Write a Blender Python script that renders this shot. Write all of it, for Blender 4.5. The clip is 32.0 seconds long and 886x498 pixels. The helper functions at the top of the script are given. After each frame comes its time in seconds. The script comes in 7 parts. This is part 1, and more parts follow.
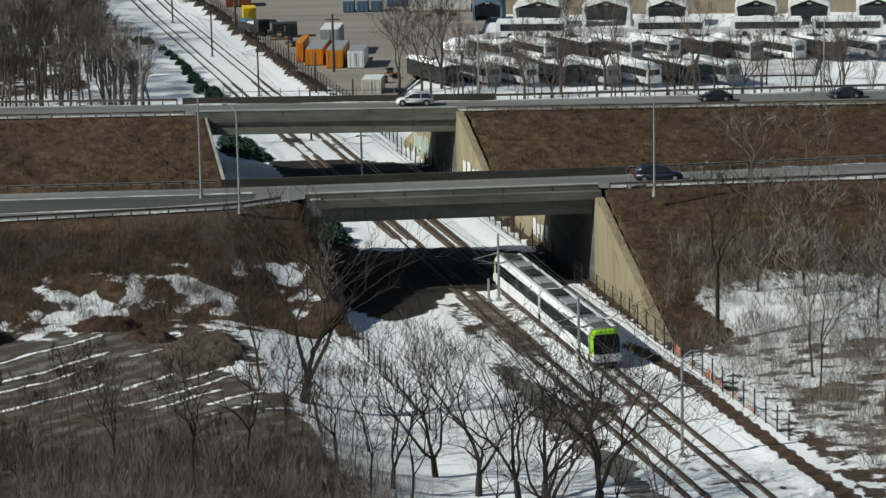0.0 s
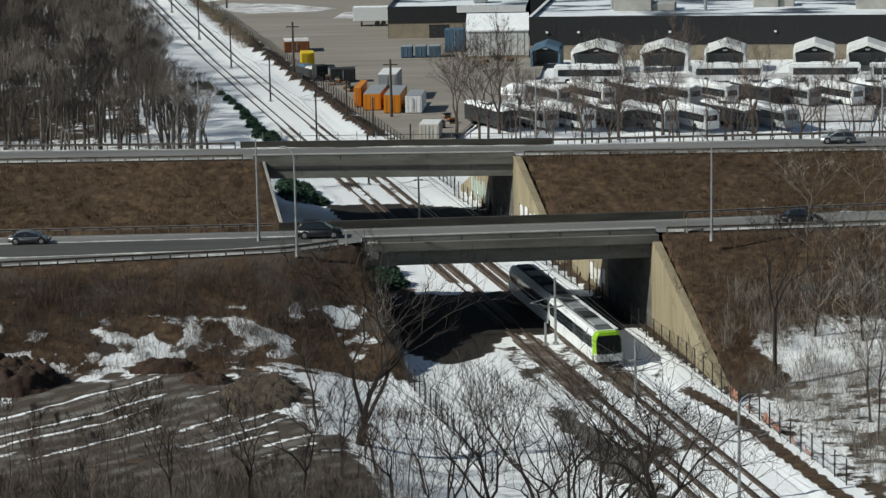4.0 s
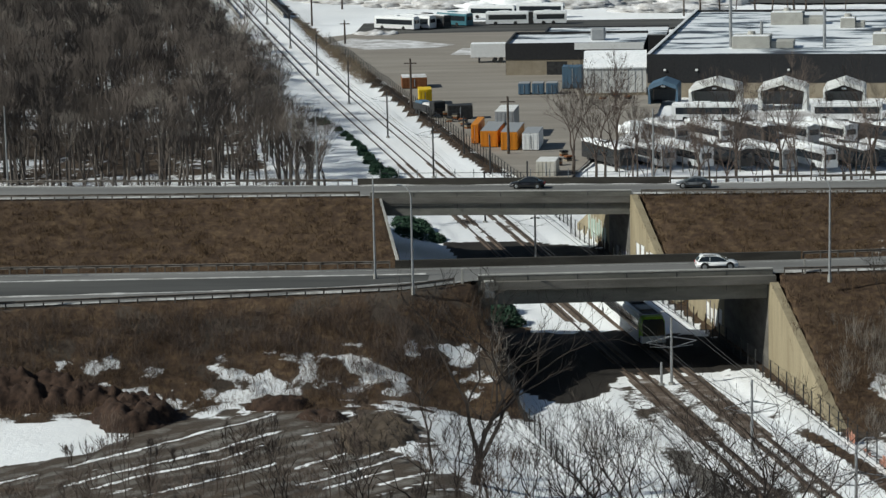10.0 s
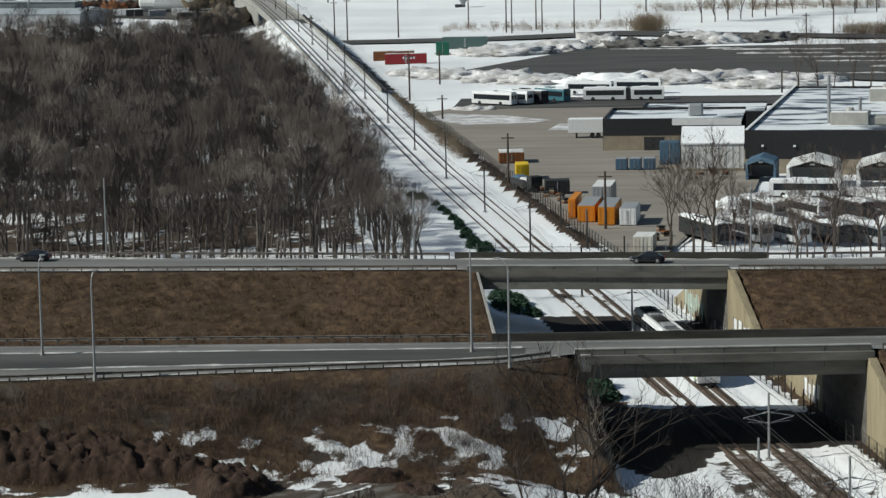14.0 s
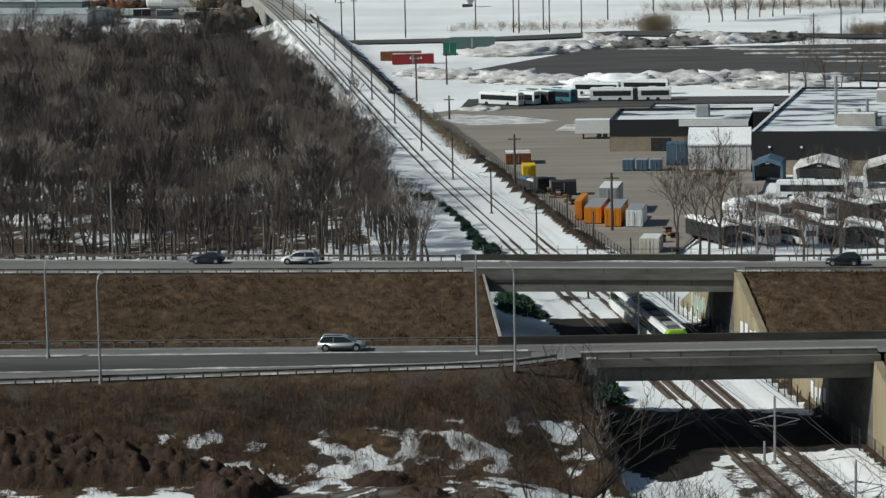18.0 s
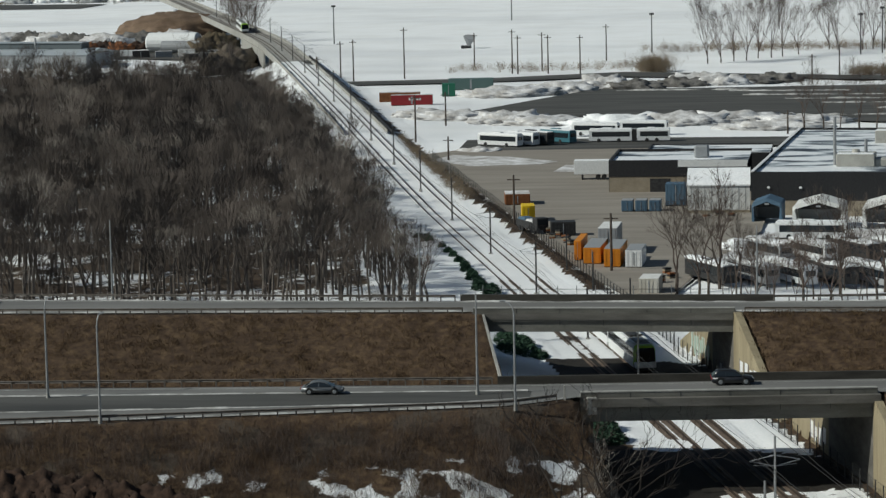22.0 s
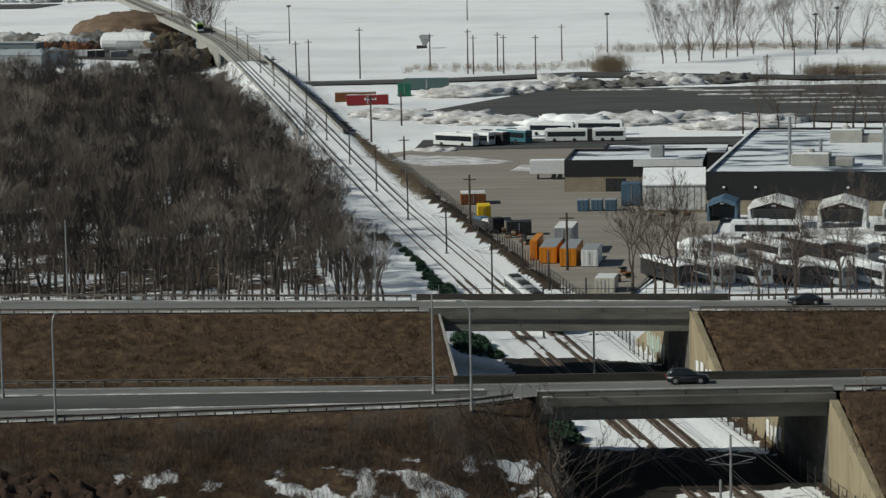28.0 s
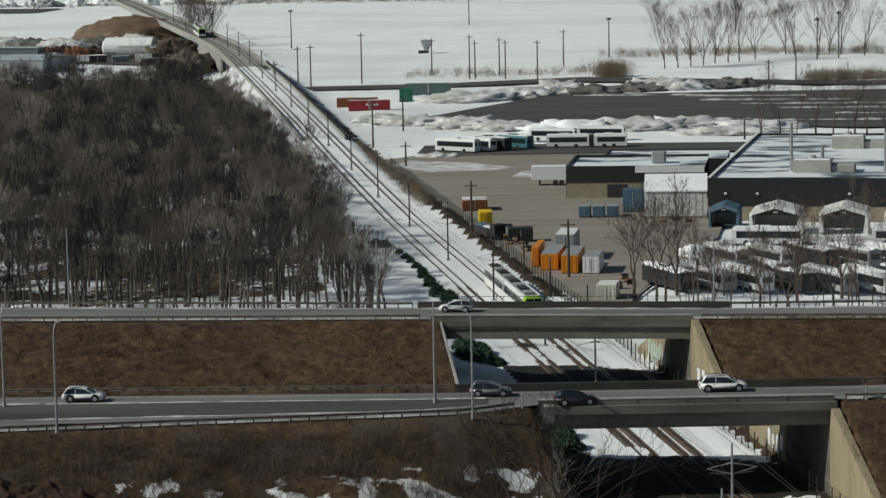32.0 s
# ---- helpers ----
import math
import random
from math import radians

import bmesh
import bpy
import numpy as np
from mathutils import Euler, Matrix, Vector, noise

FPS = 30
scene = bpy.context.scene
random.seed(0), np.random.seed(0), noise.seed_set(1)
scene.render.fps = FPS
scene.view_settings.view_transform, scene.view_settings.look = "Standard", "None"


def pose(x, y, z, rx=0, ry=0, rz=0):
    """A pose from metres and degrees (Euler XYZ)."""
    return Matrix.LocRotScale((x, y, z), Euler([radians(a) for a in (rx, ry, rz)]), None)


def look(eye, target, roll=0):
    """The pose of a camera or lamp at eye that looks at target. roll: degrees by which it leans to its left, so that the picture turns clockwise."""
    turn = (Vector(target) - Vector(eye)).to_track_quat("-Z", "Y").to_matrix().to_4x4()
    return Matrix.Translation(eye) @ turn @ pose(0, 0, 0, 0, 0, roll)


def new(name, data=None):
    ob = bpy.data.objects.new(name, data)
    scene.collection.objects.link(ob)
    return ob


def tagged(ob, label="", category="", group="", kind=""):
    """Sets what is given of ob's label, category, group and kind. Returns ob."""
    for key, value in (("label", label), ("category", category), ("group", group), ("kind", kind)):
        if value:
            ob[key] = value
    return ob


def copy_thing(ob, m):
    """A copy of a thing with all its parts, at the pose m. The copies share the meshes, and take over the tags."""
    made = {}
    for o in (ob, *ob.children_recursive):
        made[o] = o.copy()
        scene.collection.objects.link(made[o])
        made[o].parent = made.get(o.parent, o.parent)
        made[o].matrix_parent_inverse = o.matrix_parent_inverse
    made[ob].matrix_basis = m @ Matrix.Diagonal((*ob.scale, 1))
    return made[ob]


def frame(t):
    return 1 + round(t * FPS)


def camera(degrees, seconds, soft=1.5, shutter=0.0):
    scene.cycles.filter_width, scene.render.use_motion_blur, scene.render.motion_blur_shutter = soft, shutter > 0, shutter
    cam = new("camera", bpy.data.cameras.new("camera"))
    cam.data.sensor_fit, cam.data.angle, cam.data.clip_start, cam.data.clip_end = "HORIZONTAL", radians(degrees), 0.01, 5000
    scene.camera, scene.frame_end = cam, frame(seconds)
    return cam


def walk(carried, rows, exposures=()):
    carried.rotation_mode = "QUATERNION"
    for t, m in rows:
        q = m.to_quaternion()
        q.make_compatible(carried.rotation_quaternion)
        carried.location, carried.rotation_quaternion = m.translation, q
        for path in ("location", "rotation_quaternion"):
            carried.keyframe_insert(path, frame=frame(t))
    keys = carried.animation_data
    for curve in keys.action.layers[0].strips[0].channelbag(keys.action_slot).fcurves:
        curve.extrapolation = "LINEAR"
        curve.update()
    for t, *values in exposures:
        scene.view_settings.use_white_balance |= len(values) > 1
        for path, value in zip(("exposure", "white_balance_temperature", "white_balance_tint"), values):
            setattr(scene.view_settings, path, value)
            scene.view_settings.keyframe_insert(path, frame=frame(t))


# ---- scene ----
# camera: (seconds, yaw, pitch, roll, x, y, z), a drone that hovers and turns
PATH = [
    (0.0, 0.000, 11.780, -1.25, 0.00, 0.00, 65.00), (0.5, 0.188, 11.781, -1.32, 0.03, -0.09, 64.86),
    (1.0, 0.365, 11.725, -1.35, 0.02, -0.11, 64.87), (1.5, 0.529, 11.455, -1.38, -0.03, -0.11, 64.79),
    (2.0, 0.661, 11.191, -1.28, 0.01, -0.20, 64.61), (2.5, 0.832, 10.948, -1.25, -0.02, -0.16, 64.60),
    (3.0, 0.954, 10.875, -1.26, -0.04, -0.15, 64.60), (3.5, 1.198, 10.819, -1.28, 0.04, -0.16, 64.55),
    (5.5, 1.118, 10.658, -1.28, -0.00, -0.10, 64.91), (6.0, 1.249, 10.589, -1.26, 0.04, -0.13, 64.91),
    (6.5, 2.222, 10.508, -1.26, 0.05, 0.01, 65.05), (7.0, 2.227, 10.438, -1.26, 0.08, -0.01, 65.06),
    (7.5, 2.202, 10.385, -1.25, 0.05, 0.02, 65.06), (8.0, 2.187, 10.326, -1.29, 0.07, -0.07, 64.95),
    (8.5, 2.367, 10.266, -1.24, -0.03, -0.05, 65.02), (9.0, 2.809, 10.198, -1.21, 0.05, 0.01, 65.02),
    (9.5, 3.244, 10.084, -1.30, 0.01, -0.02, 64.96), (10.0, 3.605, 10.014, -1.30, 0.02, 0.03, 65.04),
    (10.5, 3.752, 9.936, -1.23, 0.00, 0.04, 65.11), (11.0, 3.909, 9.853, -1.27, 0.05, 0.07, 65.09),
    (11.5, 4.176, 9.766, -1.26, 0.06, 0.04, 65.08), (12.0, 4.534, 9.677, -1.26, 0.03, -0.01, 64.94),
    (12.5, 4.638, 9.617, -1.31, 0.02, -0.06, 64.95), (13.0, 4.622, 9.162, -1.29, -0.02, -0.06, 64.89),
    (13.5, 5.141, 8.637, -1.26, 0.09, -0.17, 64.76), (14.0, 5.574, 8.396, -1.27, -0.10, -0.11, 64.74),
    (14.5, 5.574, 8.425, -1.24, -0.07, -0.11, 64.78), (16.5, 5.748, 8.430, -1.25, 0.04, 0.03, 65.06),
    (17.0, 5.741, 8.427, -1.19, -0.01, 0.04, 65.08), (17.5, 5.730, 8.416, -1.25, 0.04, 0.04, 65.09),
    (18.0, 5.735, 8.422, -1.26, 0.09, 0.08, 65.19), (18.5, 5.728, 8.398, -1.23, 0.05, 0.06, 65.05),
    (19.0, 5.735, 8.361, -1.30, 0.08, 0.02, 64.96), (19.5, 5.723, 8.337, -1.27, 0.04, -0.02, 64.89),
    (20.0, 5.725, 8.180, -1.31, 0.08, -0.03, 64.79), (20.5, 5.705, 8.029, -1.26, -0.01, 0.01, 64.75),
    (21.0, 5.710, 7.870, -1.26, 0.03, -0.03, 64.77), (21.5, 5.685, 7.733, -1.25, -0.08, 0.02, 64.95),
    (22.0, 5.684, 7.563, -1.27, -0.06, 0.04, 64.99), (22.5, 5.671, 7.435, -1.21, -0.03, 0.01, 65.02),
    (23.0, 5.665, 7.423, -1.19, -0.07, 0.05, 65.06), (23.5, 5.662, 7.452, -1.29, -0.06, 0.09, 65.33),
    (24.0, 5.665, 7.446, -1.29, 0.02, 0.05, 65.39), (24.5, 5.651, 7.451, -1.24, -0.03, 0.13, 65.42),
    (26.5, 5.644, 7.517, -1.22, -0.08, 0.06, 65.10), (27.0, 5.555, 7.542, -1.21, 0.01, -0.06, 64.96),
    (27.5, 4.783, 7.584, -1.22, -0.03, -0.06, 64.95), (28.0, 4.759, 7.579, -1.19, -0.11, -0.02, 64.92),
    (28.5, 4.784, 7.561, -1.25, -0.02, -0.04, 64.93), (29.0, 4.782, 7.571, -1.24, -0.03, -0.06, 65.09),
    (29.5, 4.802, 7.581, -1.22, -0.03, 0.01, 65.22), (30.0, 4.802, 7.592, -1.22, -0.02, 0.08, 65.43),
    (30.5, 4.799, 7.590, -1.19, -0.05, 0.12, 65.58), (31.0, 4.800, 7.523, -1.21, -0.03, 0.09, 65.45),
    (31.5, 4.803, 7.527, -1.24, -0.00, 0.09, 65.47), (32.0, 4.800, 7.506, -1.21, -0.02, 0.09, 65.46),
]

cam = camera(18.15, 32.0, soft=1.4)


def aim(yaw, pitch, roll, x, y, z):
    return (Matrix.Translation((x, y, z)) @ Matrix.Rotation(radians(yaw), 4, "Z")
            @ Matrix.Rotation(radians(90 - pitch), 4, "X") @ Matrix.Rotation(radians(roll), 4, "Z"))


EXPOSURES = [(0.0, 0.12, 6220, 3), (8.0, 0.15, 6200, 3), (12.5, 0.13, 6200, 3), (18.0, 0.0, 6180, 2), (21.0, -0.08, 6200, 2), (24.0, -0.20, 6320, 2), (32.0, -0.22, 6350, 2)]
walk(cam, [(r[0], aim(*r[1:])) for r in PATH], EXPOSURES)

# ---- light ----
SUN_ELEVATION = 36.0
SUN_HEADING = (0.953, 0.303)      # the way the light travels over the ground
world = bpy.data.worlds.new("sky")
scene.world = world
world.use_nodes = True
sky = world.node_tree.nodes.new("ShaderNodeTexSky")
sky.sky_type = "NISHITA"
sky.sun_disc = False
sky.sun_elevation = radians(SUN_ELEVATION)
sky.sun_rotation = math.atan2(-SUN_HEADING[0], -SUN_HEADING[1])
background = world.node_tree.nodes["Background"]
world.node_tree.links.new(sky.outputs["Color"], background.inputs["Color"])
background.inputs["Strength"].default_value = 0.045
sun = new("sun", bpy.data.lights.new("sun", "SUN"))
sun.data.energy = 3.9
sun.data.angle = radians(0.55)
sun.data.color = (1.0, 0.95, 0.87)
ce = math.cos(radians(SUN_ELEVATION))
sun.matrix_world = look((0, 0, 300), (SUN_HEADING[0] * ce, SUN_HEADING[1] * ce, 300 - math.sin(radians(SUN_ELEVATION))))

# ---- materials ----
def nodes_of(name, rough=0.8, metal=0.0):
    m = bpy.data.materials.new(name)
    m.use_nodes = True
    nt = m.node_tree
    b = nt.nodes["Principled BSDF"]
    b.inputs["Roughness"].default_value = rough
    b.inputs["Metallic"].default_value = metal
    b.inputs["Specular IOR Level"].default_value = 0.3
    return m, nt, b


def noise_node(nt, scale, detail=4.0, rough=0.6, coord="Object", stretch=None):
    tc = nt.nodes.new("ShaderNodeTexCoord")
    n = nt.nodes.new("ShaderNodeTexNoise")
    n.inputs["Scale"].default_value = scale
    n.inputs["Detail"].default_value = detail
    n.inputs["Roughness"].default_value = rough
    if stretch:
        mp = nt.nodes.new("ShaderNodeMapping")
        mp.inputs["Scale"].default_value = stretch
        nt.links.new(tc.outputs[coord], mp.inputs["Vector"])
        nt.links.new(mp.outputs["Vector"], n.inputs["Vector"])
    else:
        nt.links.new(tc.outputs[coord], n.inputs["Vector"])
    return n


def ramp(nt, src, stops):
    r = nt.nodes.new("ShaderNodeValToRGB")
    while len(r.color_ramp.elements) < len(stops):
        r.color_ramp.elements.new(0.5)
    for e, (p, c) in zip(r.color_ramp.elements, stops):
        e.position, e.color = p, (*c, 1)
    nt.links.new(src, r.inputs["Fac"])
    return r.outputs["Color"]


def mix(nt, fac, a, b, mode="MIX"):
    n = nt.nodes.new("ShaderNodeMix")
    n.data_type, n.blend_type = "RGBA", mode
    for sock, v in ((n.inputs[0], fac), (n.inputs[6], a), (n.inputs[7], b)):
        if isinstance(v, (int, float)):
            sock.default_value = v
        elif isinstance(v, tuple):
            sock.default_value = (*v, 1)
        else:
            nt.links.new(v, sock)
    return n.outputs[2]


def bump(nt, b, src, strength=0.4, dist=0.05):
    n = nt.nodes.new("ShaderNodeBump")
    n.inputs["Strength"].default_value = strength
    n.inputs["Distance"].default_value = dist
    nt.links.new(src, n.inputs["Height"])
    nt.links.new(n.outputs["Normal"], b.inputs["Normal"])


def worn(name, c1, c2, scale=1.0, rough=0.8, metal=0.0, fine=12.0, bumps=0.25, stretch=None, per_piece=0.0):
    """A two-scale mottled surface between two colours."""
    m, nt, b = nodes_of(name, rough, metal)
    big = noise_node(nt, scale, 5, 0.65, stretch=stretch)
    small = noise_node(nt, fine, 4, 0.6)
    col = ramp(nt, big.outputs["Fac"], [(0.32, c1), (0.68, c2)])
    dark = ramp(nt, small.outputs["Fac"], [(0.3, (0.72, 0.72, 0.72)), (0.7, (1.12, 1.12, 1.12))])
    col = mix(nt, 0.8, col, dark, "MULTIPLY")
    if per_piece:
        info = nt.nodes.new("ShaderNodeObjectInfo")
        tone = ramp(nt, info.outputs["Random"], [(0.0, (1 - per_piece,) * 3), (1.0, (1 + per_piece,) * 3)])
        col = mix(nt, 1.0, col, tone, "MULTIPLY")
    nt.links.new(col, b.inputs["Base Color"])
    bump(nt, b, small.outputs["Fac"], bumps, 0.03)
    return m


def paint(name, color, rough=0.45, metal=0.0, dirt=0.25):
    m, nt, b = nodes_of(name, rough, metal)
    n = noise_node(nt, 2.5, 5, 0.7)
    c2 = tuple(v * (1 - dirt) + 0.08 * dirt for v in color)
    nt.links.new(ramp(nt, n.outputs["Fac"], [(0.35, color), (0.75, c2)]), b.inputs["Base Color"])
    return m


def plain_glass(name, tint=(0.02, 0.025, 0.03)):
    m, nt, b = nodes_of(name, 0.08)
    b.inputs["Base Color"].default_value = (*tint, 1)
    b.inputs["Specular IOR Level"].default_value = 0.6
    return m


def ground_material():
    """Snow, dead grass, bare earth and gravel by the cover mask, with ragged edges."""
    m, nt, b = nodes_of("ground_cover", 0.9)
    at = nt.nodes.new("ShaderNodeVertexColor")
    at.layer_name = "cover"
    sep = nt.nodes.new("ShaderNodeSeparateColor")
    nt.links.new(at.outputs["Color"], sep.inputs["Color"])
    rag = noise_node(nt, 0.75, 7, 0.78)
    fine = noise_node(nt, 3.0, 5, 0.7)
    big = noise_node(nt, 0.05, 3, 0.5)

    def edge(src, soft=0.10, spread=0.75):
        a = nt.nodes.new("ShaderNodeMath")
        a.operation = "MULTIPLY_ADD"
        nt.links.new(rag.outputs["Fac"], a.inputs[0])
        a.inputs[1].default_value = spread
        nt.links.new(src, a.inputs[2])
        r = nt.nodes.new("ShaderNodeMapRange")
        mid = 0.5 + spread / 2
        r.inputs["From Min"].default_value = mid - soft
        r.inputs["From Max"].default_value = mid + soft
        nt.links.new(a.outputs[0], r.inputs["Value"])
        return r.outputs["Result"]
    earth = ramp(nt, fine.outputs["Fac"], [(0.3, (0.042, 0.032, 0.024)), (0.7, (0.092, 0.073, 0.056))])
    grass_n = noise_node(nt, 0.9, 6, 0.75)
    grass = ramp(nt, grass_n.outputs["Fac"], [(0.28, (0.022, 0.0122, 0.0075)), (0.5, (0.063, 0.0402, 0.0245)), (0.74, (0.148, 0.102, 0.057))])
    grass = mix(nt, 0.55, grass, ramp(nt, big.outputs["Fac"], [(0.35, (0.6, 0.55, 0.5)), (0.65, (1.25, 1.2, 1.1))]), "MULTIPLY")
    gravel = ramp(nt, fine.outputs["Fac"], [(0.3, (0.105, 0.097, 0.085)), (0.7, (0.21, 0.195, 0.175))])
    snow = ramp(nt, fine.outputs["Fac"], [(0.3, (0.80, 0.82, 0.84)), (0.65, (0.92, 0.925, 0.93))])
    snow = mix(nt, 0.5, snow, ramp(nt, big.outputs["Fac"], [(0.3, (0.86, 0.85, 0.83)), (0.6, (1.0, 1.0, 1.0))]), "MULTIPLY")
    drift = noise_node(nt, 0.011, 3, 0.5, stretch=(0.5, 1.0, 1))
    snow = mix(nt, 0.45, snow, ramp(nt, drift.outputs["Fac"], [(0.36, (0.70, 0.71, 0.73)), (0.50, (1.0, 1.0, 1.0))]), "MULTIPLY")
    # near-black soil: dark bare ground with the bridge shade painted in
    shaded_soil = ramp(nt, fine.outputs["Fac"], [(0.3, (0.011, 0.0095, 0.008)), (0.7, (0.032, 0.027, 0.022))])
    earth = mix(nt, at.outputs["Alpha"], shaded_soil, earth)
    c = mix(nt, edge(sep.outputs["Green"]), earth, grass)
    c = mix(nt, edge(sep.outputs["Blue"], 0.15, 0.4), c, gravel)
    c = mix(nt, edge(sep.outputs["Red"], 0.06, 1.25), c, snow)
    nt.links.new(c, b.inputs["Base Color"])
    bump(nt, b, grass_n.outputs["Fac"], 0.7, 0.25)
    return m


def sheet_of_asphalt(name, c1, c2):
    m, nt, b = nodes_of(name, 0.85)
    big = noise_node(nt, 0.12, 5, 0.6, stretch=(0.25, 1.6, 1))
    fine = noise_node(nt, 9, 4, 0.7)
    c = ramp(nt, big.outputs["Fac"], [(0.3, c1), (0.7, c2)])
    c = mix(nt, 0.6, c, ramp(nt, fine.outputs["Fac"], [(0.3, (0.75, 0.75, 0.75)), (0.7, (1.15, 1.15, 1.15))]), "MULTIPLY")
    nt.links.new(c, b.inputs["Base Color"])
    return m


GROUND = ground_material()
ASPHALT = sheet_of_asphalt("salted_asphalt", (0.125, 0.124, 0.119), (0.215, 0.212, 0.203))
ASPHALT_DARK = sheet_of_asphalt("damp_asphalt", (0.045, 0.045, 0.043), (0.10, 0.098, 0.092))
LOT = sheet_of_asphalt("sandy_lot", (0.20, 0.178, 0.15), (0.30, 0.272, 0.235))
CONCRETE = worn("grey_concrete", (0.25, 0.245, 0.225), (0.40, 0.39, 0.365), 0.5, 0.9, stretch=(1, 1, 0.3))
# the shade on the abutments is darkened into this concrete
CONCRETE_DARK = worn("weathered_shaded_concrete", (0.085, 0.08, 0.07), (0.17, 0.16, 0.145), 0.35, 0.9, stretch=(0.4, 1, 2.5))
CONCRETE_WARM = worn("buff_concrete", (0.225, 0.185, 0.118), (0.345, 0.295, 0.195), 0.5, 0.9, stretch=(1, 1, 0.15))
STEEL = worn("galvanised_steel", (0.30, 0.31, 0.32), (0.45, 0.46, 0.47), 1.5, 0.5, 0.6)
STEEL_DARK = worn("dark_steel", (0.03, 0.03, 0.032), (0.07, 0.07, 0.07), 1.5, 0.6, 0.4)
RAIL_OLD = worn("weathered_guard_steel", (0.10, 0.085, 0.07), (0.22, 0.20, 0.18), 0.8, 0.65, 0.25, stretch=(1, 1, 3))
RAIL_STEEL = worn("rusty_rail", (0.045, 0.032, 0.026), (0.09, 0.065, 0.05), 2.0, 0.6, 0.3)
RUST = worn("rust", (0.16, 0.06, 0.025), (0.28, 0.12, 0.05), 1.0, 0.9)
BALLAST = worn("rusty_ballast", (0.09, 0.062, 0.045), (0.19, 0.15, 0.12), 0.4, 0.95, fine=5, stretch=(1, 1, 1))
SNOW = worn("snow", (0.82, 0.835, 0.85), (0.91, 0.915, 0.92), 0.4, 0.8, fine=3.0)
SNOW_DIRTY = worn("dirty_snow", (0.30, 0.28, 0.26), (0.78, 0.78, 0.79), 0.25, 0.9, fine=1.5, bumps=0.6)
SLUSH = worn("gritty_slush", (0.20, 0.19, 0.175), (0.60, 0.60, 0.59), 0.35, 0.9, fine=1.5, bumps=0.6)
EARTH = worn("dark_earth", (0.020, 0.0115, 0.008), (0.060, 0.035, 0.023), 1.6, 0.95, fine=4, bumps=1.0)
WHITE = paint("white_paint", (0.78, 0.79, 0.79))
WHITE_LINE = worn("road_line_paint", (0.26, 0.26, 0.25), (0.52, 0.52, 0.50), 0.8, 0.8)
BLACK = paint("black_cladding", (0.018, 0.018, 0.02), 0.6)
DARK_GLASS = plain_glass("dark_glass")
BLACK_GLASS = plain_glass("black_glass", (0.006, 0.007, 0.008))
BLACK_GLASS.node_tree.nodes["Principled BSDF"].inputs["Specular IOR Level"].default_value = 0.25
LIME = paint("lime_paint", (0.30, 0.55, 0.02), 0.35)
BLUE = paint("blue_sheet", (0.075, 0.135, 0.20), 0.6)
ORANGE = paint("orange_paint", (0.62, 0.22, 0.01), 0.5)
YELLOW = paint("yellow_paint", (0.75, 0.50, 0.01), 0.5)
RED = paint("red_paint", (0.30, 0.025, 0.03), 0.6)
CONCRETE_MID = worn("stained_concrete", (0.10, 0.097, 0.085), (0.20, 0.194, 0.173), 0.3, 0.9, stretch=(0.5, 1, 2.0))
GREEN = paint("green_paint", (0.02, 0.15, 0.09), 0.5)
BEIGE = worn("beige_block", (0.25, 0.21, 0.15), (0.34, 0.29, 0.22), 0.5)
GREY = paint("grey_paint", (0.30, 0.31, 0.32), 0.5)
TARP = worn("white_tarpaulin", (0.62, 0.62, 0.60), (0.80, 0.80, 0.78), 0.7, 0.6)
SAND = worn("sand_grey_sheet", (0.33, 0.32, 0.29), (0.46, 0.45, 0.41), 0.5, 0.6)
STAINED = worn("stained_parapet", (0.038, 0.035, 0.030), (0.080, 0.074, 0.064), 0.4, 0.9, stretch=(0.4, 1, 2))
TARP_OLD = worn("stained_sheeting", (0.36, 0.33, 0.27), (0.55, 0.53, 0.48), 0.6, 0.8, stretch=(1, 1, 0.3))
BARK = worn("bark", (0.055, 0.042, 0.034), (0.12, 0.098, 0.082), 1.0, 0.95)
TWIG = worn("twigs", (0.075, 0.055, 0.045), (0.15, 0.118, 0.10), 0.3, 0.95)
TWIG_PALE = worn("pale_twigs", (0.16, 0.14, 0.12), (0.30, 0.27, 0.235), 0.3, 0.95)
WOOD_TWIG = worn("grey_wood_twigs", (0.078, 0.065, 0.056), (0.150, 0.126, 0.111), 0.06, 0.95)
WOOD_DARK = worn("dark_wood_twigs", (0.058, 0.048, 0.042), (0.120, 0.101, 0.090), 0.06, 0.95)
WOOD_PALE = worn("pale_wood_twigs", (0.145, 0.126, 0.110), (0.262, 0.233, 0.207), 0.06, 0.95)
WOOD_BARK = worn("grey_wood_bark", (0.085, 0.073, 0.063), (0.19, 0.166, 0.148), 0.3, 0.95)
TWIG_DARK = worn("dark_twigs", (0.026, 0.021, 0.018), (0.060, 0.048, 0.041), 0.3, 0.95)
EVERGREEN = worn("evergreen_needles", (0.018, 0.046, 0.028), (0.050, 0.095, 0.056), 0.8, 0.9)
RUBBER = paint("rubber", (0.02, 0.02, 0.02), 0.8)


def railbed_material():
    m, nt, b = nodes_of("railbed_ballast", 0.95)
    n = noise_node(nt, 0.35, 5, 0.7)
    f = noise_node(nt, 4, 4, 0.7)
    c = ramp(nt, n.outputs["Fac"], [(0.42, (0.085, 0.062, 0.046)), (0.56, (0.16, 0.128, 0.105)), (0.70, (0.50, 0.49, 0.48))])
    c = mix(nt, 0.7, c, ramp(nt, f.outputs["Fac"], [(0.3, (0.65, 0.65, 0.65)), (0.7, (1.15, 1.15, 1.15))]), "MULTIPLY")
    nt.links.new(c, b.inputs["Base Color"])
    return m


RAILBED = railbed_material()

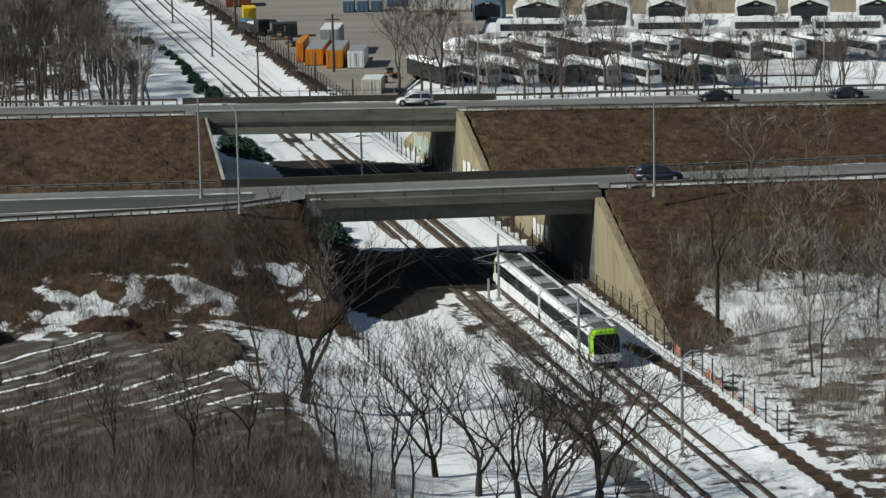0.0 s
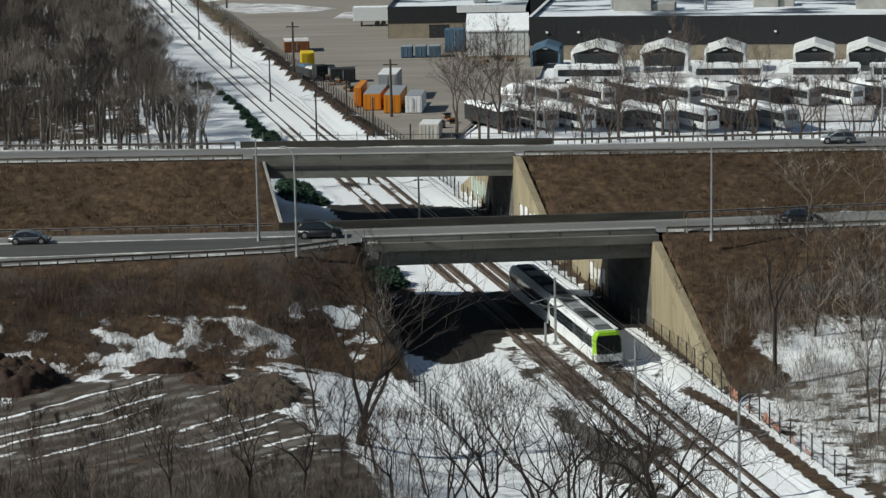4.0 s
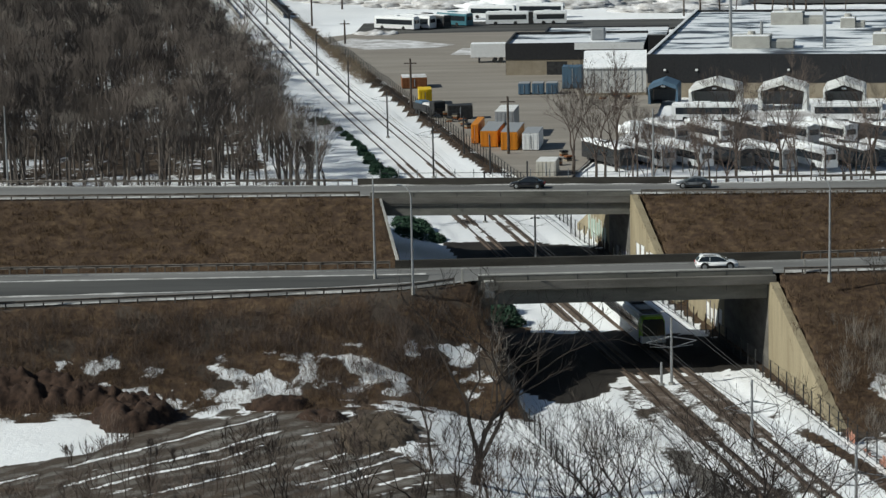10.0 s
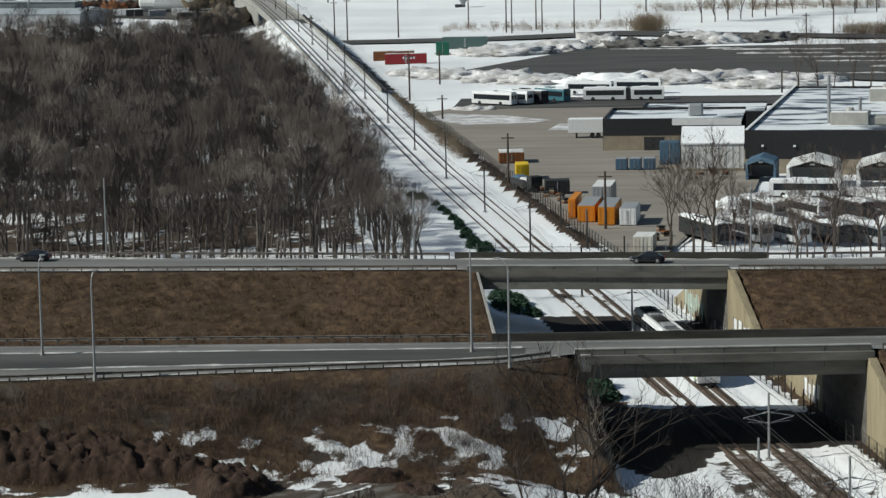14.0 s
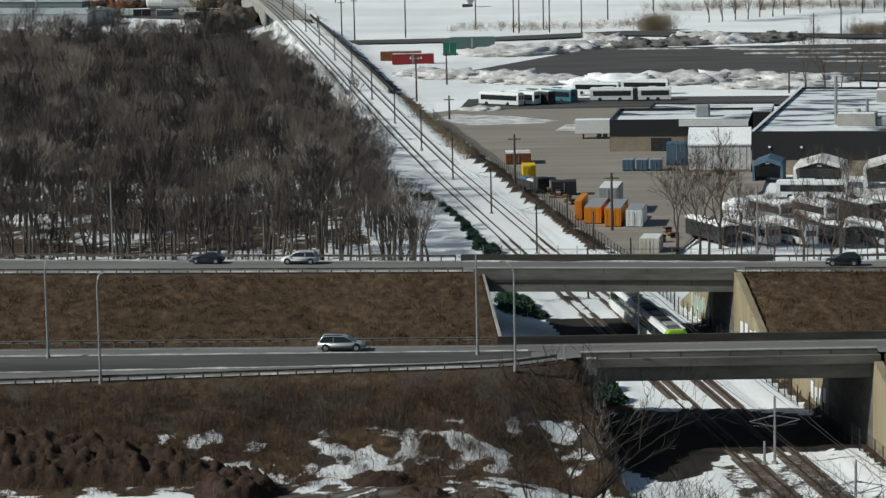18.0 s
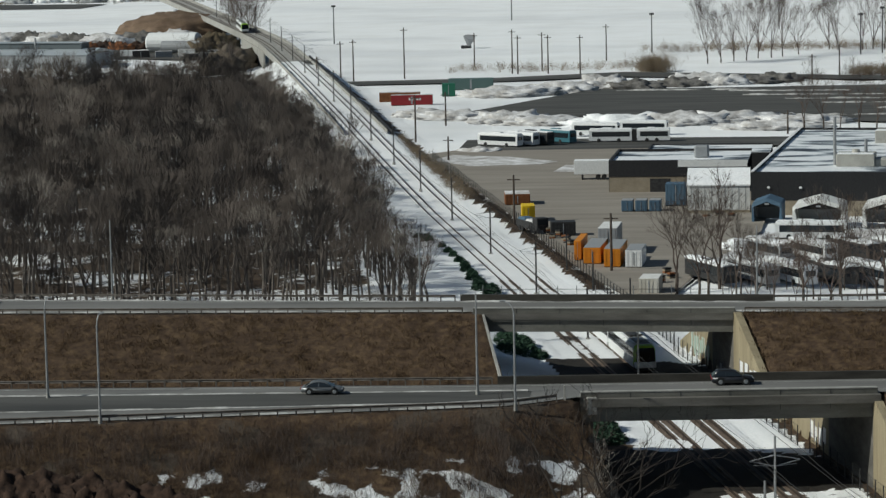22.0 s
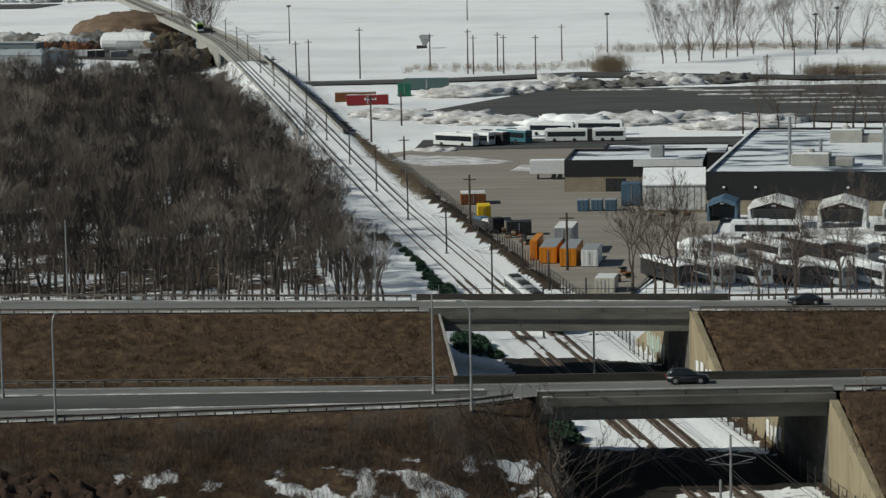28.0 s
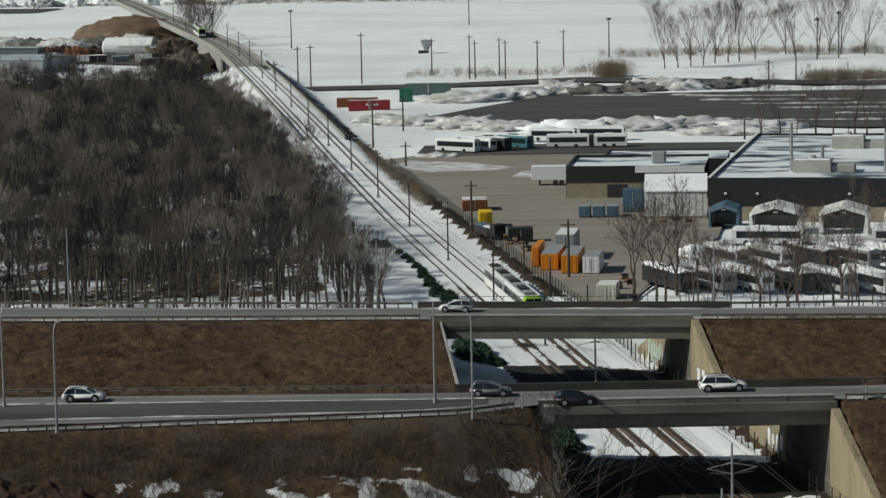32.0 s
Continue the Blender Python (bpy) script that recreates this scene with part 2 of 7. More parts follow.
# ---- small builders ----
def mesh_of(name, verts, faces, material):
    me = bpy.data.meshes.new(name)
    me.from_pydata([tuple(v) for v in verts], [], faces)
    if material:
        me.materials.append(material)
    return me


def data_of(name, bm, material):
    me = bpy.data.meshes.new(name)
    bm.to_mesh(me)
    bm.free()
    if material:
        me.materials.append(material)
    return me


def thing(name, m=None, label="", category="", group="", kind=""):
    ob = new(name)
    ob.empty_display_size = 0.3
    if m is not None:
        ob.matrix_basis = m
    return tagged(ob, label, category, group, kind)


def part(name, bm, material, parent, label="", m=None):
    me = data_of(name, bm, material) if isinstance(bm, bmesh.types.BMesh) else bm
    ob = new(name, me)
    ob.parent = parent
    if m is not None:
        ob.matrix_basis = m
    return tagged(ob, label)


def solo(name, bm, material, label="", category="", group="", kind="", m=None):
    me = data_of(name, bm, material) if isinstance(bm, bmesh.types.BMesh) else bm
    ob = new(name, me)
    if m is not None:
        ob.matrix_basis = m
    return tagged(ob, label, category, group, kind)


def box(bm, x0, x1, y0, y1, z0, z1, bev=0.0):
    r = bmesh.ops.create_cube(bm, size=1.0)
    for v in r["verts"]:
        v.co = ((x0 + x1) / 2 + v.co.x * (x1 - x0), (y0 + y1) / 2 + v.co.y * (y1 - y0), (z0 + z1) / 2 + v.co.z * (z1 - z0))
    if bev:
        es = list({e for v in r["verts"] for e in v.link_edges})
        bmesh.ops.bevel(bm, geom=es, offset=bev, segments=1, affect="EDGES")
    return bm


def block(x0, x1, y0, y1, z0, z1, bev=0.0):
    return box(bmesh.new(), x0, x1, y0, y1, z0, z1, bev)


def tube(bm, a, b, r0, r1=None, n=6):
    """A tapered rod from a to b."""
    a, b = Vector(a), Vector(b)
    r1 = r0 if r1 is None else r1
    w = (b - a).normalized()
    u = w.orthogonal().normalized()
    v = w.cross(u)
    ra = [bm.verts.new(a + (u * math.cos(k * math.tau / n) + v * math.sin(k * math.tau / n)) * r0) for k in range(n)]
    rb = [bm.verts.new(b + (u * math.cos(k * math.tau / n) + v * math.sin(k * math.tau / n)) * r1) for k in range(n)]
    for k in range(n):
        bm.faces.new((ra[k], ra[(k + 1) % n], rb[(k + 1) % n], rb[k]))
    bm.faces.new(ra[::-1])
    bm.faces.new(rb)
    return bm


def rod(a, b, r0, r1=None, n=6):
    return tube(bmesh.new(), a, b, r0, r1, n)


def prism(bm, outline, axis, lo, hi):
    """Extrude a 2D outline along x, y or z."""
    def at(p, h):
        return {"x": (h, p[0], p[1]), "y": (p[0], h, p[1]), "z": (p[0], p[1], h)}[axis]
    a = [bm.verts.new(at(p, lo)) for p in outline]
    b = [bm.verts.new(at(p, hi)) for p in outline]
    n = len(outline)
    bm.faces.new(a[::-1])
    bm.faces.new(b)
    for i in range(n):
        bm.faces.new((a[i], a[(i + 1) % n], b[(i + 1) % n], b[i]))
    bmesh.ops.recalc_face_normals(bm, faces=bm.faces)
    return bm


def sweep(path, profile, closed=True):
    """Sweep a (side, up) profile along a path of (x, y, z)."""
    bm = bmesh.new()
    rings = []
    for i, p in enumerate(path):
        q0, q1 = path[max(0, i - 1)], path[min(len(path) - 1, i + 1)]
        dx, dy = q1[0] - q0[0], q1[1] - q0[1]
        ln = math.hypot(dx, dy)
        nx, ny = dy / ln, -dx / ln
        rings.append([bm.verts.new((p[0] + nx * s, p[1] + ny * s, p[2] + h)) for s, h in profile])
    k = len(profile)
    for a, b in zip(rings, rings[1:]):
        for j in range(k if closed else k - 1):
            bm.faces.new((a[j], a[(j + 1) % k], b[(j + 1) % k], b[j]))
    if closed:
        bm.faces.new(rings[0][::-1])
        bm.faces.new(rings[-1])
    bmesh.ops.recalc_face_normals(bm, faces=bm.faces)
    return bm


def lerp_table(x, table):
    if x <= table[0][0]:
        return table[0][1]
    for (a, va), (b, vb) in zip(table, table[1:]):
        if x <= b:
            w = (x - a) / (b - a)
            return va + (vb - va) * w
    return table[-1][1]


def smooth(x, a, b):
    w = min(1.0, max(0.0, (x - a) / (b - a)))
    return w * w * (3 - 2 * w)


# ---- plan: the railway runs straight away, two highway carriageways cross it on bridges ----
AZ = radians(13.02)
TN = (math.cos(AZ), math.sin(AZ))       # across the track, to the right
TD = (-math.sin(AZ), math.cos(AZ))      # along the track, away
TRACK_OFF = 69.9
GAP = 2.48                              # half the distance between the track centres


def tr(s, u, z=0.0):
    bow = max(0.0, u - 1000.0)
    s -= 0.055 * bow * bow / (bow + 40.0)      # the far end bends away
    return Vector((TN[0] * (TRACK_OFF + s) + TD[0] * u, TN[1] * (TRACK_OFF + s) + TD[1] * u, z))


def su(x, y):
    return x * TN[0] + y * TN[1] - TRACK_OFF, x * TD[0] + y * TD[1]


RISE = [(-900, 0.0), (540, 0.0), (580, 0.5), (640, 1.6), (740, 3.9), (840, 5.7), (940, 7.0), (1040, 7.6), (1400, 8.0), (3000, 8.0)]


def track_z(u):
    return lerp_table(u, RISE)


Z1, Z2 = 10.3, 9.6
# edges of the near carriageway and of the far one, by x
NEAR_SOUTH = [(-400, 251), (-74, 276.0), (-22, 285.0), (-14.5, 290.2), (17, 292.4), (44, 294.4), (120, 305), (400, 340)]
NEAR_NORTH = [(-400, 296.0), (-80, 296.0), (-25, 297.4), (20, 300.3), (46, 303.8), (120, 314), (400, 350)]
FAR_SOUTH = [(-400, 357), (-94, 354.6), (-34, 353.4), (9, 351.8), (52, 350.6), (400, 340)]
FAR_NORTH = [(-400, 374), (-97, 366.6), (-38, 362.8), (9, 360.6), (54, 362.0), (400, 366)]
GORE_NORTH = [(-400, 287.5), (-78, 291.2), (-45, 292.6), (-20, 293.6)]
GORE_SOUTH = [(-400, 270), (-76, 282.6), (-29, 287.0), (-20, 290.0)]
OPEN_L, OPEN_R = -18.0, 10.8


def road_bank(x, y, south, north, top, slope=2.1):
    if x > 6:
        slope = 2.75 if south is NEAR_SOUTH else 2.4
    a, b = lerp_table(x, south) - 1.2, lerp_table(x, north) + 1.2
    d = a - y if y < a else (y - b if y > b else 0.0)
    return top - d / slope


def base_level(x, y):
    s, u = su(x, y)
    left = 3.0 * smooth(-s, 20, 34) * (1 - smooth(y, 300, 318))
    rail = 0.0
    if u > 540:
        tz = track_z(u) - 0.35
        over = max(0.0, abs(s) - 6.5)
        rail = max(0.0, tz - over / 1.6) if u < 930 else 0.0
    return left + rail


def ground_z(x, y):
    s, u = su(x, y)
    h = base_level(x, y)
    bank = max(road_bank(x, y, NEAR_SOUTH, NEAR_NORTH, Z1 - 0.12), road_bank(x, y, FAR_SOUTH, FAR_NORTH, Z2 - 0.12))
    if s > -60:
        limit = 999.0
        if s > 0:
            limit = (s - (OPEN_R + 1.45 - (0.04 * max(0.0, 280 - u) if u < 320 else 0.6))) * 30
        elif y < 325:
            limit = (-s - 18.0) * 9
        else:
            limit = (-s - 19.25) * 30
        bank = min(bank, max(limit, -1))
        if s < 0 and y > 325:
            bank = max(bank, min(3.2, (-s - 9.5) * 0.3) * smooth(u, 334, 348) * (1 - smooth(u, 380, 404)))
    h = max(h, bank)
    if abs(s) < 6.5 and u < 560:
        h = min(h, -0.05)
    n = noise.fractal(Vector((x * 0.07, y * 0.07, 3.3)), 1.0, 2.0, 4)
    rough_amount = 0.28 if abs(s) > 9 else 0.05
    if u > 540 and abs(s) < 7:
        rough_amount = 0.02
    on_road = road_bank(x, y, NEAR_SOUTH, NEAR_NORTH, 1.0) >= 1.0 or road_bank(x, y, FAR_SOUTH, FAR_NORTH, 1.0) >= 1.0
    if on_road and (s < OPEN_L or s > OPEN_R):
        rough_amount = 0.0
    return h + n * rough_amount - (0.13 if (u < 930 and abs(s) < 6.5) else 0.0)


def dirt_stripes(x, y):
    """Ploughed-up earth with snow left in the furrows."""
    bend = 2.2 * noise.noise(Vector((x * 0.05, y * 0.05, 1))) + 0.35 * noise.noise(Vector((x * 0.35, y * 0.35, 5)))
    w = math.sin((x * 0.77 - y * 0.64 + bend) * 2.42)
    return w


def cover(x, y):
    """How much snow, dead grass and gravel lies at a place."""
    s, u = su(x, y)
    bank1 = road_bank(x, y, NEAR_SOUTH, NEAR_NORTH, Z1)
    bank2 = road_bank(x, y, FAR_SOUTH, FAR_NORTH, Z2)
    n1 = noise.fractal(Vector((x * 0.045, y * 0.06, 7.7)), 1.0, 2.0, 4)
    n2 = noise.fractal(Vector((x * 0.16, y * 0.2, 2.2)), 1.0, 2.0, 3)
    n3 = noise.fractal(Vector((x * 0.42, y * 0.55, 4.4)), 0.9, 2.0, 3)
    snow, grass, gravel = 0.85, 0.0, 0.0
    # bare dark soil in the dry under both bridges, shade included in its colour
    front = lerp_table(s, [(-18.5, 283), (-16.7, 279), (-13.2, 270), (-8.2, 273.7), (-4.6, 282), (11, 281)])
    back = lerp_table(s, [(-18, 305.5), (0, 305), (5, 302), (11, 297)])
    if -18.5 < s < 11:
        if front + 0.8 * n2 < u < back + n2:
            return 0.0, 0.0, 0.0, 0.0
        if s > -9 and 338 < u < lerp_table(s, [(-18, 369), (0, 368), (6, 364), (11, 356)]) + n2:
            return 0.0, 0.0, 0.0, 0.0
    if -17.5 < s <= -7 and 250 < u < 283:
        return 0.88 + 0.1 * n2, 0.3, 0.1
    if -9 < s < 10.5 and u < 940:
        snow = 0.95
        if u < 305:
            snow = 0.70 - 0.12 * smooth(u, 252, 264) + 0.2 * n1 + 0.2 * n2 + 0.3 * n3 + 0.15 * smooth(s, 2.5, 4.5)
            path = smooth(-abs(s + 6.6 + 0.9 * n2 * 2), -1.9, -1.0) * smooth(-u, -262, -240)
            snow = snow * (1 - path) + 0.1 * path
            ditch = lerp_table(u, [(190, 8.9), (220, 8.3), (240, 8.5), (252, 7.2), (300, 7.2)])
            trench = smooth(-abs(s - ditch), -1.05, -0.5) * smooth(-u, -256, -250)
            snow = snow * (1 - trench) + 0.02 * trench
            return snow, 0.8 * trench, 0.2 + 0.6 * path
        if u > 430 and s > 8.3 + 0.8 * n2:
            return 0.12 + 0.5 * n3, 0.75, 0.0
        if u < 430 and abs(abs(s) - GAP) < 1.6:
            snow = 0.66 + 0.3 * n2
        return snow, 0.0, 0.15
    if 10.5 <= s < 12.2 + n2 and 425 < u < 930:
        return 0.2 + 0.6 * n3, 0.6, 0.1
    if -18.5 < s < -9 and 334 < u < 404:
        return 0.95, 0.2, 0.0
    if bank1 > 0.2 or bank2 > 0.2:
        if y > 363:
            return (0.75 if s > -16 and bank2 < 6 else 0.3 + 0.5 * n2), 0.5, 0
        snow, grass = 0.04, 0.9
        if y < 300 and s < 0:
            low = smooth(-bank1 + 1.2 * n1, -7.4, -5.4)
            snow = 0.06 + low * (0.20 + 0.22 * n1 + 0.28 * n2 + 0.8 * n3)
            grass = 0.8 - 0.5 * smooth(n2, 0.0, 0.4)
        if y < 300 and s > 0:
            snow = (0.02 + 0.75 * smooth(-bank1, -6.0, -2.0) + 0.25 * n1) * smooth(s + 2 * n2, 13.5, 17.0)
        if 300 < y < 356 and x > 30:
            snow = 0.05 + 0.7 * smooth(-bank2, -5.5, -2.5) * smooth(x, 28, 50) + 0.2 * n2 + 0.45 * n3
        return snow, grass, 0
    if y < 330:
        if s < -9:
            # left of the railway: ploughed earth, then brush towards the camera
            w = dirt_stripes(x, y)
            a, c = 0.64 * x + 0.77 * y, 0.77 * x - 0.64 * y
            keep = 0.5 + 0.5 * noise.fractal(Vector((a * 0.075, c * 0.30, 9.1)), 1.0, 2.0, 3)
            snow = 0.08 + 0.62 * smooth(w, 0.45, 0.95) * smooth(keep, 0.46, 0.58) * smooth(y, 226, 233)
            foot = smooth(y - 0.12 * (x + 50), 255, 260)
            snow = snow * (1 - foot) + (0.36 + 0.22 * n1 + 0.28 * n2 + 0.8 * n3) * foot
            grass = 0.25 + 0.4 * n1
            strip = smooth(s, -31.5, -28.5)
            snow = snow * (1 - strip) + 0.84 * strip
            d = abs((x + 19.2) * 0.84 + (y - 247) * 0.55) + 0.6 * n2
            along = -(x + 19.2) * 0.55 + (y - 247) * 0.84
            snow = max(snow, (0.78 + 0.5 * n3) * smooth(-d, -2.6, -1.4) * smooth(-abs(along), -11, -8))
            field = smooth(-math.hypot((x + 62) / 15.5, (y - 252.0) / 13.0) + 0.12 * n2, -1.05, -0.9)
            snow = max(snow, 1.0 * field)
            return snow + 0.12 * n3 * (1 - field), grass, 0.37 - 0.18 * w * smooth(y, 205, 225) + 0.3 * n3
        return 0.49 - 0.45 * (1 - smooth(s + 2 * n2, 13.0, 16.5)) * smooth(u, 246, 254) + 0.22 * n1 + 0.22 * n2 + 0.45 * n3, 0.5, 0
    if -20 < s < -6.5 and 600 < u < 960:
        return 0.62 - 0.35 * smooth(u, 620, 700) + 0.4 * n2 + 0.3 * n3, 0.5, 0.3
    if s < -9 and y < 960:
        return ((0.50 if y < 440 else 0.42) + 0.4 * n1 + 0.3 * n3 if s < -24 else 0.86), 0.5, 0
    return 0.9 + 0.1 * n1, 0.5, 0


def grid_lines(spec):
    out = []
    for a, b, step in spec:
        k = max(1, round((b - a) / step))
        out += [a + (b - a) * i / k for i in range(k)]
    out.append(spec[-1][1])
    return out


def build_ground():
    xs = grid_lines([(-5000, -1000, 500), (-1000, -300, 50), (-300, -130, 8), (-130, -92, 2.5), (-92, -64, 0.9), (-64, -20, 0.6), (-20, 12, 0.9), (12, 34, 0.5), (34, 56, 0.9), (56, 90, 2.5), (90, 300, 15), (300, 1000, 70), (1000, 5000, 500)])
    ys = grid_lines([(-3000, 0, 500), (0, 170, 30), (170, 205, 3), (205, 258, 0.55), (258, 395, 0.9), (395, 480, 2.5), (480, 960, 8), (960, 2000, 40), (2000, 6000, 400)])
    verts = [(x, y, ground_z(x, y) if 150 < y < 1100 and -320 < x < 330 else 0.0) for y in ys for x in xs]
    nx = len(xs)
    faces = [(j * nx + i, j * nx + i + 1, (j + 1) * nx + i + 1, (j + 1) * nx + i) for j in range(len(ys) - 1) for i in range(nx - 1)]
    me = mesh_of("ground", verts, faces, GROUND)
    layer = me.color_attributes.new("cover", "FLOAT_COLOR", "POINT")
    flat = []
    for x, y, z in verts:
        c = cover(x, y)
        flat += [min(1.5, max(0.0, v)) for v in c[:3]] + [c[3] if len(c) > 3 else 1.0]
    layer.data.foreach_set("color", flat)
    me.polygons.foreach_set("use_smooth", [True] * len(faces))
    return tagged(new("ground", me), "snowy ground with dead grass and bare earth", "ground", kind="structure")


build_ground()


# ---- carriageways ----
def strip_between(x0, x1, step, south, north, z, inset=0.0):
    bm = bmesh.new()
    prev = None
    k = int((x1 - x0) / step)
    for i in range(k + 1):
        x = x0 + (x1 - x0) * i / k
        a, b = lerp_table(x, south) + inset, lerp_table(x, north) - inset
        cur = (bm.verts.new((x, a, z)), bm.verts.new((x, b, z)))
        if prev:
            bm.faces.new((prev[0], cur[0], cur[1], prev[1]))
        prev = cur
    return bm


def line_along(x0, x1, table, off, z, width=0.14, step=3.0):
    k = max(1, int((x1 - x0) / step))
    path = [(x0 + (x1 - x0) * i / k, lerp_table(x0 + (x1 - x0) * i / k, table) + off, z) for i in range(k + 1)]
    return sweep(path, [(-width / 2, 0), (width / 2, 0)], closed=False)


road1 = solo("road_near", strip_between(-330, 330, 3, NEAR_SOUTH, NEAR_NORTH, Z1), ASPHALT, "salt-greyed asphalt highway carriageway", "road", kind="structure")
road2 = solo("road_far", strip_between(-330, 330, 3, FAR_SOUTH, FAR_NORTH, Z2), ASPHALT, "salt-greyed asphalt carriageway towards the other side", "road", kind="structure")
part("gore", strip_between(-330, -20, 3, GORE_SOUTH, GORE_NORTH, Z1 + 0.012), ASPHALT_DARK, road1, "dark damp strip between lane and ramp")
for name, x0, x1, tab, off, z, par in (
        ("edge_line", -330, 330, NEAR_NORTH, -1.0, Z1 + 0.02, road1), ("edge_line", -330, -20, GORE_NORTH, 0.1, Z1 + 0.02, road1),
        ("edge_line", -330, -20, GORE_SOUTH, -0.1, Z1 + 0.02, road1), ("edge_line", -12, 330, NEAR_SOUTH, 1.6, Z1 + 0.02, road1),
        ("edge_line", -330, 330, FAR_SOUTH, 1.3, Z2 + 0.02, road2), ("edge_line", -330, 330, FAR_NORTH, -1.2, Z2 + 0.02, road2)):
    part(name, line_along(x0, x1, tab, off, z), WHITE_LINE, par)


def snow_ridge(x0, x1, tab, off, z, width, height, par, seed):
    """A thin ragged line of ploughed snow and grit along an edge."""
    bm = bmesh.new()
    prev = None
    for i in range(int((x1 - x0) / 0.8) + 1):
        x = x0 + 0.8 * i
        k = max(0.02, 0.75 + 1.5 * noise.fractal(Vector((x * 0.12, seed, 0)), 1.0, 2.0, 4))
        y = lerp_table(x, tab) + off + 0.12 * noise.noise(Vector((x * 0.3, seed, 4)))
        cur = [bm.verts.new((x, y + d * width * k, z + h * height * min(1.4, k))) for d, h in ((-0.5, 0.0), (-0.15, 1.0), (0.2, 0.8), (0.5, 0.0))]
        if prev:
            for q in range(3):
                bm.faces.new((prev[q], cur[q], cur[q + 1], prev[q + 1]))
        prev = cur
    part("snow_ridge", bm, SLUSH, par, "thin line of dirty ploughed snow")


snow_ridge(-130, -20, GORE_NORTH, 0.35, Z1 + 0.014, 0.6, 0.12, road1, 1)
snow_ridge(-130, -18, GORE_SOUTH, -0.35, Z1 + 0.014, 0.6, 0.12, road1, 2)
snow_ridge(-130, -16, NEAR_SOUTH, 0.35, Z1 + 0.014, 0.6, 0.12, road1, 3)
snow_ridge(18, 80, NEAR_SOUTH, 0.5, Z1 + 0.014, 1.0, 0.16, road1, 4)
snow_ridge(-130, 80, FAR_SOUTH, 0.5, Z2 + 0.014, 0.55, 0.12, road2, 5)
snow_ridge(-130, 80, FAR_NORTH, -0.3, Z2 + 0.014, 0.5, 0.12, road2, 6)


# ---- bridges ----
def on_line(tab, x, off=0.0):
    return lerp_table(x, tab) + off


def build_bridge(name, x0, x1, south, north, z, depth, label):
    b = thing(name, None, label, "bridge")
    k = 10
    xs = [x0 + (x1 - x0) * i / k for i in range(k + 1)]
    def bar(pname, tab, prof, mat, lab=""):
        return part(pname, sweep([(x, lerp_table(x, tab), z) for x in xs], prof), mat, b, lab)
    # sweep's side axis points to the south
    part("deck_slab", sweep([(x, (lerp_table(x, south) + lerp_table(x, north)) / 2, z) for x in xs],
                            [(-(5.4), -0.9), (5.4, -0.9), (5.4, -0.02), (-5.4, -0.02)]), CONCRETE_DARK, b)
    bar("fascia", south, [(0.15, -1.15), (0.75, -1.15), (0.75, 0.55), (0.15, 0.55)], CONCRETE_MID, "stained concrete fascia")
    bar("kerb", south, [(0.05, 0.0), (-0.95, 0.0), (-0.95, 0.20), (0.05, 0.24)], CONCRETE, "pale concrete kerb")
    bar("parapet_cap", south, [(0.8, 0.55), (0.1, 0.55), (0.1, 0.66), (0.8, 0.66)], CONCRETE, "pale parapet top")
    a, c = (x0 - 9.4, x1 + 3.6) if z > 10 else (x0 - 2.6, x1 + 5.0)
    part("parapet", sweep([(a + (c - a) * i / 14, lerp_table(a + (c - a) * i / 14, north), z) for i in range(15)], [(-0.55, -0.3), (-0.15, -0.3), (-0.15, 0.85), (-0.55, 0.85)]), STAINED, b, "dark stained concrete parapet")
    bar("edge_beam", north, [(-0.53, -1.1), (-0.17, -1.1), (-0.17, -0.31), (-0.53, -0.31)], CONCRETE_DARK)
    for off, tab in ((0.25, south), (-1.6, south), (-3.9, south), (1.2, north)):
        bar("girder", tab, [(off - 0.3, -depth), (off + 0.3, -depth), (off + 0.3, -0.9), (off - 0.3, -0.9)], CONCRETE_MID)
    return b


bridge1 = build_bridge("highway_bridge", -14.6, 16.7, NEAR_SOUTH, NEAR_NORTH, Z1, 2.6, "weathered grey concrete highway bridge over the railway")
bridge2 = build_bridge("highway_bridge", -31.4, 2.2, FAR_SOUTH, FAR_NORTH, Z2, 2.5, "weathered grey concrete bridge of the far carriageway")


def wall_along_track(s0, s1, outline, flare=0.0):
    """A wall between s0 and s1; the outline is (u, z); flare swings its near end towards the track."""
    bm = bmesh.new()
    far = max(u for u, _ in outline)
    a = [bm.verts.new(tr(s0 - flare * (far - u), u, z)) for u, z in outline]
    b = [bm.verts.new(tr(s1 - flare * (far - u), u, z)) for u, z in outline]
    n = len(outline)
    bm.faces.new(a)
    bm.faces.new(b[::-1])
    for i in range(n):
        bm.faces.new((a[i], b[i], b[(i + 1) % n], a[(i + 1) % n]))
    bmesh.ops.recalc_face_normals(bm, faces=bm.faces)
    return bm


# right abutments with their wings, left abutments; abutments carry their shade as darker concrete
U1a = 280.3
U2a, U2b = su(2.2, 351.5)[1], su(0.5, 361.5)[1]
U1e, U2e = 298.0, 353.9
U1c, U2c = su(-14.4, 290.8)[1], su(-31.0, 353.0)[1]
U1f, U2f = 306.0, 362.0


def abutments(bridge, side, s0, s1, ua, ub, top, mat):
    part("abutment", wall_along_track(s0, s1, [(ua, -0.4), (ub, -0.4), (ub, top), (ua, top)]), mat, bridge)


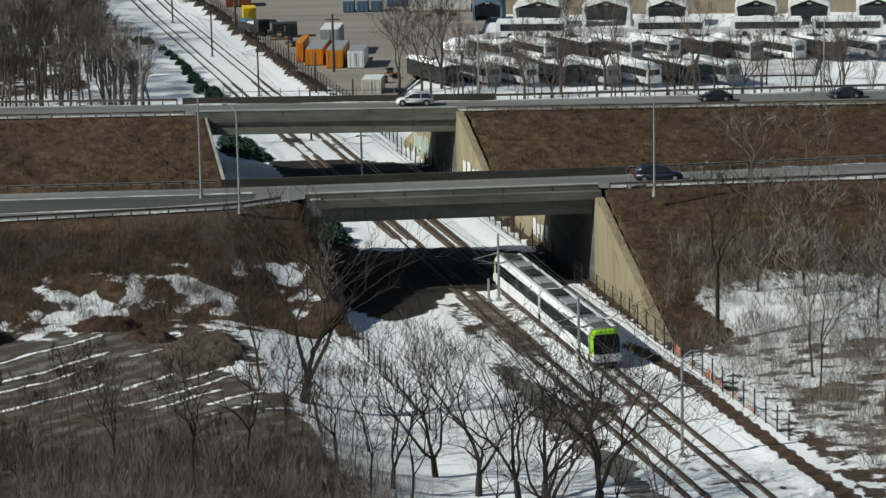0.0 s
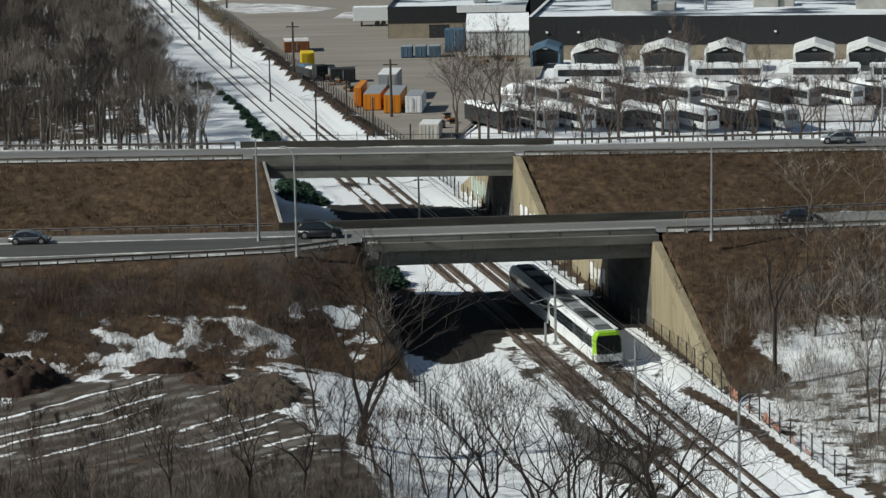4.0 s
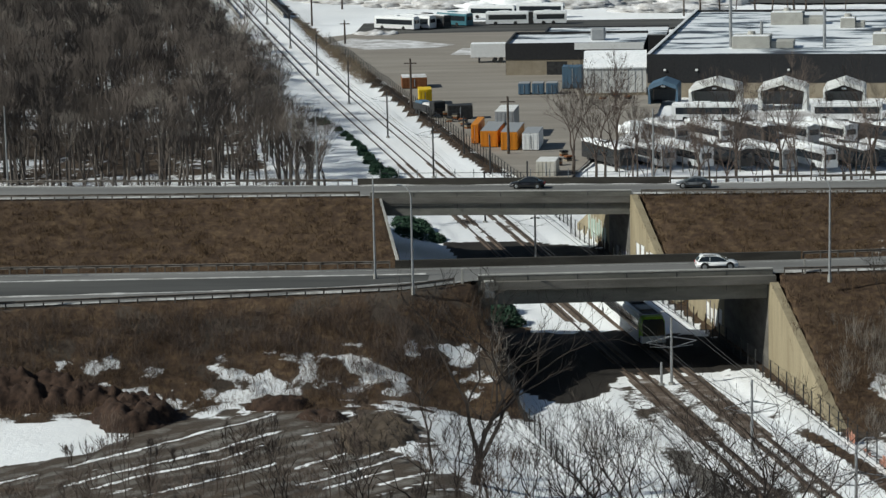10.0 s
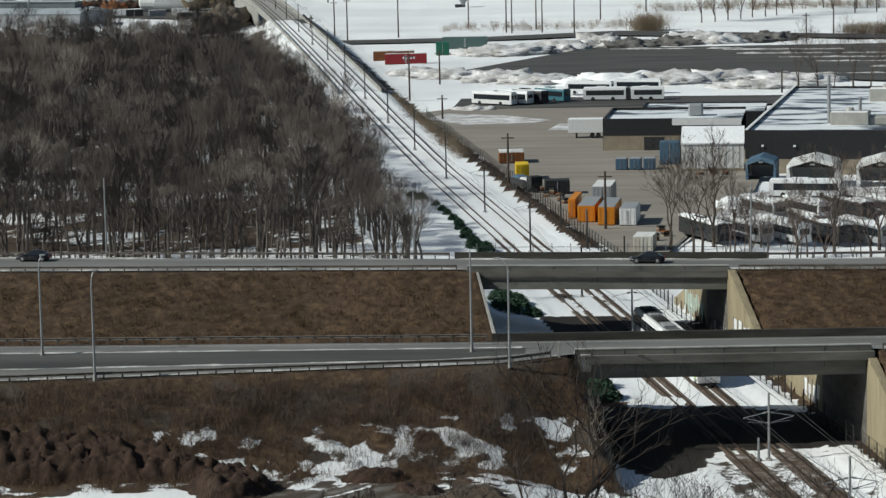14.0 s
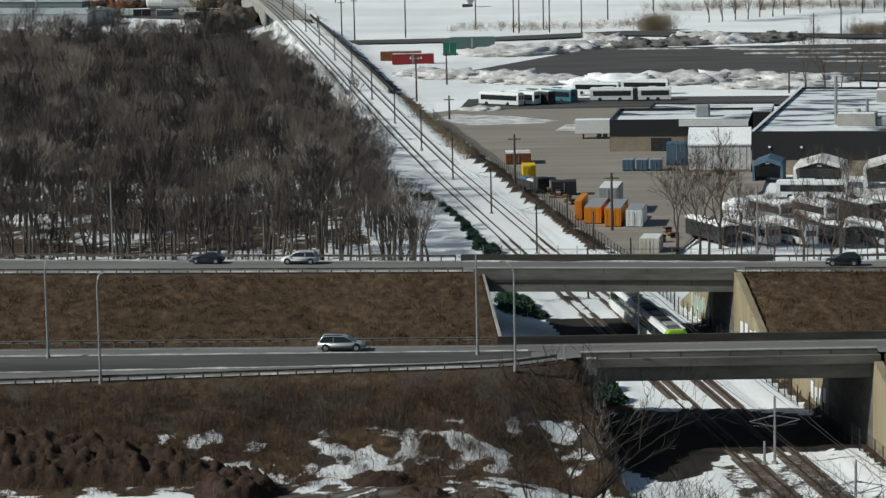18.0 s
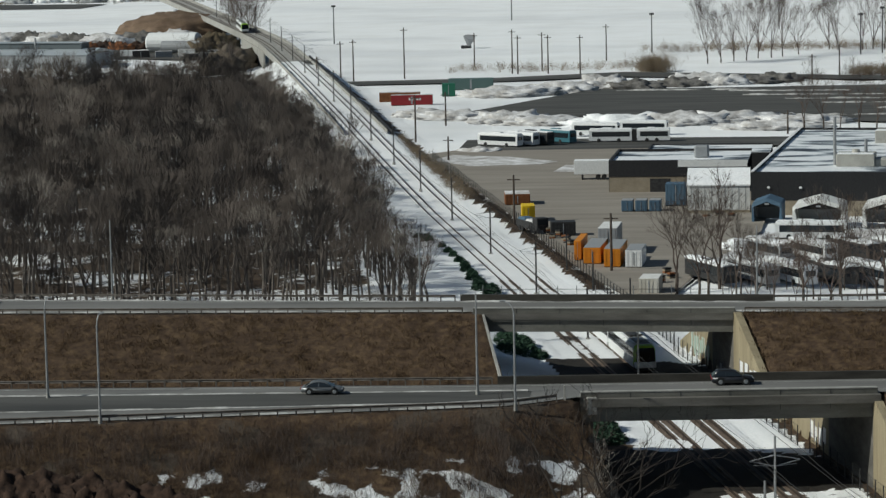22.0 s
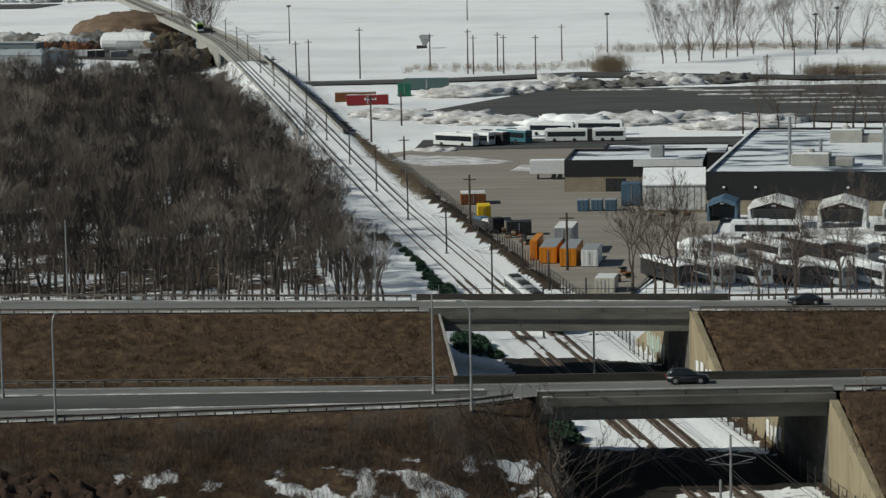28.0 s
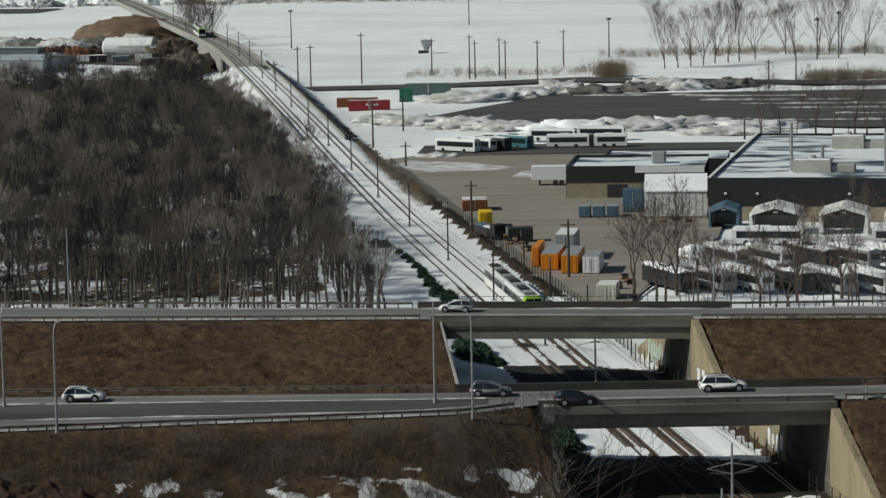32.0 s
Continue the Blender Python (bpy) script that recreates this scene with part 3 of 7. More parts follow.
# unseen slab added behind each deck so that its shadow falls wider
def shade_slab(bridge, outline, z0, z1):
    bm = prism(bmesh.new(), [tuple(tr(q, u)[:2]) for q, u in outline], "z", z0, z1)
    part("shade_slab", bm, CONCRETE_DARK, bridge, "unseen slab that widens the bridge shadow")


shade_slab(bridge1, [(-17.9, U1c + 3), (11.5, 283.3), (11.5, U1e), (-17.9, U1f)], 7.5, 8.75)
shade_slab(bridge2, [(-11.0, 350.5), (11.1, U2a + 3), (11.1, U2e), (-11.0, U2f + 1)], 6.9, 8.3)
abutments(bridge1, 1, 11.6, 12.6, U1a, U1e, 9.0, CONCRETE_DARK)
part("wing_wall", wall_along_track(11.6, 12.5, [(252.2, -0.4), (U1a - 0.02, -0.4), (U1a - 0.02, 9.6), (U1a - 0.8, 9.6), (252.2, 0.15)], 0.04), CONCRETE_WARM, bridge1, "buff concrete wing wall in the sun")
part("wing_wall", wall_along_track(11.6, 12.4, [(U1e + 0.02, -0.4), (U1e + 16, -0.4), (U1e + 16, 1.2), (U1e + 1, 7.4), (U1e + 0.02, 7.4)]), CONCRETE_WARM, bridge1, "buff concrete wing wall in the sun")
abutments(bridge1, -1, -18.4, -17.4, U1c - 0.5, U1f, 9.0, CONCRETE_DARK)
part("corner_block", wall_along_track(-18.3, -17.3, [(U1c - 2.2, 8.6), (U1c - 0.9, 8.6), (U1c - 0.9, 10.4), (U1c - 2.2, 10.4)]), CONCRETE, bridge1, "pale concrete end block")
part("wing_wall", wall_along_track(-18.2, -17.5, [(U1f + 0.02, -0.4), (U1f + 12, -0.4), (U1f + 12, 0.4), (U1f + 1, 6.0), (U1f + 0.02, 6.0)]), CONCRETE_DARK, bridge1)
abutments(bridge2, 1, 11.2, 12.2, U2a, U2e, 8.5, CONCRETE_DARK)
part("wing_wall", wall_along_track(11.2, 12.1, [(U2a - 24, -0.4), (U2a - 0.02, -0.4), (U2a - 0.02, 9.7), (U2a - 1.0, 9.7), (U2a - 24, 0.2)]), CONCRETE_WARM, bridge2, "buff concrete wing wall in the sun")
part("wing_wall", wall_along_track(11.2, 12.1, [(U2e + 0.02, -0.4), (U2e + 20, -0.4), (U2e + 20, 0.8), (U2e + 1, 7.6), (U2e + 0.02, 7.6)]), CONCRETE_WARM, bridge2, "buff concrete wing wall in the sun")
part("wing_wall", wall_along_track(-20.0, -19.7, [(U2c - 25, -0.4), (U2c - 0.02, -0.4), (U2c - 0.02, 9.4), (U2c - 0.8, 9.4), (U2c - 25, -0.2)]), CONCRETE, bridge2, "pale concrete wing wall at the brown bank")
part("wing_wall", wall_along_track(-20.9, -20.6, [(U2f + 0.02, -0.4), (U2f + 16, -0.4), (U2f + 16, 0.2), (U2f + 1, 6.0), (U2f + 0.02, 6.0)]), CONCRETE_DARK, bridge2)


# ---- railway ----
railway = thing("railway_track", None, "two snowy railway tracks with rusty rails", "railway", kind="structure")
US = [150 + 10 * i for i in range(40)] + [550 + 30 * i for i in range(45)]
for c in (-GAP, GAP):
    for g in (-0.7525, 0.7525):
        for ua, ub, wide, mat in ((150, 252, 0.32, RAILBED), (252, 280, 0.74, RAILBED), (280, 306, 0.5, BALLAST), (306, 338, 0.6, BALLAST), (338, 368, 0.4, BALLAST), (368, 400, 0.42, RAILBED), (400, 445, 0.3, RAILBED)):
            span = [ua + (ub - ua) * i / 12 for i in range(13)]
            part("ballast", sweep([tuple(tr(c + g, u, track_z(u) - 0.15)) for u in span], [(-wide, 0.0), (wide, 0.0), (wide + 0.12, -0.25), (-wide - 0.12, -0.25)]), mat, railway, "rusty brown ballast beside the rail")
    for g in (-0.7525, 0.7525):
        part("rail", sweep([tuple(tr(c + g, u, track_z(u))) for u in US], [(-0.075, 0), (0.075, 0), (0.075, -0.2), (-0.075, -0.2)]), RAIL_STEEL, railway)


# ---- guard rails ----
def guard_rail(name, x0, x1, tab, off, z, side, label, step=1.905):
    """Steel beam on posts; side is the way (in y) that the beam stands off its posts."""
    g = thing(name, None, label, "guard rail", "guard rails of the highway")
    k = int((x1 - x0) / step)
    pts = [(x0 + step * i, lerp_table(x0 + step * i, tab) + off) for i in range(k + 1)]
    prof = [(-0.04, 0.42), (0.04, 0.45), (-0.02, 0.56), (0.04, 0.68), (-0.04, 0.74)]
    part("beam", sweep([(x, y + side * 0.12, z) for x, y in pts], prof, closed=False), RAIL_OLD, g)
    post = data_of("post", block(-0.07, 0.07, -0.07, 0.07, -0.5, 0.72), RAIL_OLD)
    for x, y in pts[::1]:
        part("post", post, None, g, m=pose(x, y, z))
    return g


guard_rail("guard_rail", -118, -15.6, NEAR_SOUTH, -0.55, Z1, -1, "galvanised steel guard rail along the ramp edge")
guard_rail("guard_rail", 18.0, 72, NEAR_SOUTH, -0.55, Z1, -1, "galvanised steel guard rail above the brown bank")
guard_rail("guard_rail", -118, -24.5, NEAR_NORTH, 0.7, Z1, 1, "rust-stained steel guard rail on the verge")
guard_rail("guard_rail", 20.6, 72, NEAR_NORTH, 0.7, Z1, 1, "steel guard rail on the far verge")
guard_rail("guard_rail", -130, -32.5, FAR_SOUTH, -0.55, Z2, -1, "galvanised steel guard rail of the far carriageway")
guard_rail("guard_rail", 3.5, 76, FAR_SOUTH, -0.55, Z2, -1, "galvanised steel guard rail of the far carriageway")
guard_rail("guard_rail", -130, -34.5, FAR_NORTH, 0.6, Z2, 1, "steel guard rail before the bare woods")
guard_rail("guard_rail", 7.4, 76, FAR_NORTH, 0.6, Z2, 1, "steel guard rail before the bus yard")

# upright posts and rail on the far bridge parapet, end posts of the near one
rail_post = data_of("railing_post", block(-0.05, 0.05, -0.05, 0.05, 0.0, 1.15), STEEL)
for i in range(14):
    x = -31 + i * 2.5
    part("railing_post", rail_post, None, bridge2, m=pose(x, lerp_table(x, FAR_NORTH) + 0.35, Z2 + 0.9))
part("railing", sweep([(x, lerp_table(x, FAR_NORTH) + 0.35, Z2 + 1.55) for x in (-31, -20, -10, 0, 1.5)], [(-0.03, -0.03), (0.03, -0.03), (0.03, 0.03), (-0.03, 0.03)]), STEEL_DARK, bridge2)
for x in (-16.2, 20.2):
    part("end_post", block(-0.12, 0.12, -0.12, 0.12, -0.2, 1.45, 0.02), CONCRETE, bridge1, "pale end post", m=pose(x, lerp_table(x, NEAR_SOUTH) - 0.1, Z1))
joint = data_of("joint", block(-0.03, 0.03, -0.02, 0.02, -1.6, 0.6), STEEL_DARK)
for x in (-9.3, -4.0, 1.2, 6.5, 11.8):
    part("joint", joint, None, bridge1, m=pose(x, lerp_table(x, NEAR_SOUTH) - 0.765, Z1))
for x in (-25.8, -20.2, -14.6, -9.0, -3.4):
    part("joint", joint, None, bridge2, m=pose(x, lerp_table(x, FAR_SOUTH) - 0.765, Z2))


# ---- street lamps ----
def street_lamp(x, y, z, height, arm, label):
    g = thing("street_lamp", pose(x, y, z), label, "street lamp", "lamps along the highway")
    part("pole", rod((0, 0, -0.3), (0, 0, height - 1.2), 0.15, 0.09, 8), STEEL, g)
    part("base", rod((0, 0, -0.3), (0, 0, 0.5), 0.24, 0.2, 8), CONCRETE, g)
    if arm:
        bm = bmesh.new()
        pts = [(0, 0, height - 1.25), (arm * 0.12, 0.1, height - 0.6), (arm * 0.45, 0.3, height - 0.15), (arm, 0.6, height)]
        for a, b in zip(pts, pts[1:]):
            tube(bm, a, b, 0.07, 0.06, 6)
        part("arm", bm, STEEL, g)
        part("lamp_head", block(arm * 1.0 - 0.3, arm * 1.0 + 0.3, 0.42, 0.78, height - 0.06, height + 0.1, 0.04), GREY, g)
    else:
        part("cap", rod((0, 0, height - 1.2), (0, 0, height), 0.09, 0.07, 8), STEEL, g)
    return g


street_lamp(-25.7, 291.6, Z1, 11.0, 0, "tall straight galvanised lamp pole on the dark strip")
street_lamp(-21.1, 284.0, Z1, 11.2, -1.2, "tall galvanised street lamp with curved arm at the guard rail")
street_lamp(-72.4, 290.6, Z1, 10.9, 0.3, "tall straight galvanised lamp pole on the dark strip")
street_lamp(-63.6, 277.0, Z1, 11.3, 0.35, "tall galvanised street lamp with short arm at the guard rail")
street_lamp(22.5, 288.4, Z1, 10.9, -1.5, "tall galvanised street lamp above the brown bank")
street_lamp(-82.2, 368.4, Z2, 10.6, 0, "slim white lamp pole before the bare woods")
street_lamp(-39.6, 365.0, Z2, 9.0, 0, "slim grey lamp pole beside the far bridge")
street_lamp(5.2, 364.0, Z2, 9.6, 0, "slim grey lamp pole before the bus yard")
street_lamp(51.0, 364.5, Z2, 9.6, 0, "slim grey lamp pole before the bus yard")


# ---- overhead line of the railway ----
def line_pole(u, height, arms, s=0.0, label="galvanised overhead line mast between the tracks"):
    p = tr(s, u, track_z(u) - 0.3)
    g = thing("line_mast", Matrix.Translation(p) @ Matrix.Rotation(AZ, 4, "Z"), label, "mast", "masts of the overhead line")
    part("footing", rod((0, 0, -0.4), (0, 0, 0.35), 0.38, 0.34, 8), CONCRETE, g)
    part("mast", rod((0, 0, 0.3), (0, 0, height), 0.15, 0.12, 8), STEEL if u < 350 else STEEL_DARK, g)
    for side in arms:
        bm = bmesh.new()
        top = height - (2.0 if u < 300 else 0.7)
        tip = Vector((side * 2.3, 0, top - 1.0))
        w = 0.06 if u < 300 else 0.025
        tube(bm, (0, 0, top), (side * 2.7, 0, top - 0.55), w, w * 0.8, 5)
        tube(bm, (0, 0, top - 1.2), (side * 2.7, 0, top - 0.55), w, w * 0.8, 5)
        tube(bm, (0, 0, top - 1.2), tip, w * 0.6, w * 0.5, 5)
        part("bracket", bm, STEEL if u < 350 else STEEL_DARK, g)
        part("insulator", rod((side * 0.25, 0, top - 0.06), (side * 0.6, 0, top - 0.12), 0.12 if u < 350 else 0.05, 0.12 if u < 350 else 0.05, 6), GREY, g)
    return g


MASTS = [214.6, 246.0, 276.6, 348.0, 384.0, 428.8, 477.8, 528.4] + [578 + 49.6 * i for i in range(14)]
for u in MASTS:
    line_pole(u, 7.3 if 240 < u < 400 else (8.4 if u < 560 else 8.6), (-1, 1))
hook = bmesh.new()
for a, b in zip(((0, 0, 8.3), (0.25, 0, 8.9), (0.8, 0, 9.25), (1.5, 0, 9.25)), ((0.25, 0, 8.9), (0.8, 0, 9.25), (1.5, 0, 9.25), (1.55, 0, 9.1))):
    tube(hook, a, b, 0.07, 0.06, 6)
part("top_hook", hook, STEEL, bpy.data.objects["line_mast"], "pale curved arm on the mast top")
line_pole(276.6, 2.6, (), -1.1, "short grey signal post beside the track")
for u in (398, 428, 452):
    line_pole(u, 6.6, (), 9.0, "dark steel post at the snowy edge of the railway")
for side in (-1, 1):
    for h, nm in ((5.45, "contact_wire"), (6.3, "carrier_wire")):
        path = []
        for a, b in zip(MASTS, MASTS[1:]):
            for w in (0, 0.25, 0.5, 0.75):
                u = a + (b - a) * w
                low = -0.35 if 240 < u < 400 else 0.4
                sag = 0.0 if nm == "contact_wire" else -0.5 * 4 * w * (1 - w)
                path.append(tuple(tr(side * 2.4, u, track_z(u) + h + low + sag)))
        solo(nm, sweep(path, [(-0.02, -0.02), (0.02, -0.02), (0.0, 0.025)]), STEEL_DARK, "thin dark overhead wire above the track", "wire", "overhead wires")


# ---- fences ----
def fence(s, u0, u1, step, height, z, mat, label, wires=4):
    g = thing("fence", None, label, "fence")
    k = int((u1 - u0) / step)
    post = data_of("post", block(-0.06, 0.06, -0.06, 0.06, -0.4, height), mat)
    pts = []
    for i in range(k + 1):
        p = tr(s, u0 + i * step)
        p.z = max(ground_z(p.x, p.y), z)
        pts.append(p)
        part("post", post, None, g, m=Matrix.Translation(p))
    for j in range(wires):
        h = height * (0.08 + 0.9 * j / max(1, wires - 1))
        part("wire", sweep([(p.x, p.y, p.z + h) for p in pts], [(-0.015, 0), (0.015, 0), (0, 0.03)]), mat, g)
    mesh = bmesh.new()
    for a, b in zip(pts, pts[1:]):
        for q in range(1, 8):
            m = a.lerp(b, q / 8)
            vs = [mesh.verts.new(m + Vector((-0.012, 0, 0.1))), mesh.verts.new(m + Vector((0.012, 0, 0.1))), mesh.verts.new(m + Vector((0.0, 0.01, height * 0.97)))]
            mesh.faces.new(vs)
    part("mesh_panel", mesh, mat, g)
    return g


fence(10.0, 216, 302, 2.9, 2.4, -0.4, STEEL_DARK, "dark chain-link fence along the railway")
fence(9.6, 304, 372, 2.9, 2.4, -0.4, STEEL_DARK, "dark chain-link fence below the bridges")
fence(10.4, 374, 640, 2.6, 2.6, -0.4, STEEL_DARK, "dark chain-link fence between railway and yard")
fence(-18.6, 226, 272, 2.6, 2.2, -0.4, STEEL_DARK, "dark chain-link fence above the snowy slope")


# ---- trains: two cars with lime ends ----
def train(name, label):
    t = thing(name, None, label, "train")
    for c in range(2):
        y0, y1 = (0.0, 18.9) if c == 0 else (19.3, 38.2)
        lo, hi = y0, y1
        # body shell: a rounded box section
        sec = [(-1.45, 0.95), (-1.47, 1.6), (-1.47, 2.9), (-1.3, 3.35), (-0.95, 3.55), (0.95, 3.55), (1.3, 3.35), (1.47, 2.9), (1.47, 1.6), (1.45, 0.95)]
        a, b = (lo + 1.1, hi) if c == 0 else (lo, hi - 1.1)
        body = part("body", prism(bmesh.new(), sec, "y", a, b), WHITE, t, "white car body")
        for side in (-1, 1):
            part("window_band", block(side * 1.475 - 0.012, side * 1.475 + 0.012, a + 0.2, b - 0.3, 1.7, 2.96), DARK_GLASS, body, "dark window band")
            part("skirt", block(side * 1.42 - 0.04, side * 1.42 + 0.04, a + 0.3, b - 0.3, 0.45, 0.94), WHITE, body)
            for d in (0.25, 0.5, 0.75):
                yy = a + (b - a) * d
                part("door", block(side * 1.492 - 0.012, side * 1.492 + 0.012, yy - 0.75, yy + 0.75, 1.66, 3.0), DARK_GLASS, body, "dark glazed sliding door")
            part("side_stripe", block(side * 1.482 - 0.01, side * 1.482 + 0.01, a + 0.2, b - 0.3, 2.97, 3.05), WHITE, body)
            part("roof_edge", block(side * 1.12 - 0.2, side * 1.12 + 0.2, a + 0.2, b - 0.2, 3.5, 3.62, 0.03), WHITE, body, "bright white roof edge")
        part("roof_deck", block(-0.92, 0.92, a + 0.3, b - 0.3, 3.53, 3.585), paint("grimy_roof", (0.12, 0.12, 0.12), 0.7, 0, 0.5), body, "grimy grey roof deck")
        for i in range(4):
            yy = a + 2 + i * (b - a - 4) / 3.3
            part("roof_unit", block(-0.75, 0.75, yy, yy + 2.6, 3.55, 3.78, 0.06), STEEL_DARK if i % 2 else GREY, body, "grey roof equipment")
        for yy in (a + 2.6, b - 2.8):
            bm = block(-1.1, 1.1, yy - 1.3, yy + 1.3, 0.35, 0.9)
            for wy in (-0.95, 0.95):
                for wx in (-0.76, 0.76):
                    tube(bm, (wx - 0.07, yy + wy, 0.42), (wx + 0.07, yy + wy, 0.42), 0.42, 0.42, 12)
            part("bogie", bm, STEEL_DARK, t)
    # the ends
    for e, y0, y1, d in ((0, 1.1, 0.0, -1), (1, 37.1, 38.2, 1)):
        outline = [(-1.47, 0.95), (-1.47, 2.9), (-1.3, 3.35), (-0.95, 3.55), (0.95, 3.55), (1.3, 3.35), (1.47, 2.9), (1.47, 0.95)]
        bm = bmesh.new()
        ra = [bm.verts.new((x, y0, z)) for x, z in outline]
        rb = [bm.verts.new((x * 0.90, y1 + d * (-0.45 if z > 3 else (0.0 if z < 2 else -0.2)), 0.95 + (z - 0.95) * 0.96)) for x, z in outline]
        n = len(outline)
        for i in range(n):
            bm.faces.new((ra[i], ra[(i + 1) % n], rb[(i + 1) % n], rb[i]))
        bm.faces.new(rb)
        bm.faces.new(ra)
        bmesh.ops.recalc_face_normals(bm, faces=bm.faces)
        nose = part("nose", bm, LIME, t, "lime green frame round the windscreen")
        bm = bmesh.new()
        w = [(-1.26, 1.30), (-1.27, 2.7), (-1.08, 3.16), (1.08, 3.16), (1.27, 2.7), (1.26, 1.30)]
        fa = [bm.verts.new((x, y1 + d * (0.03 - max(0, (z - 1.6)) * 0.17), z)) for x, z in w]
        fb = [bm.verts.new((x, y1 + d * (-0.25 - max(0, (z - 1.6)) * 0.17), z)) for x, z in w]
        bm.faces.new(fa)
        bm.faces.new(fb)
        for i in range(len(w)):
            bm.faces.new((fa[i], fa[(i + 1) % len(w)], fb[(i + 1) % len(w)], fb[i]))
        bmesh.ops.recalc_face_normals(bm, faces=bm.faces)
        part("windscreen", bm, BLACK_GLASS, nose, "large dark windscreen")
        part("coupler", block(-0.95, 0.95, min(y1 + d * 0.02, y1 - d * 0.8), max(y1 + d * 0.02, y1 - d * 0.8), 0.2, 0.5, 0.03), RUBBER, nose, "black coupler and underside")
        for x in (-0.45, 0.45):
            part("wiper", block(x - 0.02, x + 0.02, min(y1 + d * 0.06, y1 + d * 0.03), max(y1 + d * 0.06, y1 + d * 0.03), 1.35, 2.0), STEEL_DARK, nose)
        part("bumper", block(-1.42, 1.42, min(y1 + d * 0.05, y1 - d * 0.9), max(y1 + d * 0.05, y1 - d * 0.9), 0.5, 1.38, 0.1), WHITE, nose, "white bumper")
        for x in (-1.0, 1.0):
            part("headlight", block(x - 0.16, x + 0.16, min(y1 + d * 0.05, y1 + d * 0.12), max(y1 + d * 0.05, y1 + d * 0.12), 1.26, 1.38), GREY, nose)
    part("gangway", block(-1.0, 1.0, 18.8, 19.4, 0.9, 3.2), RUBBER, t, "black bellows between the cars")
    # pantograph
    bm = bmesh.new()
    for x in (-0.5, 0.5):
        tube(bm, (x, 25, 3.7), (x * 0.6, 26.2, 4.6), 0.04, 0.04, 4)
        tube(bm, (x * 0.6, 26.2, 4.6), (x, 25.2, 5.2), 0.03, 0.03, 4)
    tube(bm, (-0.9, 25.2, 5.2), (0.9, 25.2, 5.2), 0.04, 0.04, 4)
    part("pantograph", bm, STEEL_DARK, t)
    return t


def on_track(s, u):
    grade = math.atan2(track_z(u + 20) - track_z(u), 20)
    return Matrix.Translation(tr(s, u, track_z(u))) @ Matrix.Rotation(AZ, 4, "Z") @ Matrix.Rotation(grade, 4, "X")


train_a = train("metro_train", "white two-car metro train with lime green ends and dark window bands")
train_b = copy_thing(train_a, on_track(-GAP, 1090.0))
tagged(train_b, "distant white metro train with dark windscreen on the viaduct")


# ---- graffiti: plain shapes sprayed on the wing walls ----
def sprayed(name, u0, u1, z0, z1, s, strokes, parent, seed, m1, m2):
    rnd = random.Random(seed)
    for i in range(strokes):
        a = u0 + (u1 - u0) * (i + 0.15) / strokes
        b = u0 + (u1 - u0) * (i + 0.8) / strokes
        top = z1 - rnd.uniform(0, 0.3) * (z1 - z0)
        bot = z0 + rnd.uniform(0, 0.25) * (z1 - z0)
        lean = rnd.uniform(-0.3, 0.3) * (b - a)
        part(name, wall_along_track(s, s + 0.015, [(a, bot), (b, bot), (b + lean, top), (a + lean, top)]), m1, parent, "sprayed lettering shape")
        c = u0 + (u1 - u0) * (i + 0.75) / strokes
        part("outline", wall_along_track(s - 0.012, s - 0.004, [(c, z0), (c + 0.16, z0), (c + 0.3, z1), (c + 0.12, z1)]), m2, parent, "sprayed outline bar")


INK = paint("dark_blue_spray", (0.03, 0.03, 0.09), 0.7)
sprayed("graffiti", U2a - 12.5, U2a - 3.0, 1.4, 4.2, 11.18, 4, bridge2, 3, WHITE, INK)
sprayed("graffiti", U2e + 1.5, U2e + 13.0, 0.4, 3.6, 11.18, 7, bridge2, 5, paint("pale_green_spray", (0.35, 0.45, 0.38), 0.8), TARP)
sprayed("graffiti", U1e + 1.0, U1e + 8.0, 0.4, 3.0, 11.58, 4, bridge1, 8, TARP, INK)
sprayed("graffiti", U2a + 1.0, U2b - 2.0, 0.2, 2.2, 11.18, 4, bridge2, 9, GREY, INK)


# ---- the yard beyond the highway ----
def flat(name, pts, z, material, label, category, kind="structure"):
    bm = bmesh.new()
    bm.faces.new([bm.verts.new((x, y, z)) for x, y in pts])
    bmesh.ops.recalc_face_normals(bm, faces=bm.faces)
    ob = solo(name, bm, material, label, category, kind=kind)
    return ob


flat("yard", [(-69, 655), (-42, 543), (-22.5, 456), (-14.8, 428), (-7.0, 426), (-4.0, 447), (8, 505), (14, 590), (-12, 640), (-9, 672), (-60, 667)], 0.42, LOT, "sandy grey asphalt yard", "yard")
flat("yard_lane", [(-62, 662), (-8, 664), (30, 668), (34, 688), (-10, 690), (-62, 690)], 0.44, ASPHALT_DARK, "dark wet asphalt lane behind the sheds", "road")
parking_lot = flat("parking", [(-69, 776), (-55, 764), (-40, 757), (6, 748), (45, 726), (110, 722), (115, 855), (52, 855), (-10, 852), (-37, 853)], 0.42, ASPHALT_DARK, "wet dark asphalt parking lot with snow lines", "parking lot")
flat("road_cross", [(-125, 884), (-76, 888), (-32, 906), (54, 876), (300, 850), (300, 868), (54, 893), (-30, 927), (-76, 906), (-127, 900)], 0.44, ASPHALT_DARK, "distant grey road", "road")
flat("snow_island", [(-66, 640), (-56, 626), (-40, 628), (-36, 634), (-48, 646), (-62, 652)], 0.47, SNOW_DIRTY, "snow-covered traffic island", "island")
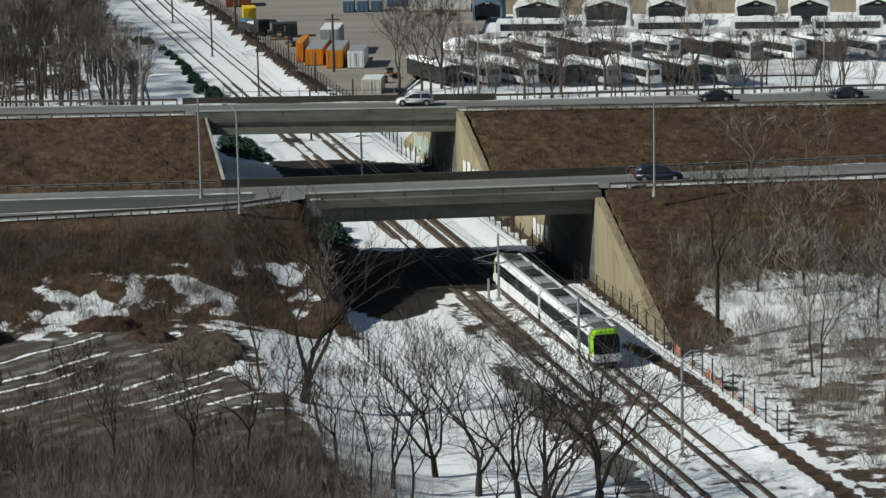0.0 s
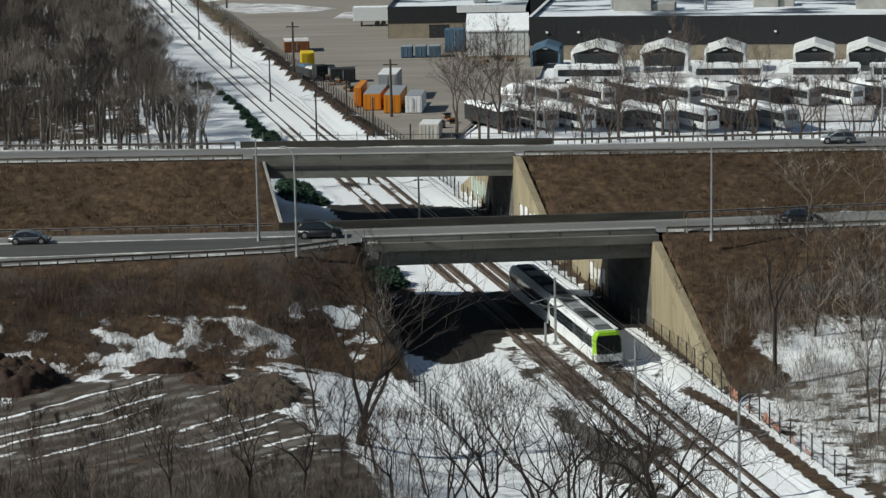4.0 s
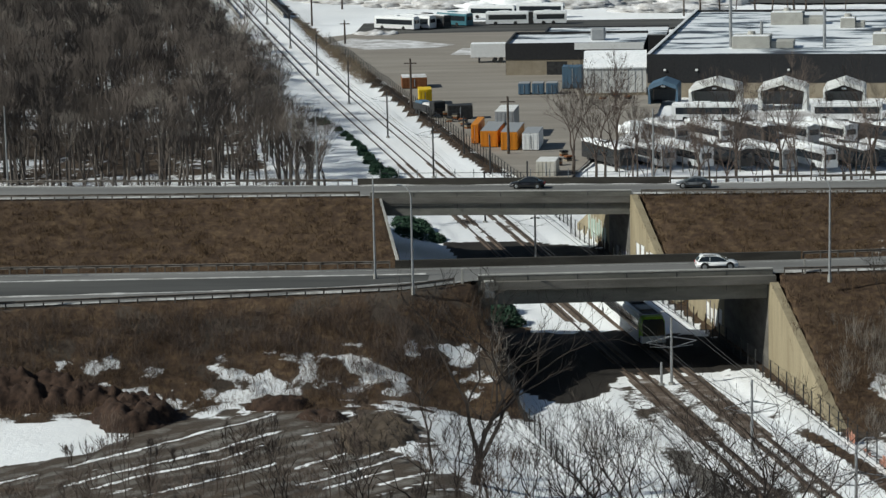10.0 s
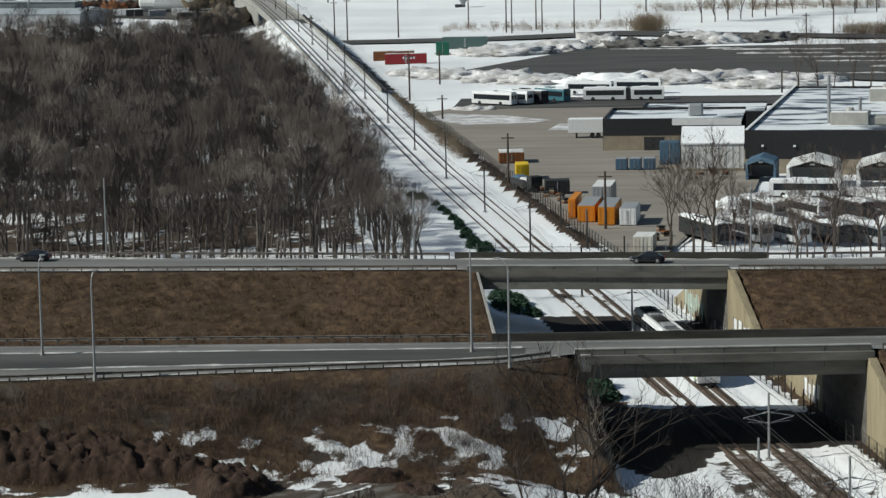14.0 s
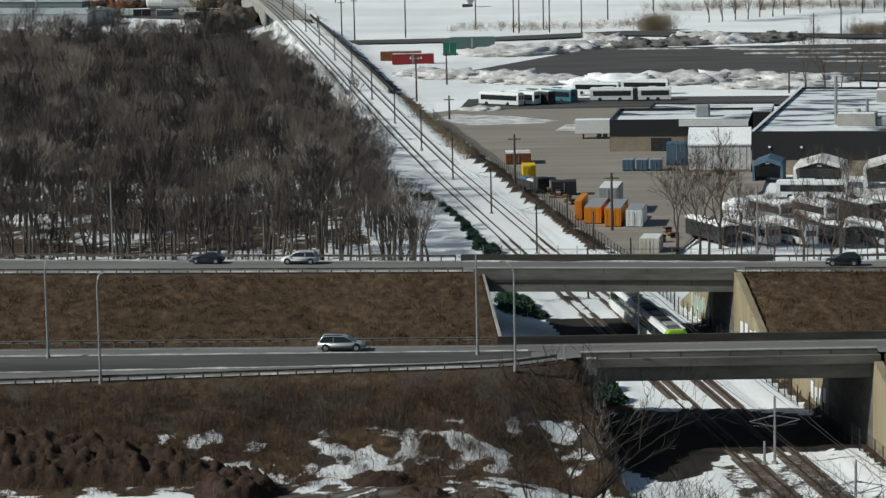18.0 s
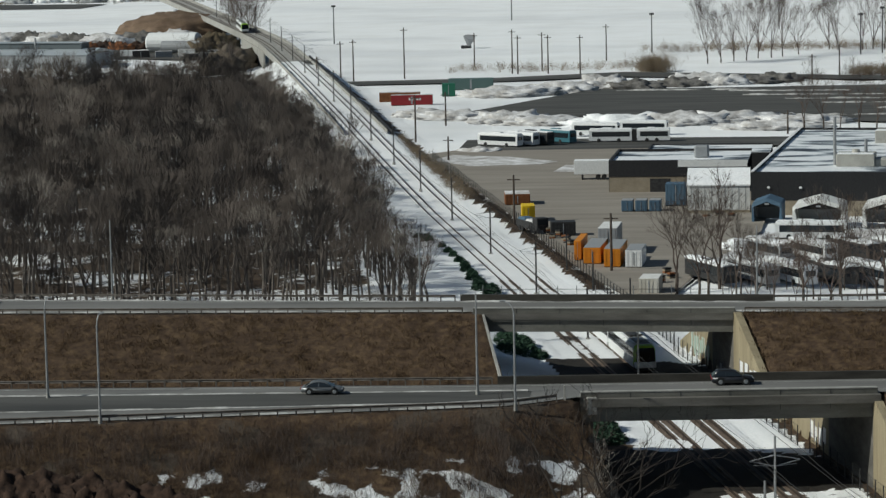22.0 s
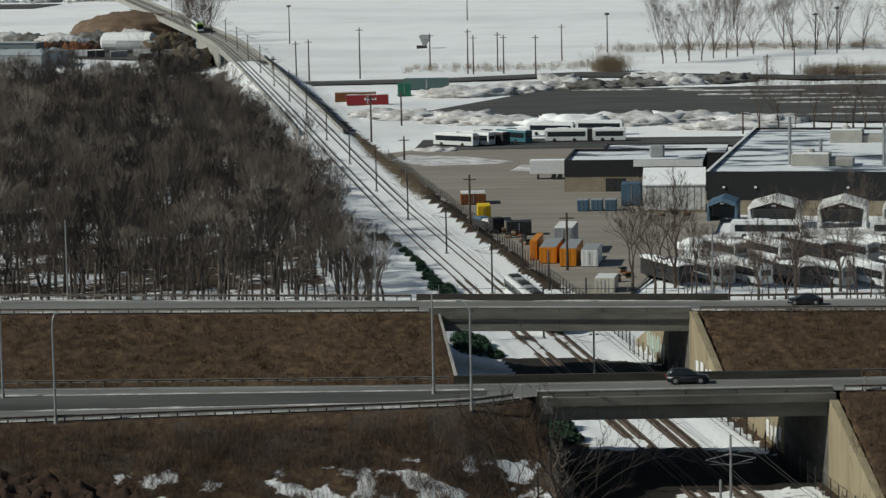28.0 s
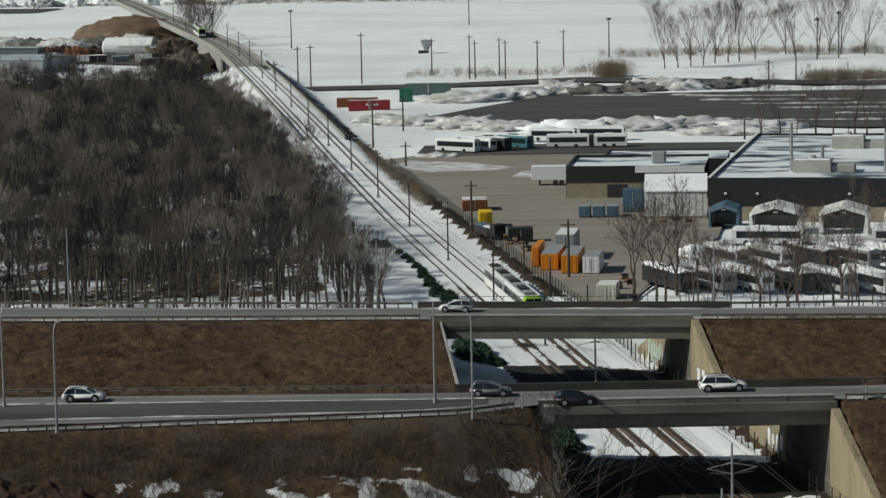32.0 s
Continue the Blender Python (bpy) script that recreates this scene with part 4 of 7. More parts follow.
flat("snow_island", [(-36, 612), (-22, 610), (-20, 622), (-34, 626)], 0.47, SNOW_DIRTY, "snow-covered traffic island", "island")
flat("snow_apron", [(-6.6, 428), (-4, 445), (60, 440), (70, 500), (12, 507), (6, 490), (-2, 462), (-3.6, 446)], 0.45, SNOW_DIRTY, "trampled dirty snow in the bus yard", "snow")

for i, (x0, x1, y) in enumerate(((8, 52, 822), (20, 74, 806), (4, 40, 838), (30, 84, 790), (-30, 10, 846), (44, 100, 770), (10, 60, 752))):
    snow_ridge(x0, x1, [(x0, y), (x1, y - 4)], 0.0, 0.43, 2.2, 0.35, parking_lot, 20 + i)

ROT = Matrix.Rotation(radians(-7.5), 4, "Z")


def depot():
    b = thing("depot", Matrix.Translation((6.6, 531.9, 0)) @ ROT, "long black depot with a snowy flat roof", "building")
    part("wall", block(0, 120, 0, 0.4, 2.9, 8.4), BLACK, b, "black cladding")
    part("wall", block(0.05, 120, 0.05, 0.45, -0.3, 2.9), BEIGE, b, "beige block plinth")
    part("wall", block(0, 0.4, 0.4, 93, -0.3, 8.4), BLACK, b, "black cladding")
    part("wall", block(0.4, 120, 92.6, 93, -0.3, 8.4), BLACK, b)
    part("wall", block(119.6, 120, 0.4, 92.6, -0.3, 8.4), BLACK, b)
    roof = part("roof", block(0.4, 119.6, 0.4, 92.6, 7.7, 7.95), SNOW_ROOF, b, "snow and wet patches on the flat roof")
    part("parapet", block(-0.05, 0.55, -0.05, 93.05, 8.4, 8.55), WHITE, b, "pale roof edge")
    for i in range(26):
        part("panel_joint", block(4.6 * i + 0.5, 4.6 * i + 0.58, -0.03, 0.0, 2.9, 8.4), STEEL_DARK, b)
    for x, y, w, d, h in ((15, 14, 12, 6, 2.4), (19, 62, 11, 6, 2.6), (42, 20, 8, 6, 2.2), (34, 55, 5, 5, 2), (62, 15, 12, 6, 2.4), (60, 58, 8, 5, 2), (84, 24, 9, 6, 2.2)):
        part("roof_unit", block(x, x + w * 0.62, y, y + d, 7.95, 7.95 + h, 0.1), SAND, roof, "sand-grey ventilation unit")
        part("duct", block(x + w * 0.62, x + w, y + 0.6, y + d - 0.6, 7.95, 7.95 + h * 0.6, 0.1), SAND, roof, "low air duct")
        part("cowl", rod((x + w * 0.3, y + d * 0.5, 7.95 + h), (x + w * 0.3, y + d * 0.5, 8.7 + h), 0.9, 0.7, 10), SAND, roof)
        part("unit_snow", block(x + 0.1, x + w * 0.6, y + 0.1, y + d * 0.4, 7.95 + h, 8.1 + h, 0.05), SNOW, roof)
    for x, y, h in ((14.5, 17, 9.5), (33, 14, 8), (50, 32, 7), (20.5, 18, 5)):
        part("chimney", rod((x, y, 7.95), (x, y, 7.95 + h), 0.32, 0.32, 10), STEEL, roof, "tall steel flue")
    for x in (3.4, 9.5, 27, 47):
        part("wall_lamp", block(x - 0.25, x + 0.25, -0.3, 0.0, 5.2, 5.6, 0.05), WHITE, b)
    return b


def snow_roof_material():
    m, nt, b = nodes_of("melting_snow_roof", 0.45)
    n = noise_node(nt, 0.11, 5, 0.6, stretch=(0.5, 1.5, 1))
    f = noise_node(nt, 1.2, 4, 0.6)
    c = ramp(nt, n.outputs["Fac"], [(0.41, (0.05, 0.055, 0.065)), (0.45, (0.30, 0.34, 0.38)), (0.50, (0.84, 0.86, 0.88))])
    c = mix(nt, 0.5, c, ramp(nt, f.outputs["Fac"], [(0.3, (0.8, 0.8, 0.8)), (0.7, (1.05, 1.05, 1.05))]), "MULTIPLY")
    nt.links.new(c, b.inputs["Base Color"])
    return m


SNOW_ROOF = snow_roof_material()
depot()


def low_shed():
    b = thing("low_shed", Matrix.Translation((-22.0, 570.5, 0)) @ Matrix.Rotation(radians(-3), 4, "Z"), "low flat-roofed shed with black top and beige walls", "building")
    part("wall", block(0, 28.4, 0, 0.4, -0.3, 3.6), BEIGE, b, "beige block wall")
    part("wall", block(-0.1, 28.4, -0.1, 0.3, 3.6, 7.0), BLACK, b, "black fascia")
    part("wall", block(-0.1, 0.3, 0.3, 24, -0.3, 7.0), BLACK, b)
    part("wall", block(0.3, 28.4, 23.6, 24, -0.3, 7.0), BLACK, b)
    part("roof", block(0.3, 28.4, 0.3, 23.6, 6.2, 6.5), SNOW_ROOF, b, "snowy flat roof")
    part("door", block(8.4, 12.6, -0.05, 0.0, -0.3, 3.2), STEEL_DARK, b, "dark roller door")
    part("roof_edge", block(14.2, 28.4, -0.25, -0.12, 5.6, 7.0), WHITE, b, "snow on the lower roof edge")
    part("roof_unit", block(17, 20, 9, 12, 6.5, 9.0, 0.3), GREY, b, "round grey roof fan")
    b2 = thing("low_shed", Matrix.Translation((-15.5, 600, 0)) @ Matrix.Rotation(radians(-3), 4, "Z"), "dark flat-roofed shed with snowy roof", "building")
    part("wall", block(0, 27, 0, 0.4, -0.3, 5.4), BLACK, b2)
    part("wall", block(0, 0.4, 0.4, 22, -0.3, 5.4), BLACK, b2)
    part("wall", block(0.4, 27, 21.6, 22, -0.3, 5.4), BLACK, b2)
    part("roof", block(0.4, 27, 0.4, 21.6, 4.9, 5.1), SNOW_ROOF, b2, "snowy flat roof")
    part("parapet", block(-0.05, 27, -0.05, 0.45, 5.4, 5.6), GREY, b2)


low_shed()


def gable_tent(x, y, w, d, eave, peak, mat, label, sway=0.0):
    b = thing("shelter_tent", Matrix.Translation((x, y, 0)) @ ROT, label, "tent", "shelter tents along the depot")
    h = w / 2
    bm = bmesh.new()
    sec = [(-h, eave), (-h * 0.92, eave + 0.5), (0, peak), (h * 0.92, eave + 0.5), (h, eave)]
    inner = [(q * 0.97, z - 0.14) for q, z in sec]
    rows = []
    for yy in (0.0, d):
        rows.append(([bm.verts.new((q, yy, z)) for q, z in sec], [bm.verts.new((q, yy, z)) for q, z in inner]))
    (a, ai), (c, ci) = rows
    for i in range(4):
        bm.faces.new((a[i], a[i + 1], c[i + 1], c[i]))
        bm.faces.new((ai[i], ci[i], ci[i + 1], ai[i + 1]))
        bm.faces.new((a[i], ai[i], ai[i + 1], a[i + 1]))
        bm.faces.new((c[i], c[i + 1], ci[i + 1], ci[i]))
    for k in (0, 4):
        bm.faces.new((a[k], c[k], ci[k], ai[k]))
    bmesh.ops.recalc_face_normals(bm, faces=bm.faces)
    part("canopy", bm, mat, b, "stretched fabric roof")
    for sgn in (-1, 1):
        part("side_wall", block(sgn * (h - 0.12) - 0.04, sgn * (h - 0.12) + 0.04, 0.3, d, 0.2, eave), mat, b, "hanging fabric side")
        for yy in (0.15, d / 2, d - 0.15):
            part("leg", rod((sgn * (h - 0.3), yy, 0), (sgn * (h - 0.3), yy, eave), 0.08, 0.08, 6), STEEL, b)
    part("back_wall", block(-h + 0.2, h - 0.2, d - 0.1, d, 0.2, eave), GREY, b)
    # a white hem follows the gable, flaps frame the dark opening
    outer = [(-h, eave - 0.1), (-h * 0.92, eave + 0.5), (0, peak), (h * 0.92, eave + 0.5), (h, eave - 0.1)]
    inner = [(-h * 0.97, eave - 0.75), (-h * 0.88, eave - 0.25), (0, peak - 0.75), (h * 0.88, eave - 0.25), (h * 0.97, eave - 0.75)]
    bm = bmesh.new()
    oa, ia = [bm.verts.new((q, -0.06, z)) for q, z in outer], [bm.verts.new((q, -0.25, z)) for q, z in inner]
    for i in range(4):
        bm.faces.new((oa[i], oa[i + 1], ia[i + 1], ia[i]))
    part("front_hem", bm, mat, b, "white fabric hem")
    for sgn in (-1, 1):
        bm = bmesh.new()
        bm.faces.new([bm.verts.new((sgn * q, -0.04, z)) for q, z in ((h, 0.3), (h * 0.80, 0.3), (h * 0.90, eave - 0.4), (h, eave - 0.1))])
        part("flap", bm, mat, b, "tied-back fabric flap")
    # a black triangle paints the shade under the tent roof
    bm = bmesh.new()
    v = [bm.verts.new((q, 0.25, z)) for q, z in ((-h * 0.9, eave - 0.3), (h * 0.9, eave - 0.3), (0, peak - 0.6))]
    bm.faces.new(v)
    part("gable", bm, RUBBER, b, "black sheet standing in for shade inside the opening")
    part("sign", block(-0.4, 0.4, 0.1, 0.18, eave + 0.1, eave + 0.4), WHITE, b)
    return b


for off, w, mat in ((0, 10.2, TARP), (12.5, 9.6, TARP), (23.7, 8.2, TARP), (40.0, 8.4, TARP), (49.6, 8.2, TARP), (62, 8.2, TARP), (74, 8.2, TARP)):
    gable_tent(18.6 + off * 0.991, 510.5 - off * 0.13, w * 0.93, 8.5, 3.9, 5.6, mat, "white fabric shelter tent with dark open front")
gable_tent(9.3, 518.5, 5.6, 7, 3.5, 4.9, BLUE, "blue fabric shelter tent at the depot corner")


def curtain_shed():
    b = thing("storage_shed", Matrix.Translation((-5.6, 533.5, 0)) @ Matrix.Rotation(radians(-1), 4, "Z"), "white fabric-clad storage shed with snow on its roof", "shed")
    part("wall", block(0, 12, 0, 0.3, 0.3, 5.6), TARP, b, "off-white sheeting with folds")
    part("base", block(0, 12, -0.06, -0.005, 0.0, 0.9), BEIGE, b, "rusty lower edge")
    part("roof", prism(bmesh.new(), [(-0.2, 5.6), (9, 8.0), (9, 8.2), (-0.2, 5.85)], "x", -0.1, 12.1), SNOW, b, "snow-covered lean-to roof")
    part("wall", block(0, 0.3, 0.3, 9, 0.0, 5.6), TARP, b)
    for i in range(9):
        part("fold", block(0.7 + 1.3 * i, 0.78 + 1.3 * i, -0.05, 0.0, 0.9, 5.6), GREY, b)


curtain_shed()


def container(name, x, y, rz, w, d, h, mat, top, label, category, z=0.4):
    """Steel box with ribs, end doors and bars; y runs to its back."""
    b = thing(name, pose(x, y, z, rz=rz), label, category)
    part("body", block(0, w, 0, d, 0.15, h, 0.03), mat, b)
    if top:
        part("top", block(0.02, w - 0.02, 0.02, d - 0.02, h, h + 0.1, 0.03), top, b, "pale top")
    n = max(2, int(w / 0.6))
    for i in range(n):
        part("rib", block(w * (i + 0.4) / n, w * (i + 0.6) / n, -0.04, 0.0, 0.3, h - 0.15), mat, b)
    part("skid", block(0.1, w - 0.1, 0.2, d - 0.2, 0.0, 0.15), STEEL_DARK, b)
    part("lock_bar", block(w * 0.48, w * 0.52, -0.07, -0.04, 0.4, h - 0.3), STEEL, b)
    return b


container("generator_box", -22.4, 463.0, -4, 2.9, 12.0, 2.8, ORANGE, GREY, "orange steel box with grey top and small vents", "container")
container("generator_box", -18.8, 459.0, -4, 2.75, 12.0, 3.1, ORANGE, GREY, "tall orange steel box with grey top", "container")
container("generator_box", -24.2, 467.5, -4, 1.2, 10.0, 3.4, ORANGE, None, "narrow orange steel cabinet", "container")
container("storage_container", -15.2, 458.5, -4, 2.75, 8.0, 2.9, WHITE, GREY, "white steel cabinet with double doors", "container")
container("storage_container", -20.4, 474.5, -4, 3.3, 9.0, 4.6, GREY, TARP, "tall grey container with pale top", "container")
container("storage_container", -12.2, 429.7, -6, 3.1, 5.0, 2.9, TARP_OLD, TARP, "weathered pale cabinet beside the fence", "container", -0.2)
container("yellow_container", -36.8, 522, 6, 2.5, 5.0, 2.9, YELLOW, YELLOW, "bright yellow steel container", "container")
container("rusty_skip", -42.0, 549, 6, 5.0, 6.0, 2.2, RUST, SNOW_DIRTY, "rusty brown skip heaped with rubble", "skip")
container("dark_truck_box", -30.0, 500, 6, 4.5, 3.0, 2.6, STEEL_DARK, None, "dark parked machine beside the fence", "machine")
for i in range(3):
    container("blue_bin", -18.4 + 2.7 * i, 536.2, -3, 2.2, 3.0, 2.2, BLUE, GREY, "blue steel bin with grey lid", "bin")
container("dark_container", -10.0, 545, -3, 4.0, 4.0, 4.4, BLUE, None, "dark blue container at the shed", "container")


def loaded_truck():
    b = thing("flatbed_truck", pose(-36.0, 511, 0.42, rz=-62), "dark flatbed truck loaded with sheets and snow", "truck")
    part("chassis", block(0, 9.0, -1.1, 1.1, 0.7, 1.0), STEEL_DARK, b)
    part("cab", block(7.2, 9.2, -1.2, 1.2, 0.7, 3.0, 0.12), STEEL_DARK, b)
    part("windscreen", block(9.18, 9.24, -1.0, 1.0, 1.8, 2.7), DARK_GLASS, b)
    part("stake_side", block(0, 7.0, -1.25, -1.15, 1.0, 2.1), STEEL_DARK, b)
    part("stake_side", block(0, 7.0, 1.15, 1.25, 1.0, 2.1), STEEL_DARK, b)
    part("load_sheet", block(0.3, 3.4, -1.1, 1.1, 1.0, 2.5, 0.25), BLUE, b, "blue plastic sheet")
    part("load_snow", block(3.6, 6.6, -1.1, 1.1, 1.0, 2.4, 0.3), SNOW_DIRTY, b, "snow on the load")
    for wx in (1.3, 2.6, 7.8):
        for sd in (-1, 1):
            part("wheel", rod((wx, sd * 0.9, 0.5), (wx, sd * 1.2, 0.5), 0.5, 0.5, 12), RUBBER, b)


loaded_truck()
rg = random.Random(14)
for i, (x, y) in enumerate(((-30.5, 503), (-28.6, 500), (-29.6, 497.5), (-27.2, 495), (-26.6, 491), (-25.8, 488), (-33.8, 520), (-32.6, 516), (-8.2, 452), (-7.4, 446), (-9.0, 441), (-2.0, 528), (0.4, 529), (2.8, 528))):
    pile = thing("pallet_stack", pose(x, y, 0.42, rz=rg.uniform(0, 90)), "stacked pallets and scrap beside the fence" if y < 522 else "stacked crates before the storage shed", "pallets", "pallet stacks of the yard")
    for q in range(rg.randint(2, 4)):
        part("board", block(-0.6, 0.6, -0.5, 0.5, 0.32 * q, 0.32 * q + 0.24, 0.02), (BEIGE, STEEL_DARK, RUST)[(i + q) % 3], pile)


def semi_trailer(x, y, rz, length, label):
    b = thing("semi_trailer", pose(x, y, 0.42, rz=rz), label, "trailer")
    part("box", block(0, length, 0, 2.6, 1.2, 4.1, 0.04), WHITE, b, "white trailer box")
    part("roof_snow", block(0.05, length - 0.05, 0.05, 2.55, 4.1, 4.22, 0.05), SNOW, b, "snow on the roof")
    for wx in (length - 1.2, length - 2.5):
        for wy in (0.25, 2.35):
            part("wheel", rod((wx, wy - 0.2, 0.5), (wx, wy + 0.2, 0.5), 0.5, 0.5, 12), RUBBER, b)
    part("landing_leg", block(1.6, 1.9, 0.4, 2.2, 0.0, 1.2), STEEL_DARK, b)
    return b


semi_trailer(-30.5, 594.5, -1, 7.6, "white semi-trailer beside the low shed")


def bus(x, y, rz, length, body, label, z=0.42, snow=True):
    b = thing("bus", pose(x, y, z, rz=rz), label, "bus", "parked buses")
    prof = [(-1.25, 0.35), (-1.27, 1.2), (-1.25, 2.8), (-1.05, 3.1), (1.05, 3.1), (1.25, 2.8), (1.27, 1.2), (1.25, 0.35)]
    part("body", prism(bmesh.new(), prof, "x", 0, length), body, b)
    for sd in (-1, 1):
        part("window_band", block(0.7, length - 0.5, sd * 1.275 - 0.015, sd * 1.275 + 0.015, 1.35, 2.55), DARK_GLASS, b)
        for wx in (2.4, length - 3.2):
            part("wheel", rod((wx, sd * 1.15 - 0.14, 0.48), (wx, sd * 1.15 + 0.14, 0.48), 0.48, 0.48, 12), RUBBER, b)
    part("windscreen", block(-0.02, 0.03, -1.1, 1.1, 1.2, 2.7), DARK_GLASS, b)
    part("rear_window", block(length - 0.03, length + 0.02, -0.9, 0.9, 1.6, 2.5), DARK_GLASS, b)
    if snow:
        part("roof_snow", block(0.15, length - 0.15, -1.0, 1.0, 3.1, 3.3, 0.08), SNOW, b, "snow on the roof")
    part("roof_unit", block(length * 0.3, length * 0.55, -0.7, 0.7, 3.1, 3.5, 0.1), body, b)
    return b


bus(-57.5, 676.5, -32, 12, WHITE, "white bus parked nose to the lane")
bus(-53.0, 679.5, -38, 12, WHITE, "white bus parked beside another")
bus(-49.0, 681.5, -42, 12, STEEL_DARK, "dark-sided bus with snowy roof")
bus(-42.5, 684.0, -40, 10, paint("teal_paint", (0.05, 0.16, 0.20)), "teal bus in the bus row")
art = bus(-31.0, 681.0, -1, 10.5, WHITE, "white articulated bus with dark windows")
part("bellows", block(10.5, 11.6, -1.2, 1.2, 0.4, 3.05), RUBBER, art)
bus(-19.2, 680.8, -1, 8.0, WHITE, "rear half of a white articulated bus")
bus(-36.0, 700.0, -14, 12, WHITE, "white bus behind the articulated one")
bus(-24.0, 704.0, -10, 12, WHITE, "white bus half hidden behind a snow bank")


# ---- snow heaps and snowed-in vehicles ----
def heap(name, x, y, rx, ry, h, mat, seed, label, category="snow bank", group="", z=0.0, rough=0.5):
    bm = bmesh.new()
    r = bmesh.ops.create_icosphere(bm, subdivisions=4, radius=1.0)
    for v in r["verts"]:
        q = Vector((v.co.x * max(2.2, rx * 0.32) + seed * 7.1, v.co.y * max(2.2, ry * 0.32), v.co.z * 2.2 + seed))
        n = noise.fractal(q, 0.8, 2.0, 6)
        k = 1 + 0.5 * rough * n
        up = 1 + rough * n + 0.25 * rough * noise.fractal(q * 5.0, 0.8, 2.0, 3)
        v.co = Vector((v.co.x * rx * k, v.co.y * ry * k, max(-0.25, v.co.z * h * up)))
    for f in bm.faces:
        f.smooth = True
    return solo(name, bm, mat, label, category, group, m=pose(x, y, z))


SOIL = worn("gritty_dark_snow", (0.05, 0.047, 0.042), (0.22, 0.21, 0.20), 0.3, 0.95, fine=2, bumps=0.6)
DIRT_SNOW = "dirty ploughed snow bank"
rnd = random.Random(5)
for i, (x, y, rx, ry, h, mat) in enumerate((
        (-62, 838, 14, 9, 3.4, SNOW_DIRTY), (-46, 850, 10, 7, 3.6, SNOW_DIRTY), (-25, 856, 8, 6, 3.4, SOIL), (-11, 866, 8, 6, 3.2, SOIL), (3, 869, 8, 6, 3.8, SNOW_DIRTY),
        (12, 874, 7, 6, 3.0, SOIL), (20, 880, 7, 6, 3.4, SOIL), (-34, 862, 9, 7, 4.6, SNOW), (-4, 874, 10, 6, 4.4, SNOW),
        (-70, 757, 12, 7, 2.8, SNOW_DIRTY), (-55, 748, 10, 8, 3.2, SNOW), (-44, 738, 12, 9, 2.6, SNOW), (-26, 731, 12, 8, 3.8, SNOW), (-10, 732, 14, 8, 3.6, SNOW_DIRTY),
        (6, 738, 14, 7, 3.2, SNOW), (24, 732, 12, 7, 2.6, SNOW_DIRTY), (-80, 768, 9, 6, 2.2, SNOW_DIRTY), (-56, 662, 5, 3, 1.6, SNOW_DIRTY), (14, 716, 12, 6, 2.6, SNOW_DIRTY))):
    heap("snow_bank", x, y, rx * 1.15, ry, h * 0.72, SNOW_DIRTY if i % 3 and mat == SNOW else mat, i, DIRT_SNOW if mat != SOIL else "dark earth-stained snow bank in the shade", group="ploughed snow banks", rough=0.65)


def mound(x, y, rx, ry, h, mat, seed, label, flat=0.0):
    """A lumpy tipped heap of soil on the ground."""
    bm = bmesh.new()
    nx, ny = int(rx * 7) + 2, int(ry * 7) + 2
    rows = []
    for j in range(ny + 1):
        row = []
        for i in range(nx + 1):
            a, b = -1.15 + 2.3 * i / nx, -1.15 + 2.3 * j / ny
            px_, py_ = x + a * rx, y + b * ry
            lump = noise.fractal(Vector((px_ * 0.30, py_ * 0.30, seed)), 0.9, 2.0, 5)
            r = math.hypot(a, b) + 0.22 * lump
            z = h * smooth(1.05 - r, 0.0, 0.62 - flat) * (1 + 0.22 * lump + 0.34 * noise.fractal(Vector((px_ * 0.9, py_ * 0.9, seed + 5)), 0.7, 2.0, 5)) - 0.25 + 0.30 * noise.fractal(Vector((px_ * 2.5, py_ * 2.5, seed)), 0.7, 2.0, 3)
            row.append(bm.verts.new((px_, py_, ground_z(px_, py_) - 0.12 + max(0.0, z))))
        rows.append(row)
    for q, w in zip(rows, rows[1:]):
        for i in range(nx):
            bm.faces.new((q[i], q[i + 1], w[i + 1], w[i]))
    for f in bm.faces:
        f.smooth = True
    solo("earth_mound", bm, mat, label, "earth mound")


mound(-67, 264.0, 22, 3.4, 2.1, EARTH, 31, "long dark red-brown earth mound in the field", 0.25)
mound(-46.4, 258.5, 4.2, 6.6, 2.0, EARTH, 33, "dark red-brown earth mound beside the snow field", 0.2)
mound(-33, 263.0, 4.0, 3.0, 1.3, EARTH, 37, "low dark earth heap between snow patches")
mound(-28, 258.0, 3.4, 2.0, 1.0, EARTH, 38, "low dark earth heap between snow patches")
mound(-22.6, 252.5, 4.2, 9.0, 0.8, worn("brown_spoil", (0.060, 0.046, 0.033), (0.12, 0.093, 0.067), 0.5, 0.95, fine=3), 35, "low brown spoil heap beside the snowy slope", 0.25)


